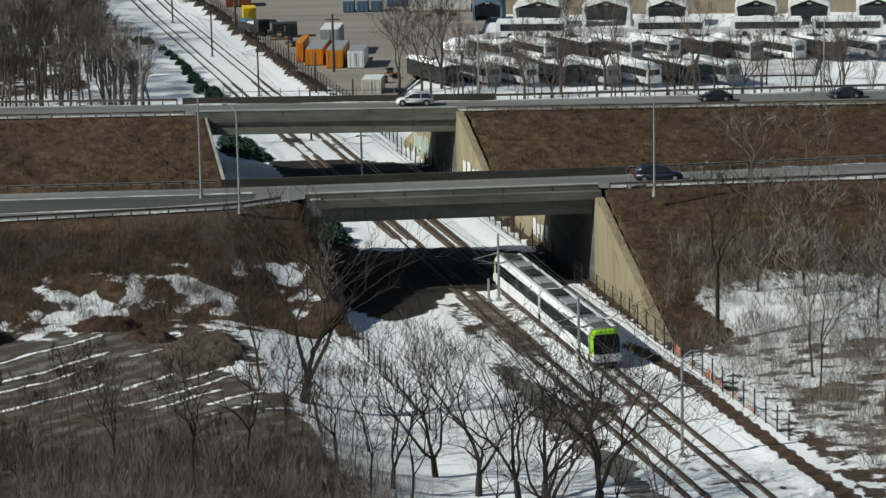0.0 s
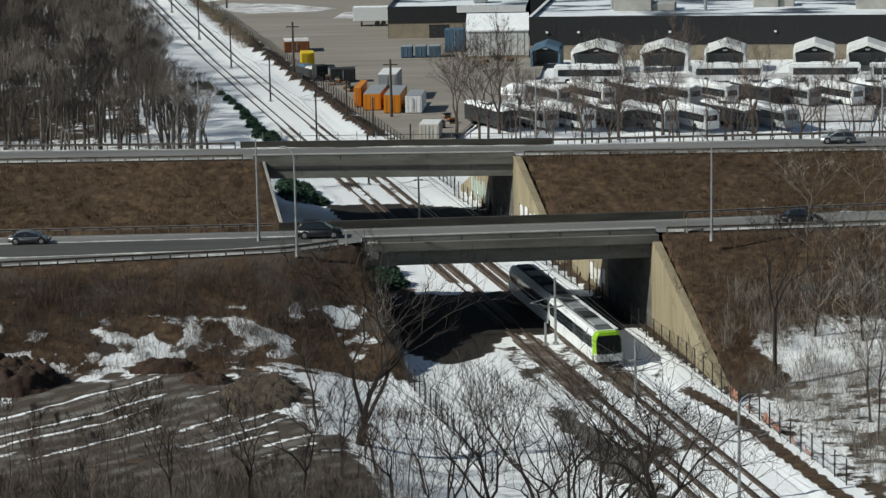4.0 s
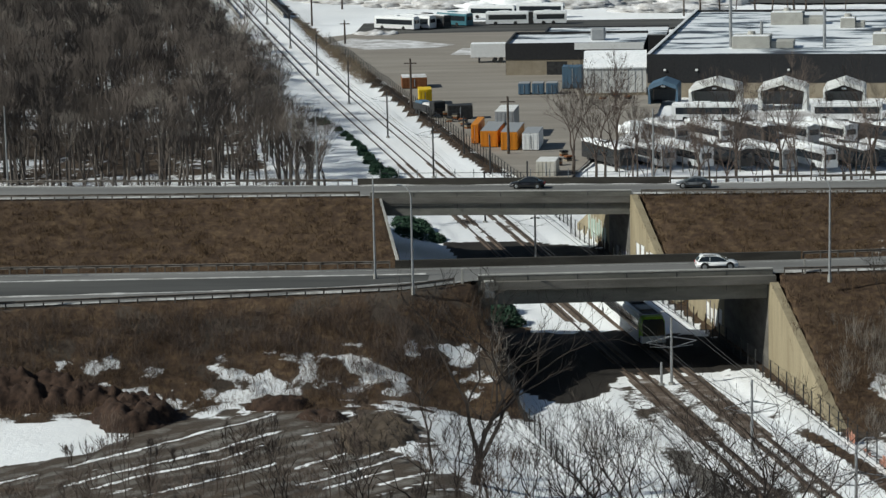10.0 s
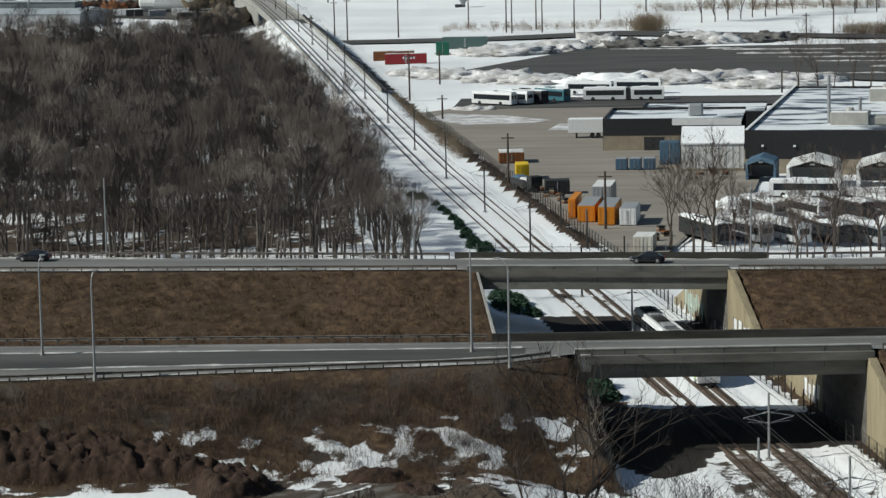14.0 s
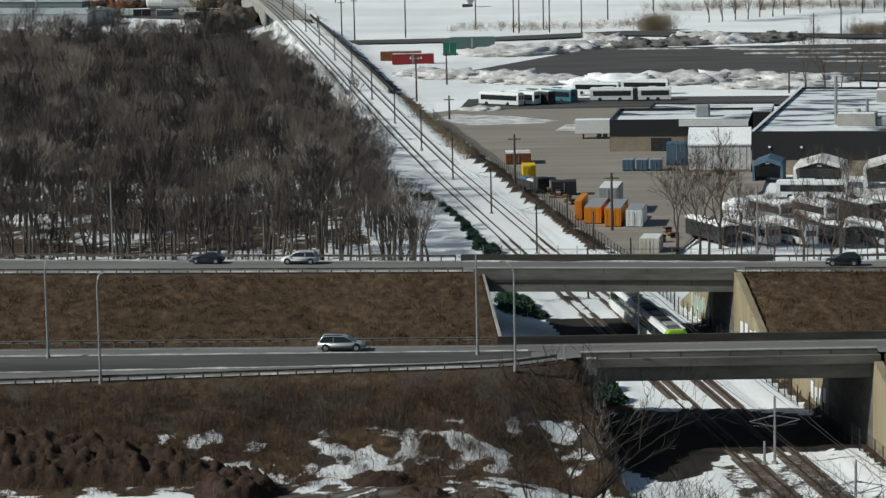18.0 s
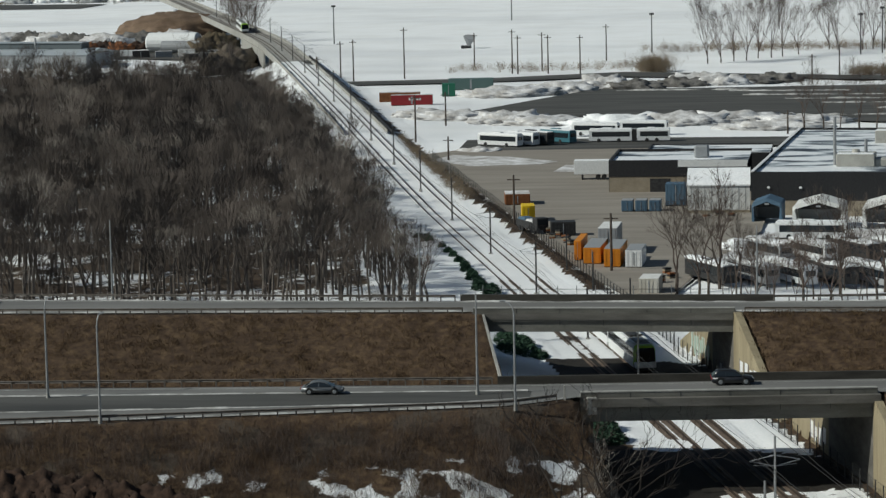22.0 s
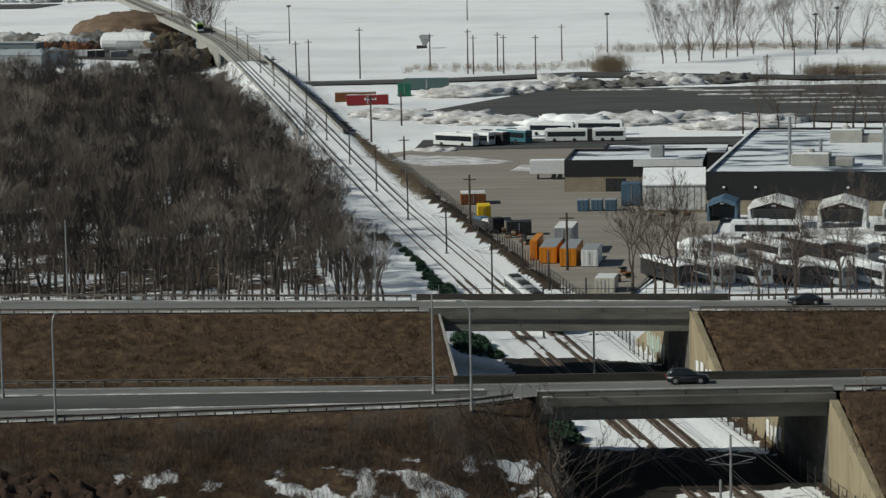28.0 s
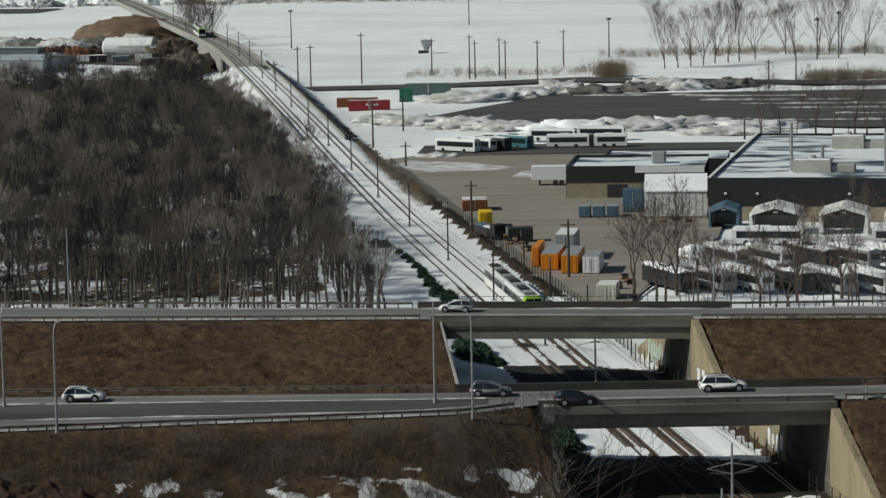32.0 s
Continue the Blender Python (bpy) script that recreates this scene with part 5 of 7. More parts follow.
# ---- rows of buses snowed in behind the trees ----
def snowed_bus(x, y, rz, length, seed):
    r = random.Random(seed)
    b = bus(x, y, rz, length, (STEEL_DARK, GREY, WHITE)[seed % 3], "parked bus under a thick cover of snow", 0.4, False)
    bm = bmesh.new()
    rows = 9
    grid = []
    for i in range(rows + 1):
        line = []
        for j in range(5):
            q = -1.35 + 2.7 * j / 4
            z = 3.1 + 0.30 * (1 - abs(j - 2) / 2.4) + r.uniform(-0.08, 0.16)
            line.append(bm.verts.new((length * i / rows, q, z)))
        grid.append(line)
    for i in range(rows):
        for j in range(4):
            bm.faces.new((grid[i][j], grid[i + 1][j], grid[i + 1][j + 1], grid[i][j + 1]))
    ext = bmesh.ops.extrude_face_region(bm, geom=list(bm.faces))
    for v in [g for g in ext["geom"] if isinstance(g, bmesh.types.BMVert)]:
        v.co.z -= 0.25
    bmesh.ops.recalc_face_normals(bm, faces=bm.faces)
    part("snow_cover", bm, SNOW, b, "thick uneven snow")


for i in range(8):
    snowed_bus(-4.2 + 6.4 * i + rnd.uniform(-0.3, 0.3), 449 - 0.8 * i + rnd.uniform(-0.8, 0.8), -63 + rnd.uniform(-1, 1), 13.5, i)
for i in range(10):
    snowed_bus(6.0 + 6.9 * i + rnd.uniform(-0.5, 0.5), 474 - 0.9 * i + rnd.uniform(-1, 1), -60 + rnd.uniform(-3, 3), 12.0, 40 + i)
for i, (x, y) in enumerate(((10.5, 494), (35, 492), (52, 490), (66, 488))):
    bus(x, y, -6, 12.5, WHITE, "white and green bus parked before the tents", 0.42)
for i in range(16):
    heap("snow_bank", 4 + 4.4 * i + rnd.uniform(-1, 1), 481 - 0.5 * i + rnd.uniform(-7, 6), rnd.uniform(2.0, 3.6), rnd.uniform(1.6, 3.2), rnd.uniform(0.9, 1.9), (SNOW, SNOW_DIRTY)[i % 2], 60 + i, "snowed-in heap between the buses", group="snow heaps of the bus yard", z=0.3)

# ---- red and green boxes by the distant road ----
container("red_container", -94.5, 805, 5, 12.2, 2.6, 3.0, RED, SNOW_DIRTY, "red freight container with white marks", "container", 0.0)
container("red_container", -99.5, 818, 5, 12.2, 2.6, 2.8, RUST, SNOW_DIRTY, "rusty red freight container with snow on top", "container", 0.0)
container("green_container", -82.5, 836, 5, 4.0, 3.0, 4.0, GREEN, None, "dark green freight container", "container", 0.0)
container("green_container", -83.0, 862, 3, 14.0, 3.0, 3.6, paint("grey_green", (0.10, 0.16, 0.15)), None, "grey-green freight container along the road", "container", 0.0)
marks = bpy.data.objects["red_container"]
for i in range(5):
    part("lettering_bar", block(5.2 + 0.75 * i, 5.7 + 0.75 * i, -0.07, -0.045, 1.5, 2.2), WHITE, marks, "white bar")


# ---- poles and masts of the distance ----
def utility_pole(x, y, h, cross=True):
    g = thing("utility_pole", pose(x, y, 0), "weathered wooden utility pole" if cross else "tall dark lighting mast", "pole", "poles of the distance")
    part("pole", rod((0, 0, -0.5), (0, 0, h), 0.26, 0.18, 7), BARK if cross else STEEL_DARK, g)
    if cross:
        part("crossarm", block(-1.2, 1.2, -0.08, 0.08, h - 1.0, h - 0.8), BARK, g)
    else:
        part("lamp_ring", rod((0, 0, h), (0, 0, h + 0.7), 1.0, 0.8, 10), STEEL_DARK, g)
    return g


for x, y, h in ((-123.6, 912, 13), (-118.3, 904, 14), (-102.8, 916, 17), (-83.7, 966, 12), (-68, 932, 15), (-66, 930, 13), (-58.8, 946, 13), (-55.8, 930, 13), (-44.9, 927, 13), (-38.6, 991, 13),
                (-127, 880, 10), (-38.2, 521, 9.5), (-17.4, 455, 10), (18, 700, 6), (40, 905, 10), (-72, 738, 9), (-75, 690, 12), (-62, 640, 6), (30, 870, 9)):
    utility_pole(x, y, h)
for x, y, h in ((-154.4, 1122, 15), (-93.8, 1288, 14), (-23.3, 1034, 14), (27, 1180, 25), (60, 1010, 16), (52, 1005, 14)):
    utility_pole(x, y, h, False)
dish = thing("satellite_dish", pose(-95.4, 1077, 0), "pale dish on a low base in the snowfield", "dish")
part("bowl", rod((0, 0, 1.0), (0.4, -1.2, 4.6), 0.6, 2.4, 12), GREY, dish)
part("base", block(-3, 1, -0.6, 0.6, -0.2, 1.2), STEEL_DARK, dish)


# ---- viaduct of the railway ----
viaduct = thing("viaduct", None, "grey concrete railway viaduct", "viaduct")
part("deck", sweep([tuple(tr(0, u, track_z(u) - 0.32)) for u in range(925, 1500, 25)], [(-5.6, 0.0), (5.6, 0.0), (5.6, -1.4), (-5.6, -1.4)]), CONCRETE, viaduct)
for sd in (-5.6, 5.4):
    part("parapet", sweep([tuple(tr(sd, u, track_z(u) - 0.32)) for u in range(690, 1500, 25)], [(0, 0.0), (0.2, 0.0), (0.2, 0.95), (0, 0.95)]), CONCRETE, viaduct)
for u in (945, 968):
    part("pier", wall_along_track(-5.0, 5.0, [(u, -0.3), (u + 1.6, -0.3), (u + 1.6, 6.0), (u, 6.0)]), CONCRETE_DARK, viaduct)
part("side_wall", wall_along_track(-5.7, -5.2, [(985, -0.3), (1075, -0.3), (1075, 6.4), (985, 6.2)]), CONCRETE, viaduct, "ribbed grey retaining wall")
for i in range(14):
    part("rib", wall_along_track(-5.85, -5.7, [(987 + 6.3 * i, -0.3), (988.6 + 6.3 * i, -0.3), (988.6 + 6.3 * i, 6.0), (987 + 6.3 * i, 6.0)]), CONCRETE, viaduct)
part("barrier_side", sweep([tuple(tr(6.6, u, track_z(u) - 0.9)) for u in range(690, 960, 25)], [(0, -1.5), (0.4, -1.5), (0.4, 1.2), (0, 1.2)]), STEEL_DARK, viaduct, "dark noise barrier")
SCRUB = worn("scrub_bank_earth", (0.085, 0.066, 0.046), (0.15, 0.122, 0.09), 0.3)
heap("earth_mound", *tr(-17, 1000)[:2], 9, 40, 6.2, SCRUB, 72, "brown scrubby bank beside the viaduct", "bank")
heap("earth_mound", *tr(-14, 1095)[:2], 9, 30, 6.5, worn("scrub_bank", (0.08, 0.06, 0.035), (0.14, 0.11, 0.07), 0.3), 71, "brown scrubby bank beside the viaduct", "bank")


# ---- works yard beyond the woods ----
def grey_hall():
    b = thing("metal_hall", pose(-292, 1005, 0, rz=-12), "long grey metal hall behind the woods", "building")
    part("wall", block(0, 66, 0, 0.4, -0.3, 5.0), GREY, b, "grey sheet wall")
    part("wall", block(65.6, 66, 0.4, 24, -0.3, 5.0), GREY, b)
    part("roof", prism(bmesh.new(), [(-0.4, 5.0), (12, 6.8), (24.4, 5.0), (24.4, 5.2), (12, 7.0), (-0.4, 5.2)], "x", -0.4, 66.4), paint("grey_blue_roof", (0.40, 0.44, 0.47)), b, "pale grey-blue roof")
    part("clerestory", block(6, 60, 9, 16, 6.6, 8.8), paint("dark_band", (0.12, 0.14, 0.15)), b)
    part("roof", block(5.6, 60.4, 8.6, 16.4, 8.8, 9.0), paint("grey_blue_roof", (0.40, 0.44, 0.47)), b)
    for x in (20, 43):
        part("flue", rod((x, 6, 5.5), (x, 6, 11), 0.4, 0.4, 8), STEEL, b)


grey_hall()
tanker = thing("storage_tank", pose(-222, 1080, 0, rz=-10), "white horizontal storage tank with snow", "tank")
part("shell", rod((0, 0, 4.2), (20, 0, 4.2), 3.9, 3.9, 18), WHITE, tanker)
for q in (0.0, 20.0):
    part("end_cap", rod((q, 0, 4.2), (q + (1.0 if q else -1.0), 0, 4.2), 3.9, 2.6, 18), WHITE, tanker)
part("second_shell", rod((8, -7, 2.8), (24, -7, 2.8), 2.4, 2.4, 16), GREY, tanker, "smaller grey tank in front")
part("saddle", block(2, 15, -1.6, 1.6, -0.2, 1.4), STEEL_DARK, tanker)
for i, (x, y) in enumerate(((-229, 1056), (-222, 1046), (-213, 1046), (-205, 1050), (-199, 1030), (-192, 1026), (-186, 1022), (-192, 1040))):
    container("parked_truck", x, y, 8 * (i % 3), 6.5, 2.8, 2.6 + 0.4 * (i % 2), (WHITE, STEEL_DARK, GREY)[i % 3], SNOW_DIRTY, "parked lorry with snow on its roof", "lorry", 0.0)
for i in range(9):
    heap("rust_mound", -262 + 7.5 * i, 1105 + 4 * (i % 3), 6, 4, 3.0, RUST if i % 2 else EARTH, 80 + i, "rusty red heap of scrap", "scrap", "scrap heaps of the works yard")
for i in range(8):
    heap("snow_bank", -320 + 13 * i, 1160 + 12 * math.sin(i), 12, 8, 4.0, SNOW_DIRTY if i % 2 else SOIL, 95 + i, DIRT_SNOW, group="ploughed snow banks")
heap("brown_bank", -240, 1225, 26, 30, 9, worn("brown_scrub", (0.12, 0.08, 0.05), (0.19, 0.13, 0.09), 0.2), 120, "brown bank of bare earth", "bank", rough=0.25)
for i in range(14):
    heap("snowed_machine", -440 + 14 * i, 1570 + 8 * (i % 3), 7, 5, 4, SNOW if i % 3 else GREY, 130 + i, "snow-covered parked machine in the distance", "machine", "snowed-in machines", rough=0.8)
flat("works_yard", [(-460, 1500), (-345, 1490), (-340, 1540), (-460, 1560)], 0.4, ASPHALT_DARK, "dark asphalt works yard", "yard")
flat("works_lane", [(-320, 1085), (-180, 1020), (-176, 1040), (-240, 1100), (-320, 1120)], 0.4, ASPHALT_DARK, "dark wet works yard", "yard")


# ---- bare trees ----
def branchy(rng, height, clear=0.3, spread=0.5, depth=5, r=0.2, lean=0.0, twigs=4, leaders=3, flat_from=2, crook=0.13, segs=2, thin=0.012):
    """A bare tree that forks again and again; returns trunk and crown vertices and faces."""
    tv, tf, cv, cf = [], [], [], []

    def rod_into(vs, fs, a, b, r0, r1, n):
        w = (b - a).normalized()
        u = w.orthogonal().normalized()
        v = w.cross(u)
        k = len(vs)
        if n == 2:
            vs.extend((a - u * r0, a + u * r0, b + u * r1, b - u * r1))
            fs.append((k, k + 1, k + 2, k + 3))
            return
        for c, q in ((a, r0), (b, r1)):
            for i in range(n):
                an = math.tau * i / n
                vs.append(c + (u * math.cos(an) + v * math.sin(an)) * q)
        for i in range(n):
            fs.append((k + i, k + (i + 1) % n, k + n + (i + 1) % n, k + n + i))

    def limb(p, d, ln, q, k):
        n = 4 if k >= flat_from + 1 else (3 if k >= flat_from else 2)
        for i in range(segs):
            d = (d + Vector((rng.gauss(0, crook), rng.gauss(0, crook), 0.05))).normalized()
            e = p + d * (ln / segs)
            q1 = max(thin, q * (0.84 if segs == 2 else 0.89))
            rod_into(cv, cf, p, e, q, q1, n)
            if i == 0 and k >= 2 and rng.random() < 0.55:
                nd = (d + Vector((rng.gauss(0, 0.7), rng.gauss(0, 0.7), 0.25))).normalized()
                limb(e, nd, ln * 0.55, q * 0.5, k - 2)
            p, q = e, q1
        if k <= 1:
            for _ in range(twigs):
                nd = (d + Vector((rng.gauss(0, 0.42), rng.gauss(0, 0.42), rng.uniform(0.0, 0.35)))).normalized()
                a = p - d * (ln * 0.5 * rng.random())
                side = nd.orthogonal().normalized() * (thin + 0.010 * rng.random())
                m = len(cv)
                cv.extend((a - side, a + side, a + nd * ln * rng.uniform(0.6, 1.15)))
                cf.append((m, m + 1, m + 2))
        if k == 0:
            return
        kids = 3 if rng.random() < 0.3 else 2
        turn = rng.uniform(0, math.tau)
        o = d.orthogonal().normalized()
        o2 = d.cross(o)
        for i in range(kids):
            an = turn + math.tau * i / kids + rng.uniform(-0.4, 0.4)
            tilt = spread * rng.uniform(0.55, 1.25)
            nd = (d * math.cos(tilt) + (o * math.cos(an) + o2 * math.sin(an)) * math.sin(tilt) + Vector((0, 0, 0.12))).normalized()
            limb(p, nd, ln * rng.uniform(0.66, 0.86), q * (0.80 if kids == 2 else 0.68), k - 1)

    p, d = Vector((0, 0, -0.4)), Vector((lean, rng.gauss(0, 0.04), 1)).normalized()
    q = r
    for i in range(3):
        e = p + d * ((height * clear + 0.4) / 3)
        rod_into(tv, tf, p, e, q, q * 0.93, 7 if flat_from < 2 else 5)
        p, q = e, q * 0.93
        d = (d + Vector((rng.gauss(0, 0.06), rng.gauss(0, 0.06), 0))).normalized()
    first = height * (1 - clear) / (3.0 if depth >= 5 else 2.6)
    turn = rng.uniform(0, math.tau)
    for i in range(leaders):
        an = turn + math.tau * i / leaders + rng.uniform(-0.5, 0.5)
        tilt = spread * (0.35 if i == 0 else rng.uniform(0.7, 1.2))
        nd = (d * math.cos(tilt) + Vector((math.cos(an), math.sin(an), 0)) * math.sin(tilt)).normalized()
        limb(p, nd, first * rng.uniform(0.85, 1.15), q * (0.86 if i == 0 else 0.66), depth)
    return tv, tf, cv, cf


def tree_meshes(seed, **kw):
    rng = random.Random(seed)
    tv, tf, cv, cf = branchy(rng, **kw)
    return mesh_of("trunk", tv, tf, BARK), cv, cf


def single_tree(name, m, seed, label, twig_mat, group="", **kw):
    trunk, cv, cf = tree_meshes(seed, **kw)
    if twig_mat is TWIG_DARK:
        trunk.materials[0] = TWIG_DARK
    t = thing(name, m, label, "tree", group)
    part("trunk", trunk, None, t, "dark bark trunk")
    part("crown", mesh_of("crown", cv, cf, twig_mat), None, t, "bare branches")
    return t


# big trees beside the railway, each grown on its own
NEAR_TREES = (
    (26.6, 264.0, 18.0, 0.21, 0.8, 3, 2, 0.02, "tall dark bare tree below the bank", TWIG_DARK),
    (31.6, 272.5, 9.5, 0.14, 0.6, 2, 3, 0.0, "slim pale bare tree in the snow", TWIG_PALE),
    (34.2, 250.5, 13.5, 0.17, 0.7, 2, 3, -0.05, "slim pale bare tree in the snow", TWIG_PALE),
    (38.2, 233.5, 15.0, 0.22, 0.8, 3, 3, 0.03, "bare tree with rising pale branches", TWIG_PALE),
    (40.5, 245.0, 14.0, 0.18, 0.7, 3, 3, -0.06, "bare tree with rising pale branches", TWIG_PALE),
    (36.5, 262.0, 11.0, 0.13, 0.6, 2, 3, 0.04, "slim pale bare tree on the bank", TWIG_PALE),
    (43.0, 268.0, 12.0, 0.15, 0.7, 2, 3, 0.0, "slim pale bare tree on the bank", TWIG_PALE),
    (46.0, 256.0, 13.0, 0.2, 0.8, 3, 3, 0.0, "bare tree in the snowy wood", TWIG_PALE),
    (-12.6, 237.0, 16.5, 0.36, 0.9, 3, 1, 0.07, "large forked bare tree beside the snowy slope", TWIG_DARK),
    (-16.5, 241.0, 10.0, 0.14, 0.9, 2, 2, -0.1, "bare tree beside the snowy slope", TWIG_DARK),
    (-1.0, 219.0, 13.0, 0.22, 1.0, 3, 3, -0.06, "dark bare tree above the railway", TWIG_DARK),
    (2.4, 214.0, 14.0, 0.24, 1.0, 3, 3, 0.04, "dark bare tree above the railway", TWIG_DARK),
    (5.6, 212.0, 14.5, 0.22, 0.9, 3, 3, -0.03, "dark bare tree above the railway", TWIG_DARK),
    (7.6, 212.5, 13.5, 0.25, 1.1, 3, 2, 0.06, "dark bare tree above the railway", TWIG_DARK),
    (11.6, 208.0, 17.0, 0.32, 1.2, 3, 2, 0.05, "large dark bare tree above the railway", TWIG_DARK),
    (8.2, 206.0, 13.0, 0.22, 1.0, 3, 3, -0.12, "dark bare tree above the railway", TWIG_DARK),
    (-4.4, 212.0, 12.5, 0.18, 0.9, 3, 3, 0.02, "dark bare tree above the railway", TWIG_DARK),
    (15.5, 202.0, 13.5, 0.2, 1.0, 3, 3, 0.1, "bare tree beside the railway", TWIG),
    (-12.6, 270.5, 8.0, 0.10, 0.9, 2, 1, 0.10, "small pale bare tree at the shaded slope", TWIG_PALE),
    (-22.0, 240.0, 7.0, 0.10, 0.8, 3, 3, -0.08, "thin bare sapling in the ploughed field", TWIG),
    (-25.0, 243.0, 6.0, 0.08, 0.8, 2, 3, 0.1, "thin bare sapling in the ploughed field", TWIG),
    (32.0, 284.0, 13.0, 0.13, 0.6, 2, 3, 0.0, "slim pale bare tree on the brown bank", TWIG_PALE),
    (38.5, 287.0, 12.0, 0.12, 0.6, 2, 3, 0.04, "slim pale bare tree on the brown bank", TWIG_PALE),
)
rng = random.Random(77)
MORE_TREES = tuple((rng.uniform(33, 57), rng.uniform(222, 284), rng.uniform(8, 14), rng.uniform(0.09, 0.14), 0.4, 2, 2, rng.uniform(-0.06, 0.06), "slim bare tree in the snow", rng.choice((TWIG_PALE, TWIG, TWIG_DARK))) for _ in range(24))
FRONT_TREES = tuple((x + rng.uniform(-1, 1), y + rng.uniform(-2, 2), rng.uniform(6, 11), rng.uniform(0.09, 0.15), 0.9, 2, 2, rng.uniform(-0.1, 0.1), "small dark bare tree in the brush", TWIG_DARK)
                    for x, y in ((-17, 214), (-14, 221), (-9, 216), (-7, 224), (-11, 228), (-27, 212), (-2, 206), (4, 204), (13, 205), (-6, 207), (-19, 208), (9, 203)))
for i, (x, y, h, r, sp, limbs, tw, lean, label, mat) in enumerate(NEAR_TREES + MORE_TREES + FRONT_TREES):
    single_tree("bare_tree", pose(x, y, ground_z(x, y)), 300 + i, label, mat, "bare trees beside the railway",
                height=h, clear=0.42 if (h > 15 and x > 20) else (0.12 if r > 0.15 and x < 20 else 0.30), spread=0.36 + 0.16 * sp, depth=5 if h > 12 else 4, r=r * ((1.35 if y < 242 and h > 12 else 1.1) if mat is TWIG_DARK else 0.8), lean=lean * 1.5, twigs=1 if mat is TWIG_DARK else 2, leaders=3 if sp > 0.75 else 2, flat_from=1, crook=0.24, segs=3, thin=0.014)

# slim trees in front of the bus yard, copied from a few
yard_kinds = [single_tree("yard_tree", pose(-6.4 + 5.0 * i, 431.6 - 2 * i, 0), 400 + i, "slim bare tree before the bus yard", TWIG, "trees before the bus yard",
                          height=(15.0, 12.5, 9.5, 8.0, 6.5)[i], clear=(0.22, 0.25, 0.35, 0.3, 0.25)[i], spread=(0.5, 0.45, 0.3, 0.32, 0.4)[i], depth=(5, 5, 4, 4, 3)[i], r=(0.30, 0.24, 0.15, 0.13, 0.09)[i], twigs=(4, 4, 4, 4, 4)[i], leaders=(3, 3, 2, 2, 3)[i], lean=0.03, flat_from=1) for i in range(5)]
rng = random.Random(11)
for i in range(58):
    x = 1.0 + 1.15 * i + rng.uniform(-0.7, 0.7)
    y = rng.uniform(408, 441) - 0.1 * i
    k = yard_kinds[rng.choice((1, 2, 2, 3, 3, 4, 4))]
    copy_thing(k, pose(x, y, ground_z(x, y), rz=rng.uniform(0, 360)) @ Matrix.Diagonal((1, 1, rng.uniform(0.75, 1.2), 1)))
copy_thing(yard_kinds[0], pose(26, 431, 0, rz=80))
copy_thing(yard_kinds[0], pose(0.4, 436, 0, rz=140))
copy_thing(yard_kinds[1], pose(-2.8, 428, 0, rz=20))
copy_thing(yard_kinds[0], pose(40, 429, 0, rz=200))
for i, (x, y) in enumerate(((22, 700), (27, 703), (31, 698), (36, 702), (40, 696), (44, 700), (48, 694), (53, 699), (58, 695), (46, 706))):
    copy_thing(yard_kinds[i % 3], pose(x, y, 0, rz=61 * i))


def scatter(name, spots, kinds, mat, label, category, rng, bark=None):
    """Many alike plants as one mesh; kinds are lists of (vertices, faces)."""
    V, F, base = [], [], 0
    packs = [(np.array([tuple(v) for v in vs]), fs) for vs, fs in kinds]
    for x, y, z, sc in spots:
        vs, fs = packs[rng.randrange(len(packs))]
        an = rng.uniform(0, math.tau)
        c, s = math.cos(an) * sc, math.sin(an) * sc
        hz = sc * rng.uniform(0.85, 1.2)
        w = np.empty_like(vs)
        w[:, 0] = vs[:, 0] * c - vs[:, 1] * s + x
        w[:, 1] = vs[:, 0] * s + vs[:, 1] * c + y
        w[:, 2] = vs[:, 2] * hz + z
        V.append(w)
        F.extend([tuple(i + base for i in f) for f in fs])
        base += len(vs)
    me = bpy.data.meshes.new(name)
    me.from_pydata(np.concatenate(V).tolist(), [], F)
    me.materials.append(mat)
    return tagged(new(name, me), label, category, kind="stuff")


# ---- the wood left of the railway, beyond the far carriageway ----
rng = random.Random(21)
def wood_tree(seed, **kw):
    return branchy(random.Random(seed), **kw)


WOOD = [wood_tree(500 + i, height=rng.uniform(13.0, 17.0), clear=rng.uniform(0.30, 0.48), spread=rng.uniform(0.27, 0.42), depth=5, r=rng.uniform(0.19, 0.30), lean=rng.uniform(-0.06, 0.06), twigs=3, leaders=rng.choice((2, 3)), flat_from=4, thin=0.017, crook=0.11) for i in range(8)]
TRUNKS, CROWNS = [(w[0], w[1]) for w in WOOD], [(w[2], w[3]) for w in WOOD]
spots, pale_spots, dark_spots = [], [], []
for j in range(76):
    for i in range(42):
        y = 386 + j * 5.5 + rng.uniform(-2.7, 2.7)
        x = -252 + i * 5.5 + rng.uniform(-2.7, 2.7)
        s, u = su(x, y)
        limit = -20.5 if u < 480 else (-17.0 if u < 560 else -15.0 - 3.0 * smooth(u, 600, 720))
        if s > limit + rng.uniform(-2.5, 0) or x < -0.275 * y - 6 or y > 795 + 0.25 * (x + 140) + rng.uniform(-8, 8):
            continue
        if y < 430 and rng.random() < 0.25:
            continue
        tone = 0.6 * noise.noise(Vector((x * 0.03, y * 0.02, 6))) + rng.uniform(-0.5, 0.5)
        (pale_spots if tone > 0.40 else dark_spots if tone < -0.30 else spots).append((x, y, max(0.0, ground_z(x, y)) - 0.2, rng.uniform(0.72, 1.08) * (0.78 + 0.22 * smooth(limit - s, -2, 14))))
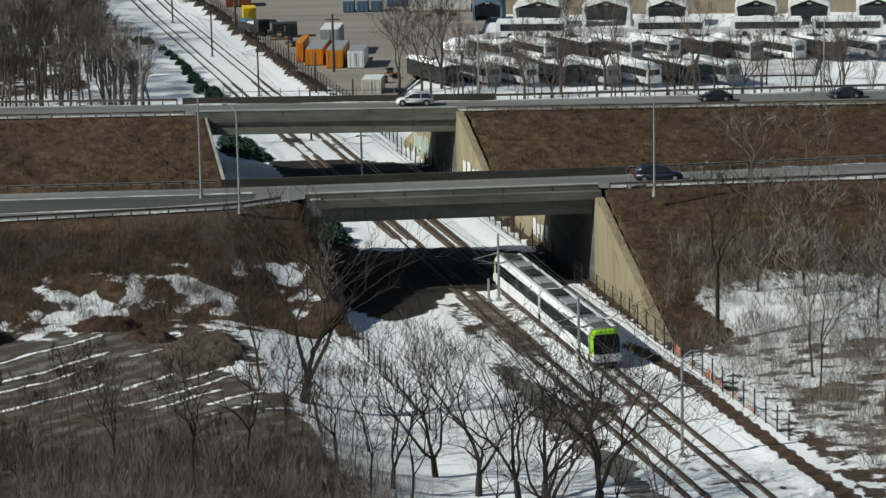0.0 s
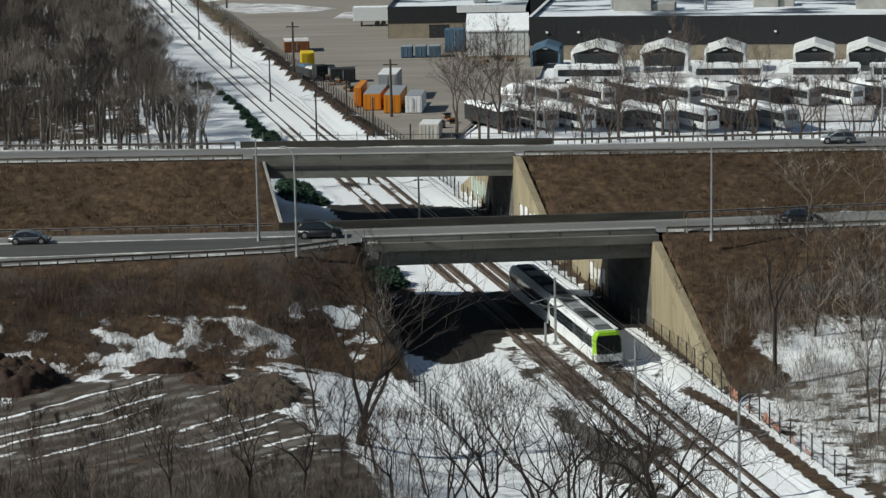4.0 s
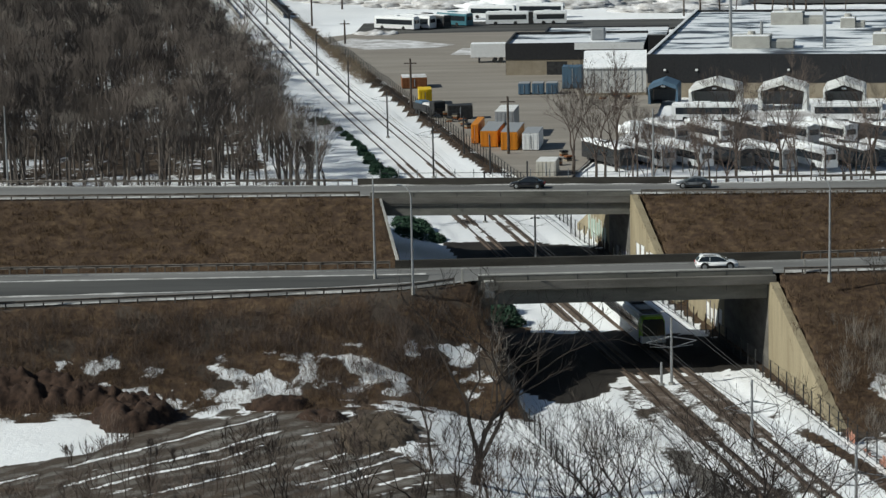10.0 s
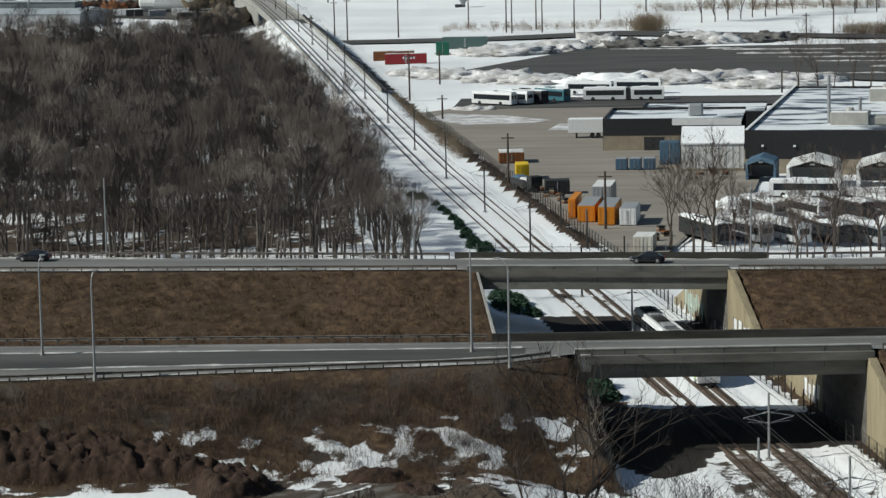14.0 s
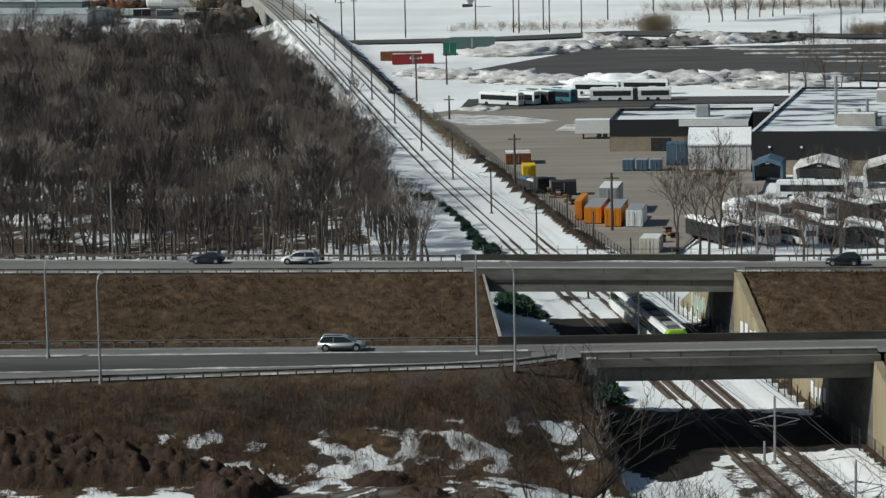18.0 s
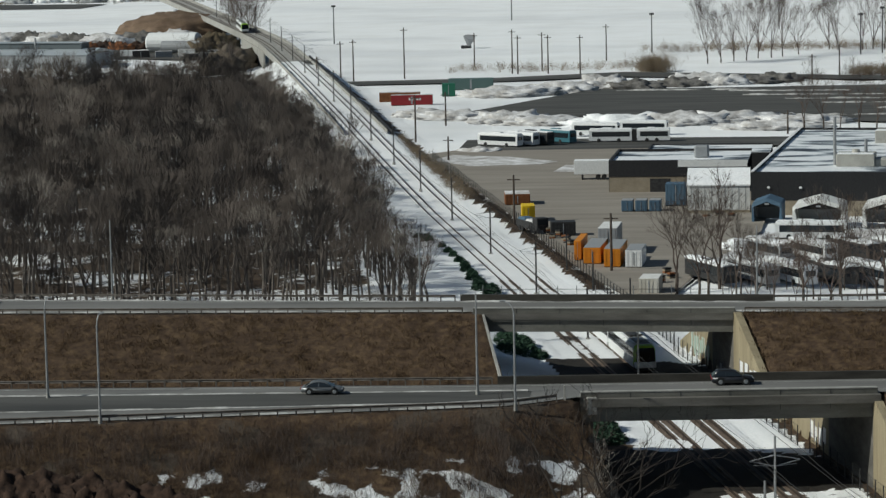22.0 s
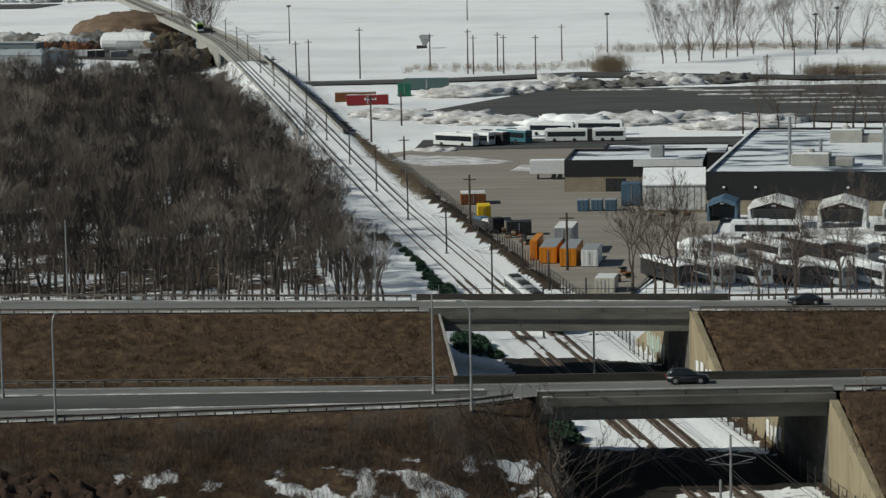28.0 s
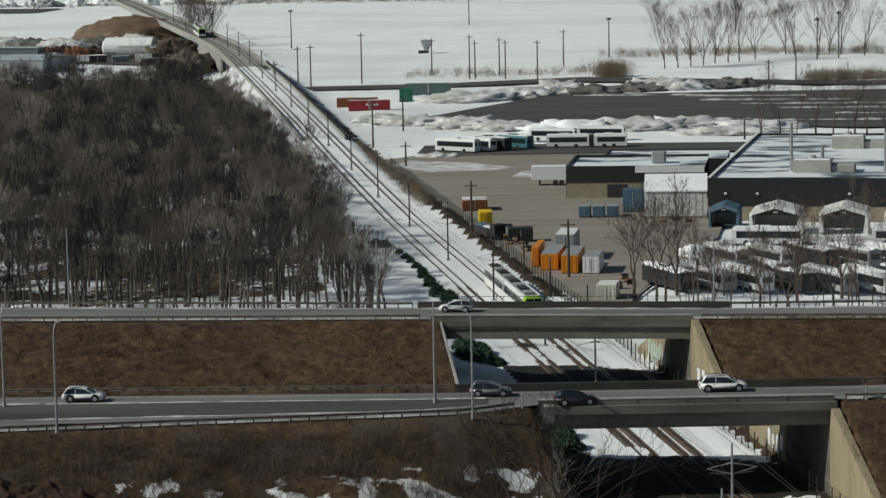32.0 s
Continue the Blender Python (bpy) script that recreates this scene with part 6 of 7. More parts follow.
for i in range(150):
    u = 396 + 2.6 * i + rng.uniform(-1, 1)
    p = tr((-21.5 if u < 480 else -18.5 if u < 560 else -16.5 - 3.0 * smooth(u, 600, 720)) + rng.uniform(-2.5, 0.5), u)
    if p.y < 770:
        (spots, pale_spots, dark_spots)[i % 3].append((p.x, p.y, max(0.0, ground_z(p.x, p.y)) - 0.2, rng.uniform(0.5, 0.8)))
for k, (plants, mat, label) in enumerate(((spots, WOOD_TWIG, "dense bare grey-brown woods beside the railway"), (dark_spots, WOOD_DARK, "dark bare trees of the woods"), (pale_spots, WOOD_PALE, "pale bare trees among the woods"))):
    scatter("woods", plants, CROWNS, mat, label, "woods", random.Random(50 + k))
    scatter("wood_trunks", plants, TRUNKS, WOOD_BARK, "dark bare trunks standing in the snow", "woods", random.Random(50 + k))
rng = random.Random(22)

# ---- brush in the foreground, on the banks and under the trees ----
def stems(seed, n, h, spread, r=0.014):
    rg = random.Random(seed)
    vs, fs = [], []
    for _ in range(n):
        a = Vector((rg.gauss(0, spread), rg.gauss(0, spread), -0.1))
        d = Vector((rg.gauss(0, 0.42), rg.gauss(0, 0.42), 1)).normalized()
        ln = h * rg.uniform(0.5, 1.0)
        mid = a + d * ln * 0.5
        for p, q, w in ((a, a + d * ln, r),) + tuple((mid + d * rg.uniform(-0.3, 0.4) * ln, None, r * 0.7) for _ in range(5)):
            if q is None:
                q = p + (d + Vector((rg.gauss(0, 0.5), rg.gauss(0, 0.5), 0.2))).normalized() * ln * 0.4
            sd = Vector((rg.uniform(-1, 1), rg.uniform(-1, 1), 0)).normalized() * w
            k = len(vs)
            vs += [p - sd, p + sd, q]
            fs.append((k, k + 1, k + 2))
    return vs, fs


BRUSH = [stems(i, 18, 3.4, 0.7, 0.022) for i in range(4)]
LOW = [stems(20 + i, 12, 1.1, 0.5, 0.016) for i in range(4)]
TUFT = [stems(40 + i, 14, 0.6, 0.35, 0.02) for i in range(4)]
rng = random.Random(31)
spots = []
for _ in range(2700):
    y = rng.uniform(190, 242)
    x = rng.uniform(-54, -2)
    edge = 219 - 0.05 * (x + 52) + 5 * noise.noise(Vector((x * 0.15, 0, 0)))
    s, u = su(x, y)
    if y > edge + abs(rng.gauss(0, 5.0)) or s > (-15 if y < 212 else -27) or noise.noise(Vector((x * 0.12, y * 0.09, 2))) + rng.uniform(-0.3, 0.3) < -0.12:
        continue
    spots.append((x, y, ground_z(x, y), rng.uniform(0.45, 1.0) * (1.0 if y < edge else 0.7)))
scatter("brush", spots[::2], BRUSH, TWIG, "dense bare brush of grey-brown stems", "brush", rng)
scatter("brush", spots[1::4], BRUSH, WOOD_PALE, "pale dry stems among the brush", "brush", rng)
scatter("brush", spots[3::4], BRUSH, TWIG_PALE, "pale grey stems among the brush", "brush", rng)
SAPLING = [branchy(random.Random(900 + i), height=5.0, clear=0.35, spread=0.4, depth=3, r=0.05, twigs=3, leaders=2, flat_from=2, crook=0.22, segs=3, thin=0.012) for i in range(4)]
SAPLING = [(a + c, b + [tuple(q + len(a) for q in f) for f in d]) for a, b, c, d in SAPLING]
spots = []
for _ in range(130):
    x, y = rng.uniform(-50, -4), rng.gauss(220, 9)
    if 196 < y < 246 and su(x, y)[0] < (-15 if y < 212 else -26):
        spots.append((x, y, ground_z(x, y), rng.uniform(0.5, 1.25)))
scatter("saplings", spots, SAPLING, TWIG, "thin crooked bare saplings in the field", "saplings", rng)
spots = []
for _ in range(1200):
    x, y = rng.uniform(-92, -18), rng.gauss(275, 5.0)
    if su(x, y)[0] < -20 and road_bank(x, y, NEAR_SOUTH, NEAR_NORTH, Z1) < Z1 - 1.0:
        spots.append((x, y, ground_z(x, y), rng.uniform(0.25, 0.75)))
scatter("brush", spots, BRUSH, TWIG, "dark bare shrubs at the foot of the bank", "brush", rng)
spots = []
for _ in range(60):
    y = rng.uniform(200, 268)
    x = rng.uniform(-14, 12)
    s, u = su(x, y)
    if -17 < s < -6.5 and y < 262:
        spots.append((x, y, ground_z(x, y), rng.uniform(0.5, 1.0)))
for _ in range(850):
    y = rng.uniform(212, 282)
    x = rng.uniform(22, 58)
    s, u = su(x, y)
    if s > 12.5:
        spots.append((x, y, ground_z(x, y), rng.uniform(0.5, 1.0)))
scatter("brush", spots, BRUSH, TWIG_PALE, "thin pale brush in the snow", "brush", rng)
spots = []
for _ in range(5200):
    x = rng.uniform(-88, 56)
    y = rng.uniform(255, 292)
    s, u = su(x, y)
    if -19 < s < 11.5:
        continue
    b = road_bank(x, y, NEAR_SOUTH, NEAR_NORTH, Z1)
    if b > Z1 - 0.4 or b < 0.5:
        continue
    if cover(x, y)[0] > 0.55 and rng.random() < 0.4:
        continue
    spots.append((x, y, ground_z(x, y), rng.uniform(0.6, 1.5)))
scatter("dead_weeds", spots, LOW, worn("dead_weed_stems", (0.080, 0.050, 0.030), (0.150, 0.098, 0.058), 0.08, 0.95), "dead brown weeds on the highway bank", "weeds", rng)
spots = []
for _ in range(5200):
    x = rng.uniform(-112, 66)
    y = rng.uniform(326, 352.5)
    s, u = su(x, y)
    if -21 < s < 11.5:
        continue
    spots.append((x, y, ground_z(x, y), rng.uniform(0.7, 1.5)))
yard_weeds = []
for _ in range(900):
    u0 = rng.uniform(428, 700)
    p = tr(rng.uniform(9.0, 11.2), u0)
    yard_weeds.append((p.x, p.y, ground_z(p.x, p.y), rng.uniform(0.25, 0.8)))
scatter("ditch_weeds", yard_weeds, LOW, TWIG_DARK, "dark dry weeds along the yard fence", "weeds", rng)
scatter("dead_grass", spots, TUFT, worn("dead_grass_blades", (0.085, 0.054, 0.031), (0.175, 0.116, 0.064), 0.06, 0.95), "dead brown grass on the far bank", "grass", rng)


spots = []
for _ in range(1500):
    x, y = rng.uniform(-125, -40), 372 + abs(rng.gauss(0, 22))
    s, u = su(x, y)
    if s < -21.0 + 1.5 * rng.random() and y > 378:
        spots.append((x, y, ground_z(x, y), rng.uniform(0.4, 1.1)))
scatter("undergrowth", spots[::2], BRUSH, TWIG_DARK, "dark undergrowth at the edge of the woods", "brush", rng)
scatter("undergrowth", spots[1::2], BRUSH, worn("red_brown_twigs", (0.070, 0.040, 0.028), (0.13, 0.082, 0.058), 0.1, 0.95), "red-brown undergrowth at the edge of the woods", "brush", rng)

# orange safety net along the fence
net = thing("safety_net", None, "torn orange safety net hanging on the fence", "net")
ORANGE_NET = worn("faded_orange_net", (0.40, 0.17, 0.11), (0.58, 0.32, 0.24), 1.5, 0.8)
rg = random.Random(9)
for u0, u1, top in ((246.5, 249.0, 1.5), (241.0, 244.0, 0.9), (234.0, 239.5, 1.2), (229.5, 232.0, 0.8), (225.0, 227.5, 0.7)):
    bm = bmesh.new()
    k = int((u1 - u0) / 0.3)
    lo, hi = [], []
    for i in range(k + 1):
        u = u0 + 0.3 * i
        p = tr(10.25 + rg.uniform(-0.06, 0.1), u)
        g = ground_z(p.x, p.y)
        lo.append(bm.verts.new((p.x, p.y, g + rg.uniform(-0.05, 0.35))))
        hi.append(bm.verts.new((p.x, p.y, g + top * rg.uniform(0.3, 0.95))))
    for i in range(0, k, 1):
        if rg.random() < 0.8:
            bm.faces.new((lo[i], lo[i + 1], hi[i + 1], hi[i]))
    part("net_panel", bm, ORANGE_NET, net)

# ---- evergreen bushes by the track ----
def evergreen(x, y, rx, ry, h, seed):
    rg = random.Random(seed)
    vs, fs = [], []
    for _ in range(int(240 * rx)):
        a, r = rg.uniform(0, math.tau), rg.random() ** 0.5
        p = Vector((math.cos(a) * rx * r, math.sin(a) * ry * r, 0))
        p.z = h * (1 - r * r) * rg.uniform(0.4, 1.05)
        for _ in range(3):
            d = Vector((rg.gauss(0, 1), rg.gauss(0, 1), rg.uniform(-0.2, 0.9))).normalized() * rg.uniform(0.3, 0.6)
            sd = d.orthogonal().normalized() * 0.10
            k = len(vs)
            vs += [p - sd, p + sd, p + d]
            fs.append((k, k + 1, k + 2))
    t = thing("evergreen_bush", pose(x, y, ground_z(x, y) - 0.05), "dark evergreen bush in the snow", "bush", "evergreen bushes beside the track")
    part("foliage", mesh_of("foliage", vs, fs, EVERGREEN), None, t)
    part("stem", rod((0, 0, -0.2), (0, 0, h * 0.7), 0.08, 0.03, 5), BARK, t)


for i, (s, u, rx, ry, h) in enumerate(((-13.6, 369, 2.3, 4.0, 1.7), (-11.4, 371, 2.2, 4.4, 1.6), (-13.2, 375, 2.2, 4.4, 1.8), (-10.6, 378, 2.0, 4.0, 1.5), (-9.4, 370, 1.3, 2.6, 1.1), (-12.0, 382, 1.8, 3.4, 1.4),
                                       (-6.8, 431, 2.0, 3.4, 2.2), (-8.0, 436, 1.8, 3.0, 2.0), (-7.4, 441, 1.5, 2.6, 1.7), (-7.6, 447, 1.5, 2.4, 1.7), (-7.0, 452, 1.2, 2.0, 1.4), (-7.3, 457, 1.3, 2.2, 1.5), (-6.7, 463, 1.1, 1.9, 1.3), (-6.8, 469, 1.2, 1.8, 1.2), (-6.9, 476, 0.9, 1.6, 1.2), (-7.0, 482, 1.0, 1.8, 1.1), (-7.2, 489, 0.8, 1.2, 0.9), (-8.6, 499, 1.6, 2.6, 1.6), (-9.6, 504, 1.2, 2.0, 1.2),
                                       (-10.4, 318, 2.0, 3.4, 2.4), (-10.6, 311, 1.8, 3.0, 2.0), (-12.2, 322, 2.0, 3.2, 2.4), (-12.2, 313, 2.0, 3.2, 2.4))):
    p = tr(s, u)
    small = 0.72 if u > 420 else 0.95
    evergreen(p.x, p.y, rx * small, ry * small, h * small, 600 + i)

# ---- distant trees and reeds ----
POPLAR = dict(height=23, clear=0.10, spread=0.20, depth=5, r=0.26, twigs=3, leaders=4, lean=0.02, flat_from=2)
poplar = single_tree("poplar", pose(-2.6, 967, 0), 700, "tall bare poplar beside the snowfield", TWIG, "poplars of the snowfield", **POPLAR)
for i, (x, y) in enumerate(((2, 970), (6.5, 975), (11, 980), (15.3, 993), (20, 996), (24, 1000), (30, 1010), (42, 1034), (45, 1030), (54, 1031), (58, 1034), (62, 1030), (70, 1020), (80, 1010), (-196, 1130), (-200, 1160), (-206, 1190), (-190, 1110), (-212, 1220), (-184, 1090), (-192, 1145), (-203, 1205))):
    copy_thing(poplar, pose(x, y, 0, rz=47 * i) @ Matrix.Diagonal((1, 1, 0.75 + 0.05 * (i % 6), 1)))
rng = random.Random(41)
spots = [(rng.gauss(c, 7), rng.uniform(1030, 1060), 0, rng.uniform(0.5, 1.2)) for c in (-12, 4, 22, 30, 48, 62, 74) for _ in range(45)]
spots += [(rng.gauss(-20.4, 2.5), rng.gauss(932, 1.5), 0, 1.9) for _ in range(60)] + [(rng.uniform(44, 75), rng.uniform(898, 908), 0, 1.2) for _ in range(160)]
spots += [(rng.uniform(-90, -20), rng.uniform(938, 965), 0, rng.uniform(0.4, 1.0)) for _ in range(160)]
spots += [(tr(rng.uniform(6.5, 9.5), u0)[0], tr(8, u0)[1], 0, rng.uniform(0.4, 0.9)) for u0 in [rng.uniform(560, 700) for _ in range(240)]]
scatter("reeds", spots, BRUSH, worn("reed_straw", (0.16, 0.12, 0.08), (0.28, 0.22, 0.15), 0.05), "brown reeds and brush round the snowfield", "reeds", rng)
spots = [(rng.uniform(-420, 120), rng.gauss(1590, 10) + 20 * math.sin(_ * 0.01), 0, rng.uniform(2.0, 4.0)) for _ in range(1500)]
scatter("far_brush", spots, TUFT, worn("far_brush_tone", (0.12, 0.10, 0.07), (0.2, 0.17, 0.12), 0.02), "distant band of brush across the snow", "brush", rng)


# ---- vehicles ----
def vehicle(name, label, length, width, height, kind, paint_mat):
    """x is forward, the origin on the road below the middle."""
    v = thing(name, None, label, "pickup truck" if kind == "pickup" else "car", "vehicles on the highway")
    L, W, H = length, width, height
    h = L / 2
    sill, belt = 0.28, H * 0.58
    if kind == "sedan":
        low = [(-h, 0.45), (-h + 0.03, belt * 0.80), (-h + 0.12, belt * 1.0), (-h + 0.8, belt * 1.04), (h - 1.35, belt * 1.0), (h - 0.6, belt * 0.90), (h - 0.15, belt * 0.76), (h, belt * 0.56), (h - 0.03, sill), (-h + 0.12, sill)]
        top = [(-h + 0.45, belt), (-h + 1.15, H - 0.13), (-h + 1.6, H - 0.02), (-h + 2.2, H), (h - 2.1, H - 0.08), (h - 1.75, H - 0.2), (h - 1.0, belt)]
    elif kind == "pickup":
        low = [(-h, 0.5), (-h, belt * 1.02), (h - 1.6, belt * 1.02), (h - 0.2, belt * 0.95), (h, belt * 0.7), (h - 0.04, sill + 0.1), (-h + 0.1, sill + 0.1)]
        top = [(-h + 1.75, belt), (-h + 1.9, H - 0.05), (-h + 2.4, H), (h - 2.6, H - 0.04), (h - 1.55, belt)]
    else:
        low = [(-h, 0.46), (-h + 0.02, belt * 0.72), (-h + 0.08, belt * 1.02), (h - 1.35, belt * 1.0), (h - 0.55, belt * 0.94), (h - 0.14, belt * 0.82), (h, belt * 0.56), (h - 0.05, sill), (-h + 0.12, sill)]
        top = [(-h + 0.14, belt), (-h + 0.52, H - 0.16), (-h + 0.62, H - 0.03), (-h + 1.3, H), (h - 2.3, H - 0.06), (h - 1.95, H - 0.16), (h - 1.05, belt)]

    def solid(outline, w0, w1):
        bm = bmesh.new()
        zs = [z for _, z in outline]
        lo, hi = min(zs), max(zs)
        def half(z):
            return w0 + (w1 - w0) * (z - lo) / (hi - lo)
        a = [bm.verts.new((x, -half(z), z)) for x, z in outline]
        b = [bm.verts.new((x, half(z), z)) for x, z in outline]
        bm.faces.new(a)
        bm.faces.new(b[::-1])
        for i in range(len(outline)):
            bm.faces.new((a[i], b[i], b[(i + 1) % len(outline)], a[(i + 1) % len(outline)]))
        bmesh.ops.recalc_face_normals(bm, faces=bm.faces)
        bmesh.ops.bevel(bm, geom=list(bm.edges), offset=0.06, segments=2, affect="EDGES")
        for f in bm.faces:
            f.smooth = True
        return bm
    body = part("body", solid(low, W / 2, W / 2 - 0.03), paint_mat, v)
    part("cabin", solid(top, W / 2 - 0.06, W / 2 - 0.24), paint_mat, v)
    # side windows follow the cabin, pulled in
    mx = sum(x for x, _ in top) / len(top)
    win = [(mx + (x - mx) * 0.93, belt + 0.04 + (z - belt) * 0.82) for x, z in top]
    for sd in (-1, 1):
        bm = bmesh.new()
        zs = [z for _, z in top]
        def yy(z):
            return sd * (W / 2 - 0.06 - 0.18 * (z - belt) / (H - belt) + 0.012)
        bm.faces.new([bm.verts.new((x, yy(z), z)) for x, z in win])
        part("side_window", bm, DARK_GLASS, v, "dark side windows")
        for px_ in (mx - 0.1, mx - 1.05):
            bm = bmesh.new()
            bm.faces.new([bm.verts.new((px_ + q, yy(z) + sd * 0.008, z)) for q, z in ((0, belt + 0.03), (0.07, belt + 0.03), (0.07, H - 0.2), (0, H - 0.2))])
            part("pillar", bm, paint_mat if px_ > mx - 0.5 else RUBBER, v)
        if kind == "suv":
            part("roof_rail", block(-h + 0.8, h - 2.4, sd * (W / 2 - 0.3) - 0.025, sd * (W / 2 - 0.3) + 0.025, H - 0.02, H + 0.05), STEEL_DARK, v)
        part("door_handle", block(mx - 0.4, mx - 0.2, sd * (W / 2 - 0.015) - 0.02, sd * (W / 2 - 0.015) + 0.02, belt * 0.86, belt * 0.9), RUBBER, v)
        part("sill_trim", block(-h + 0.9, h - 0.9, sd * (W / 2) - 0.02, sd * (W / 2) + 0.02, sill, sill + 0.22), RUBBER, v)
    a, b = top[-1], top[-2]
    bm = bmesh.new()
    bm.faces.new([bm.verts.new((a[0] + 0.03 - 0.02, -W / 2 + 0.16, a[1] + 0.03)), bm.verts.new((a[0] + 0.01, W / 2 - 0.16, a[1] + 0.03)),
                  bm.verts.new((b[0] + 0.08, W / 2 - 0.27, b[1] - 0.03)), bm.verts.new((b[0] + 0.08, -W / 2 + 0.27, b[1] - 0.03))])
    part("windscreen", bm, DARK_GLASS, v)
    a, b = top[0], top[1]
    bm = bmesh.new()
    bm.faces.new([bm.verts.new((a[0] - 0.02, W / 2 - 0.18, a[1] + 0.08)), bm.verts.new((a[0] - 0.02, -W / 2 + 0.18, a[1] + 0.08)),
                  bm.verts.new((b[0] - 0.06, -W / 2 + 0.27, b[1] - 0.08)), bm.verts.new((b[0] - 0.06, W / 2 - 0.27, b[1] - 0.08))])
    part("rear_window", bm, DARK_GLASS, v)
    part("bumper", block(h - 0.22, h - 0.005, -W / 2 + 0.15, W / 2 - 0.15, sill + 0.02, sill + 0.22, 0.03), RUBBER, v)
    r = 0.35 if kind == "sedan" else 0.39
    for wx in (-h + 0.95, h - 0.92):
        for sd in (-1, 1):
            part("wheel_arch", rod((wx, sd * (W / 2 - 0.2), r + 0.03), (wx, sd * (W / 2 + 0.006), r + 0.03), r * 1.2, r * 1.2, 18), RUBBER, v)
            w = part("wheel", rod((wx, sd * (W / 2 - 0.2), r), (wx, sd * (W / 2 + 0.015), r), r, r, 16), RUBBER, v)
            part("rim", rod((wx, sd * (W / 2 + 0.012), r), (wx, sd * (W / 2 + 0.03), r), r * 0.62, r * 0.55, 10), STEEL, w)
    for sd in (-1, 1):
        part("headlight", block(h - 0.16, h - 0.02, sd * (W / 2 - 0.32) - 0.2, sd * (W / 2 - 0.32) + 0.2, belt * 0.66, belt * 0.8, 0.02), GREY, v)
        part("tail_light", block(-h - 0.015, -h + 0.08, sd * (W / 2 - 0.22) - 0.14, sd * (W / 2 - 0.22) + 0.14, belt * 0.72, belt * 0.96, 0.02), RED, v)
        part("mirror", block(top[-1][0] - 0.25, top[-1][0] - 0.05, sd * (W / 2 + 0.08) - 0.09, sd * (W / 2 + 0.08) + 0.09, belt, belt + 0.15, 0.02), paint_mat, v)
    if kind == "pickup":
        part("bed", block(-h + 0.12, -h + 1.7, -W / 2 + 0.14, W / 2 - 0.14, belt * 1.0, belt * 1.03 + 0.01), RUBBER, v, "dark load bed")
    return v


CAR_WHITE = paint("car_white", (0.72, 0.73, 0.74), 0.25, 0.0, 0.1)
CAR_GREY = paint("car_grey", (0.16, 0.17, 0.18), 0.3, 0.3, 0.15)
CAR_BLACK = paint("car_black", (0.016, 0.017, 0.022), 0.3, 0.0, 0.15)
CAR_NAVY = paint("car_navy", (0.02, 0.024, 0.045), 0.3, 0.0, 0.15)
CAR_SILVER = paint("car_silver", (0.42, 0.44, 0.45), 0.3, 0.4, 0.1)
KINDS = {
    "suv": (4.6, 1.86, 1.62, "suv"), "big": (5.2, 1.98, 1.76, "suv"), "sedan": (4.6, 1.82, 1.45, "sedan"), "van": (5.0, 1.95, 1.76, "suv"), "pickup": (5.7, 2.0, 1.88, "pickup"),
}
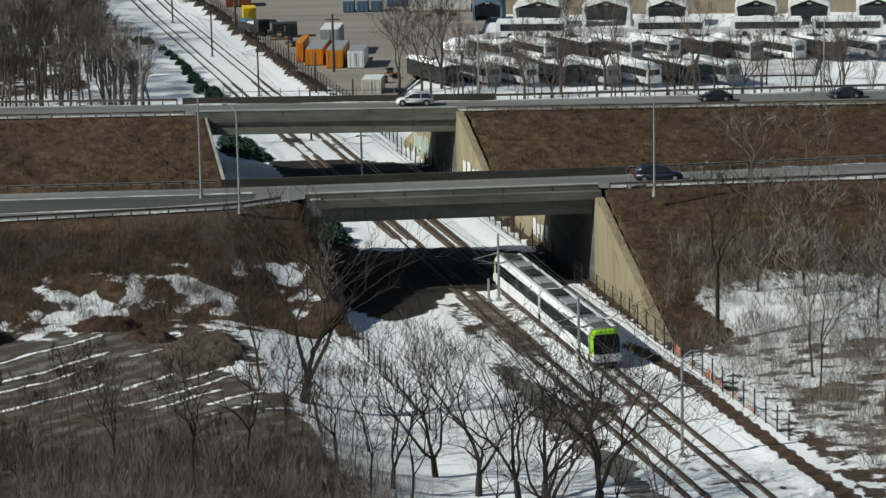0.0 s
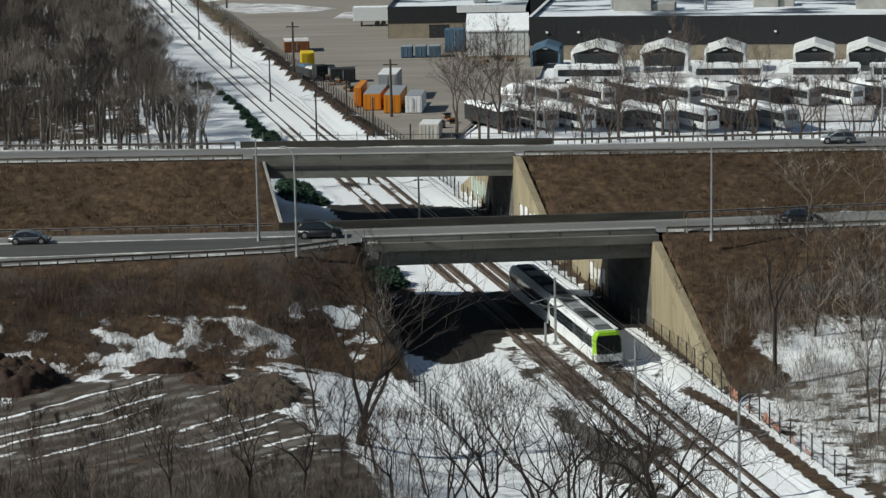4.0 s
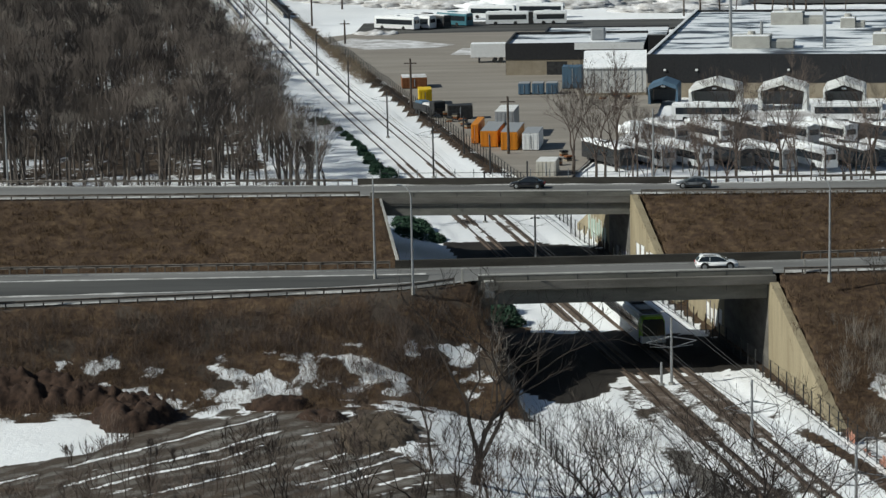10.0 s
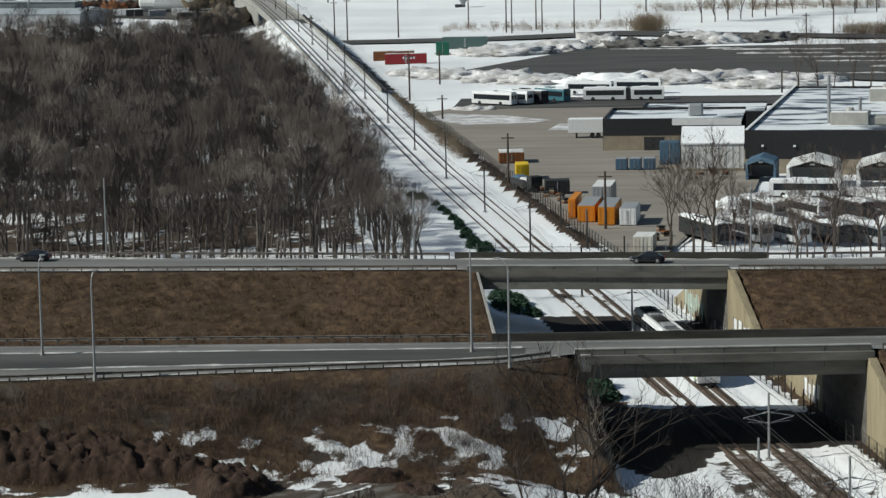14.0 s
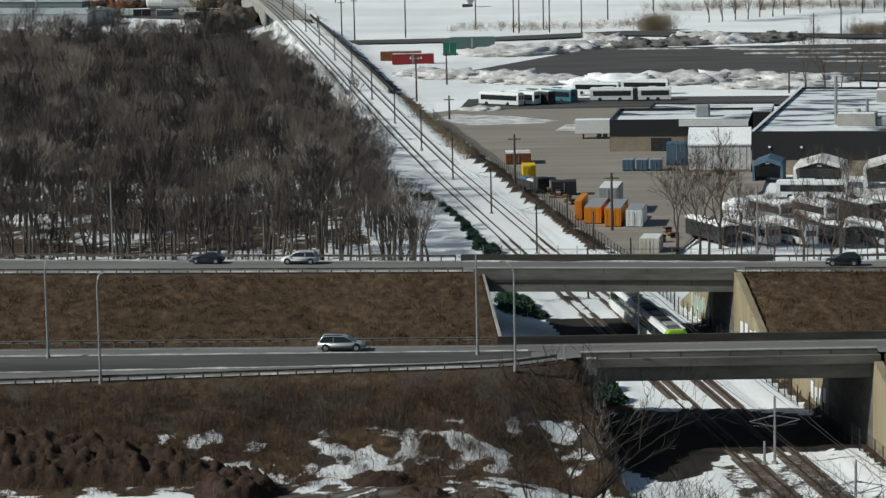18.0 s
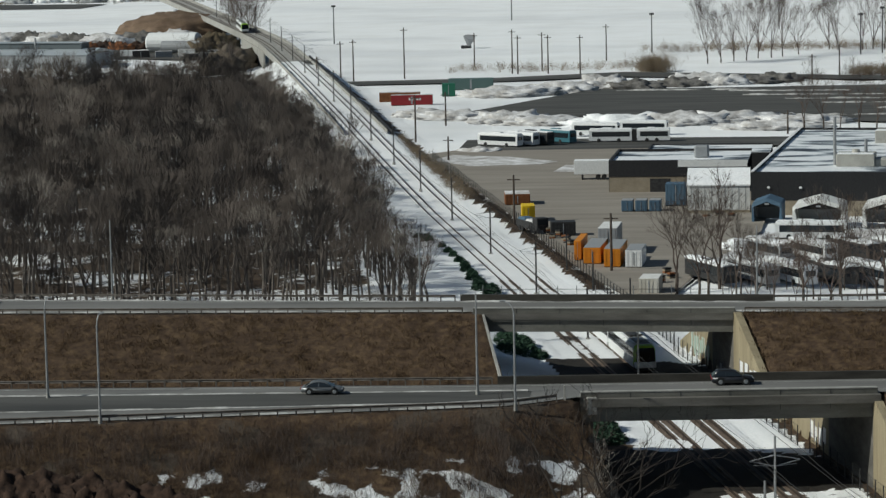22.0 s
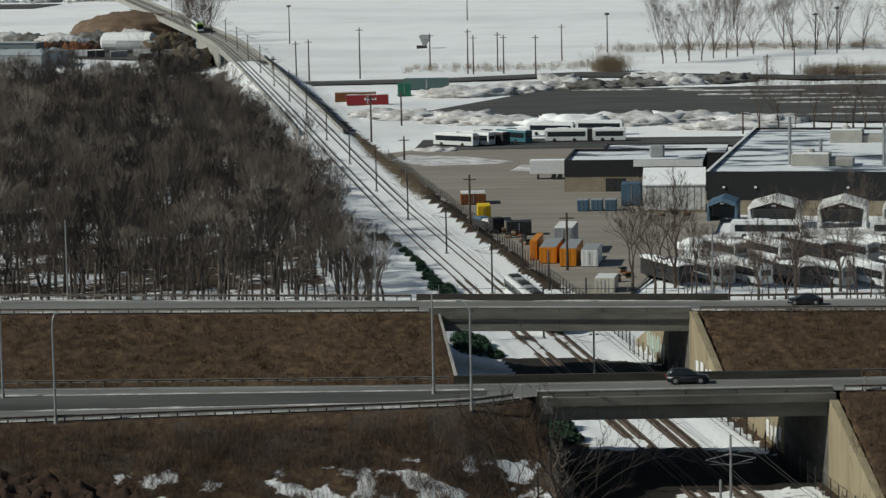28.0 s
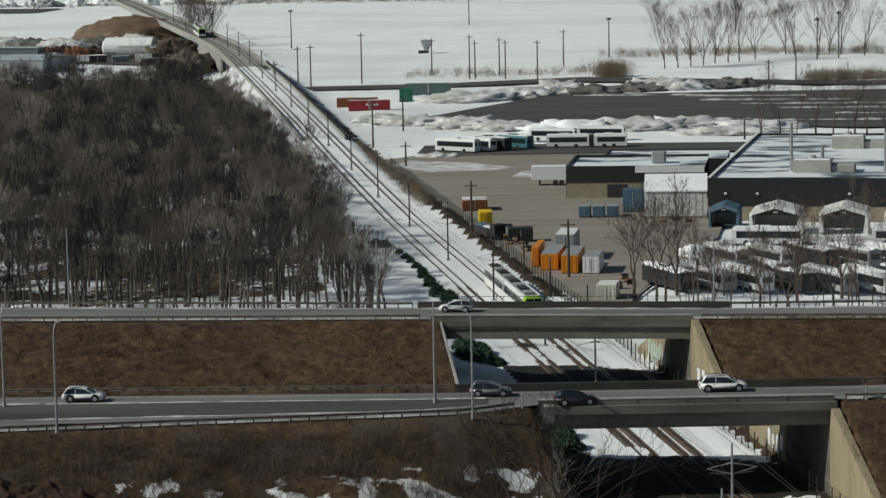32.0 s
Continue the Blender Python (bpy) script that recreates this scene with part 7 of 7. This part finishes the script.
# each vehicle: shape, paint, label, lane, then (seconds, x) that it passes
CARS = (
    ("big", "navy", "dark blue sport utility vehicle on the near carriageway", "lower", ((0, 23.5), (0.5, 39.4))),
    ("sedan", "black", "dark car on the near carriageway", "lower", ((2, -41.2), (2.5, -23.1), (3, -5.9), (3.5, 11.4))),
    ("van", "black", "dark minivan on the near carriageway", "lower", ((3.5, -37.5), (5.5, 32))),
    ("pickup", "white", "white crew-cab pickup truck on the near carriageway", "upper", ((5.5, -5.9), (6, 11.3), (6.5, 28.7))),
    ("sedan", "grey", "dark grey car on the near carriageway", "lower", ((5.5, 6.2), (6, 21.7))),
    ("big", "navy", "dark blue minivan on the near carriageway", "lower", ((6, -41.3), (6.5, -26), (7, -11), (7.5, 3.8), (8, 18.5), (8.5, 33.4))),
    ("suv", "white", "white compact crossover on the near carriageway", "upper", ((6.5, -43.5), (7, -26.5), (7.5, -9.9), (8, 7.5), (8.5, 23.9))),
    ("suv", "black", "black boxy sport utility vehicle on the near carriageway", "lower", ((7, -56.2), (7.5, -41.3), (8, -25.6), (8.5, -11), (9, 4), (9.5, 19.2))),
    ("suv", "white", "white compact crossover on the near carriageway", "lower", ((8, -48.9), (8.5, -34.2), (9, -19.1), (9.5, -4), (10, 10.9), (10.5, 25.4))),
    ("suv", "white", "white compact crossover on the near carriageway", "upper", ((14.5, -71.5), (16.5, -8.3), (17, 7.2))),
    ("big", "silver", "pale silver sport utility vehicle on the near carriageway", "upper", ((17, -75.8), (17.5, -57.9), (18, -40.8), (18.5, -23.3), (19, -6.4), (19.5, 10))),
    ("suv", "white", "white compact crossover on the near carriageway", "upper", ((18.5, -70.1), (19, -53.5), (19.5, -37.3), (20, -20.9), (20.5, -5.2), (21, 10.5))),
    ("suv", "black", "black sport utility vehicle on the near carriageway", "upper", ((20, -71.1), (20.5, -52.9), (21, -34.8), (21.5, -15.9), (22, 1.5))),
    ("sedan", "grey", "grey saloon car on the near carriageway", "lower", ((21.5, -60.4), (22, -42.6), (22.5, -24), (23, -6.8), (23.5, 10.3))),
    ("suv", "white", "white crossover on the near carriageway", "upper", ((23.5, -71.5), (24, -51.5), (24.5, -32.3))),
    ("suv", "black", "black sport utility vehicle on the near carriageway", "upper", ((26.5, -44.4), (27, -29.2), (27.5, -14.4), (28, 1.4), (28.5, 16.4))),
    ("sedan", "white", "white saloon car on the near carriageway", "upper", ((28.5, -69.3), (29, -53.7), (29.5, -37.4), (30, -21.7), (30.5, -5.2), (31, 10.5))),
    ("van", "black", "black minivan on the near carriageway", "lower", ((29, -65), (29.5, -47.5), (30, -30.6), (30.5, -12.9), (31, 3.7), (31.5, 20.3))),
    ("big", "white", "white sport utility vehicle with dark windows on the near carriageway", "upper", ((30, -60.7), (30.5, -43.7), (31, -27.8), (31.5, -11.7), (32, 5.1))),
    ("suv", "black", "black sport utility vehicle coming off the ramp beside the guard rail", "ramp", ((30.5, -56.1), (31, -41), (31.5, -26.1), (32, -10.6))),
    ("suv", "grey", "dark grey crossover on the near carriageway", "upper", ((30.5, -69.8), (31, -53.2), (31.5, -37), (32, -20))),
    ("suv", "white", "white compact crossover on the near carriageway", "upper", ((31.5, -80.8), (32, -64.3))),
    ("van", "white", "white estate car on the far carriageway", "far", ((0, -3.2), (0.5, -21.5), (1, -39.3), (1.5, -58.4))),
    ("sedan", "black", "black car on the far carriageway", "far", ((0, 35.7), (0.5, 20.3), (1, 4.3), (2.5, -45), (3, -61.6))),
    ("sedan", "navy", "dark car on the far carriageway", "far", ((0, 52.6), (0.5, 37), (1, 21.5), (1.5, 5.5), (2.5, -26.2), (3, -42.6), (3.5, -59.5))),
    ("suv", "silver", "silver sport utility vehicle on the far carriageway", "far", ((5.5, -13.2), (6, -28.6), (6.5, -44.1), (7, -59.3))),
    ("pickup", "black", "black pickup truck on the far carriageway", "far", ((5.5, 24.8), (6, 8.7), (6.5, -7.9), (7, -24.1), (7.5, -39.2), (8, -55.4), (8.5, -70.6))),
    ("sedan", "black", "black car on the far carriageway", "far", ((8.5, 32.8), (9, 18.2), (9.5, 3.7), (10, -11.3), (11, -41.5), (11.5, -56), (12, -71.2), (12.5, -86.4))),
    ("sedan", "grey", "dark grey car on the far carriageway", "far", ((9.5, 28), (10, 10.3), (11.5, -41.8), (12, -60.5))),
    ("sedan", "black", "black car on the far carriageway", "far", ((10.5, 20), (11, 4.7), (11.5, -11), (12, -27.1), (12.5, -43.3), (13, -59.2), (13.5, -75.7), (14, -91.2))),
    ("sedan", "black", "black car on the far carriageway", "far", ((13, 19.3), (13.5, 5.1), (14, -8.3), (14.5, -23.4), (16.5, -77.4), (17, -91))),
    ("sedan", "navy", "dark car on the far carriageway", "far", ((16.5, -23.2), (17, -38), (17.5, -53.1), (18, -68), (18.5, -82.9))),
    ("van", "white", "white minivan on the far carriageway", "far", ((16.5, -1.5), (17, -19.3), (17.5, -37.6), (18, -55.3), (18.5, -74.4), (19, -92.3))),
    ("suv", "black", "black boxy sport utility vehicle on the far carriageway", "far", ((18, 16.1), (18.5, 1.6), (19, -12.7), (19.5, -25.9), (20, -41.2), (20.5, -55.3), (21, -69.4), (21.5, -84.3))),
    ("sedan", "black", "black car on the far carriageway", "far", ((19, 12.3), (20.5, -41.9), (21, -60), (21.5, -78.6))),
    ("suv", "grey", "grey sport utility vehicle on the far carriageway", "far", ((23, 15.7), (23.5, 0.4), (24, -14.7), (24.5, -29.7), (26.5, -89.1))),
    ("sedan", "black", "black car on the far carriageway", "far", ((28, 17), (28.5, -0.6), (29, -18.6), (29.5, -37.4), (30, -55.3), (30.5, -74.1))),
    ("suv", "white", "white sport utility vehicle on the far carriageway", "far", ((30, 24.5), (30.5, 10.9), (31, -2), (31.5, -15.1), (32, -28.6))),
)

PAINTS = {"white": CAR_WHITE, "grey": CAR_GREY, "black": CAR_BLACK, "navy": CAR_NAVY, "silver": CAR_SILVER}
LANES = {
    "upper": ([(-400, 291.2), (-64, 293.6), (-20, 295.4), (5, 297.6), (46, 301.2), (120, 311), (400, 347)], Z1, 1),
    "lower": ([(-400, 289.6), (-64, 291.9), (-20, 293.2), (4, 294.6), (22, 295.8), (46, 298), (120, 308), (400, 344)], Z1, 1),
    "ramp": ([(-400, 263), (-74, 279.6), (-30, 284.6), (-10, 290.2), (5, 293.4), (46, 297.5), (120, 308), (400, 344)], Z1, 1),
    "far": ([(-400, 368), (-92, 363.9), (-29, 359.6), (9, 357.0), (36, 356.0), (120, 357.0), (400, 356)], Z2, -1),
}
FLEET = []
for shape, colour, label, lane, times in CARS:
    FLEET.append((vehicle(("white" if colour == "white" else "dark") + "_" + ("pickup" if shape == "pickup" else "car"), label, *KINDS[shape], PAINTS[colour]), lane, times))


def lane_pose(lane, x):
    tab, z, way = LANES[lane]
    y = lerp_table(x, tab)
    dy = (lerp_table(x + 2, tab) - lerp_table(x - 2, tab)) / 4
    return Matrix.Translation((x, y, z + 0.015)) @ Matrix.Rotation(math.atan2(dy, 1) + (0 if way > 0 else math.pi), 4, "Z")


def lane_rows(lane, times, queue):
    """Steady driving through the given places; before and after, the vehicle waits far outside the view."""
    way = LANES[lane][2]
    ts = [t for t, _ in times]
    pace = (times[-1][1] - times[0][1]) / (ts[-1] - ts[0])
    first, last = (-115.0 - queue, 85.0 + queue) if way > 0 else (100.0 + queue, -135.0 - queue)
    t_in = ts[0] - (times[0][1] - first) / pace
    t_out = ts[-1] + (last - times[-1][1]) / pace
    rows = []
    if t_in > 0.0:
        rows += [(0.0, first)] + ([(t_in, first + 0.01 * way)] if t_in > 0.3 else [])
    elif ts[0] > 0.2:
        rows.append((0.0, times[0][1] - pace * ts[0]))
    rows += list(times)
    if t_out < 32.0:
        rows += ([(t_out, last)] if t_out < 31.7 else []) + [(32.0, last + 0.01 * way)]
    elif ts[-1] < 31.8:
        rows.append((32.0, times[-1][1] + pace * (32.0 - ts[-1])))
    return [(t, lane_pose(lane, x)) for t, x in rows]


def motions():
    walk(train_a, [(t, on_track(GAP, u)) for t, u in ((0.0, 245.0), (6.0, 274.2), (13.0, 309.8), (18.0, 335.6), (22.0, 355.2), (26.5, 378.6), (32.0, 406.8))])
    for i, (ob, lane, times) in enumerate(FLEET):
        walk(ob, lane_rows(lane, times, 8.0 * (i % 22)))


motions()
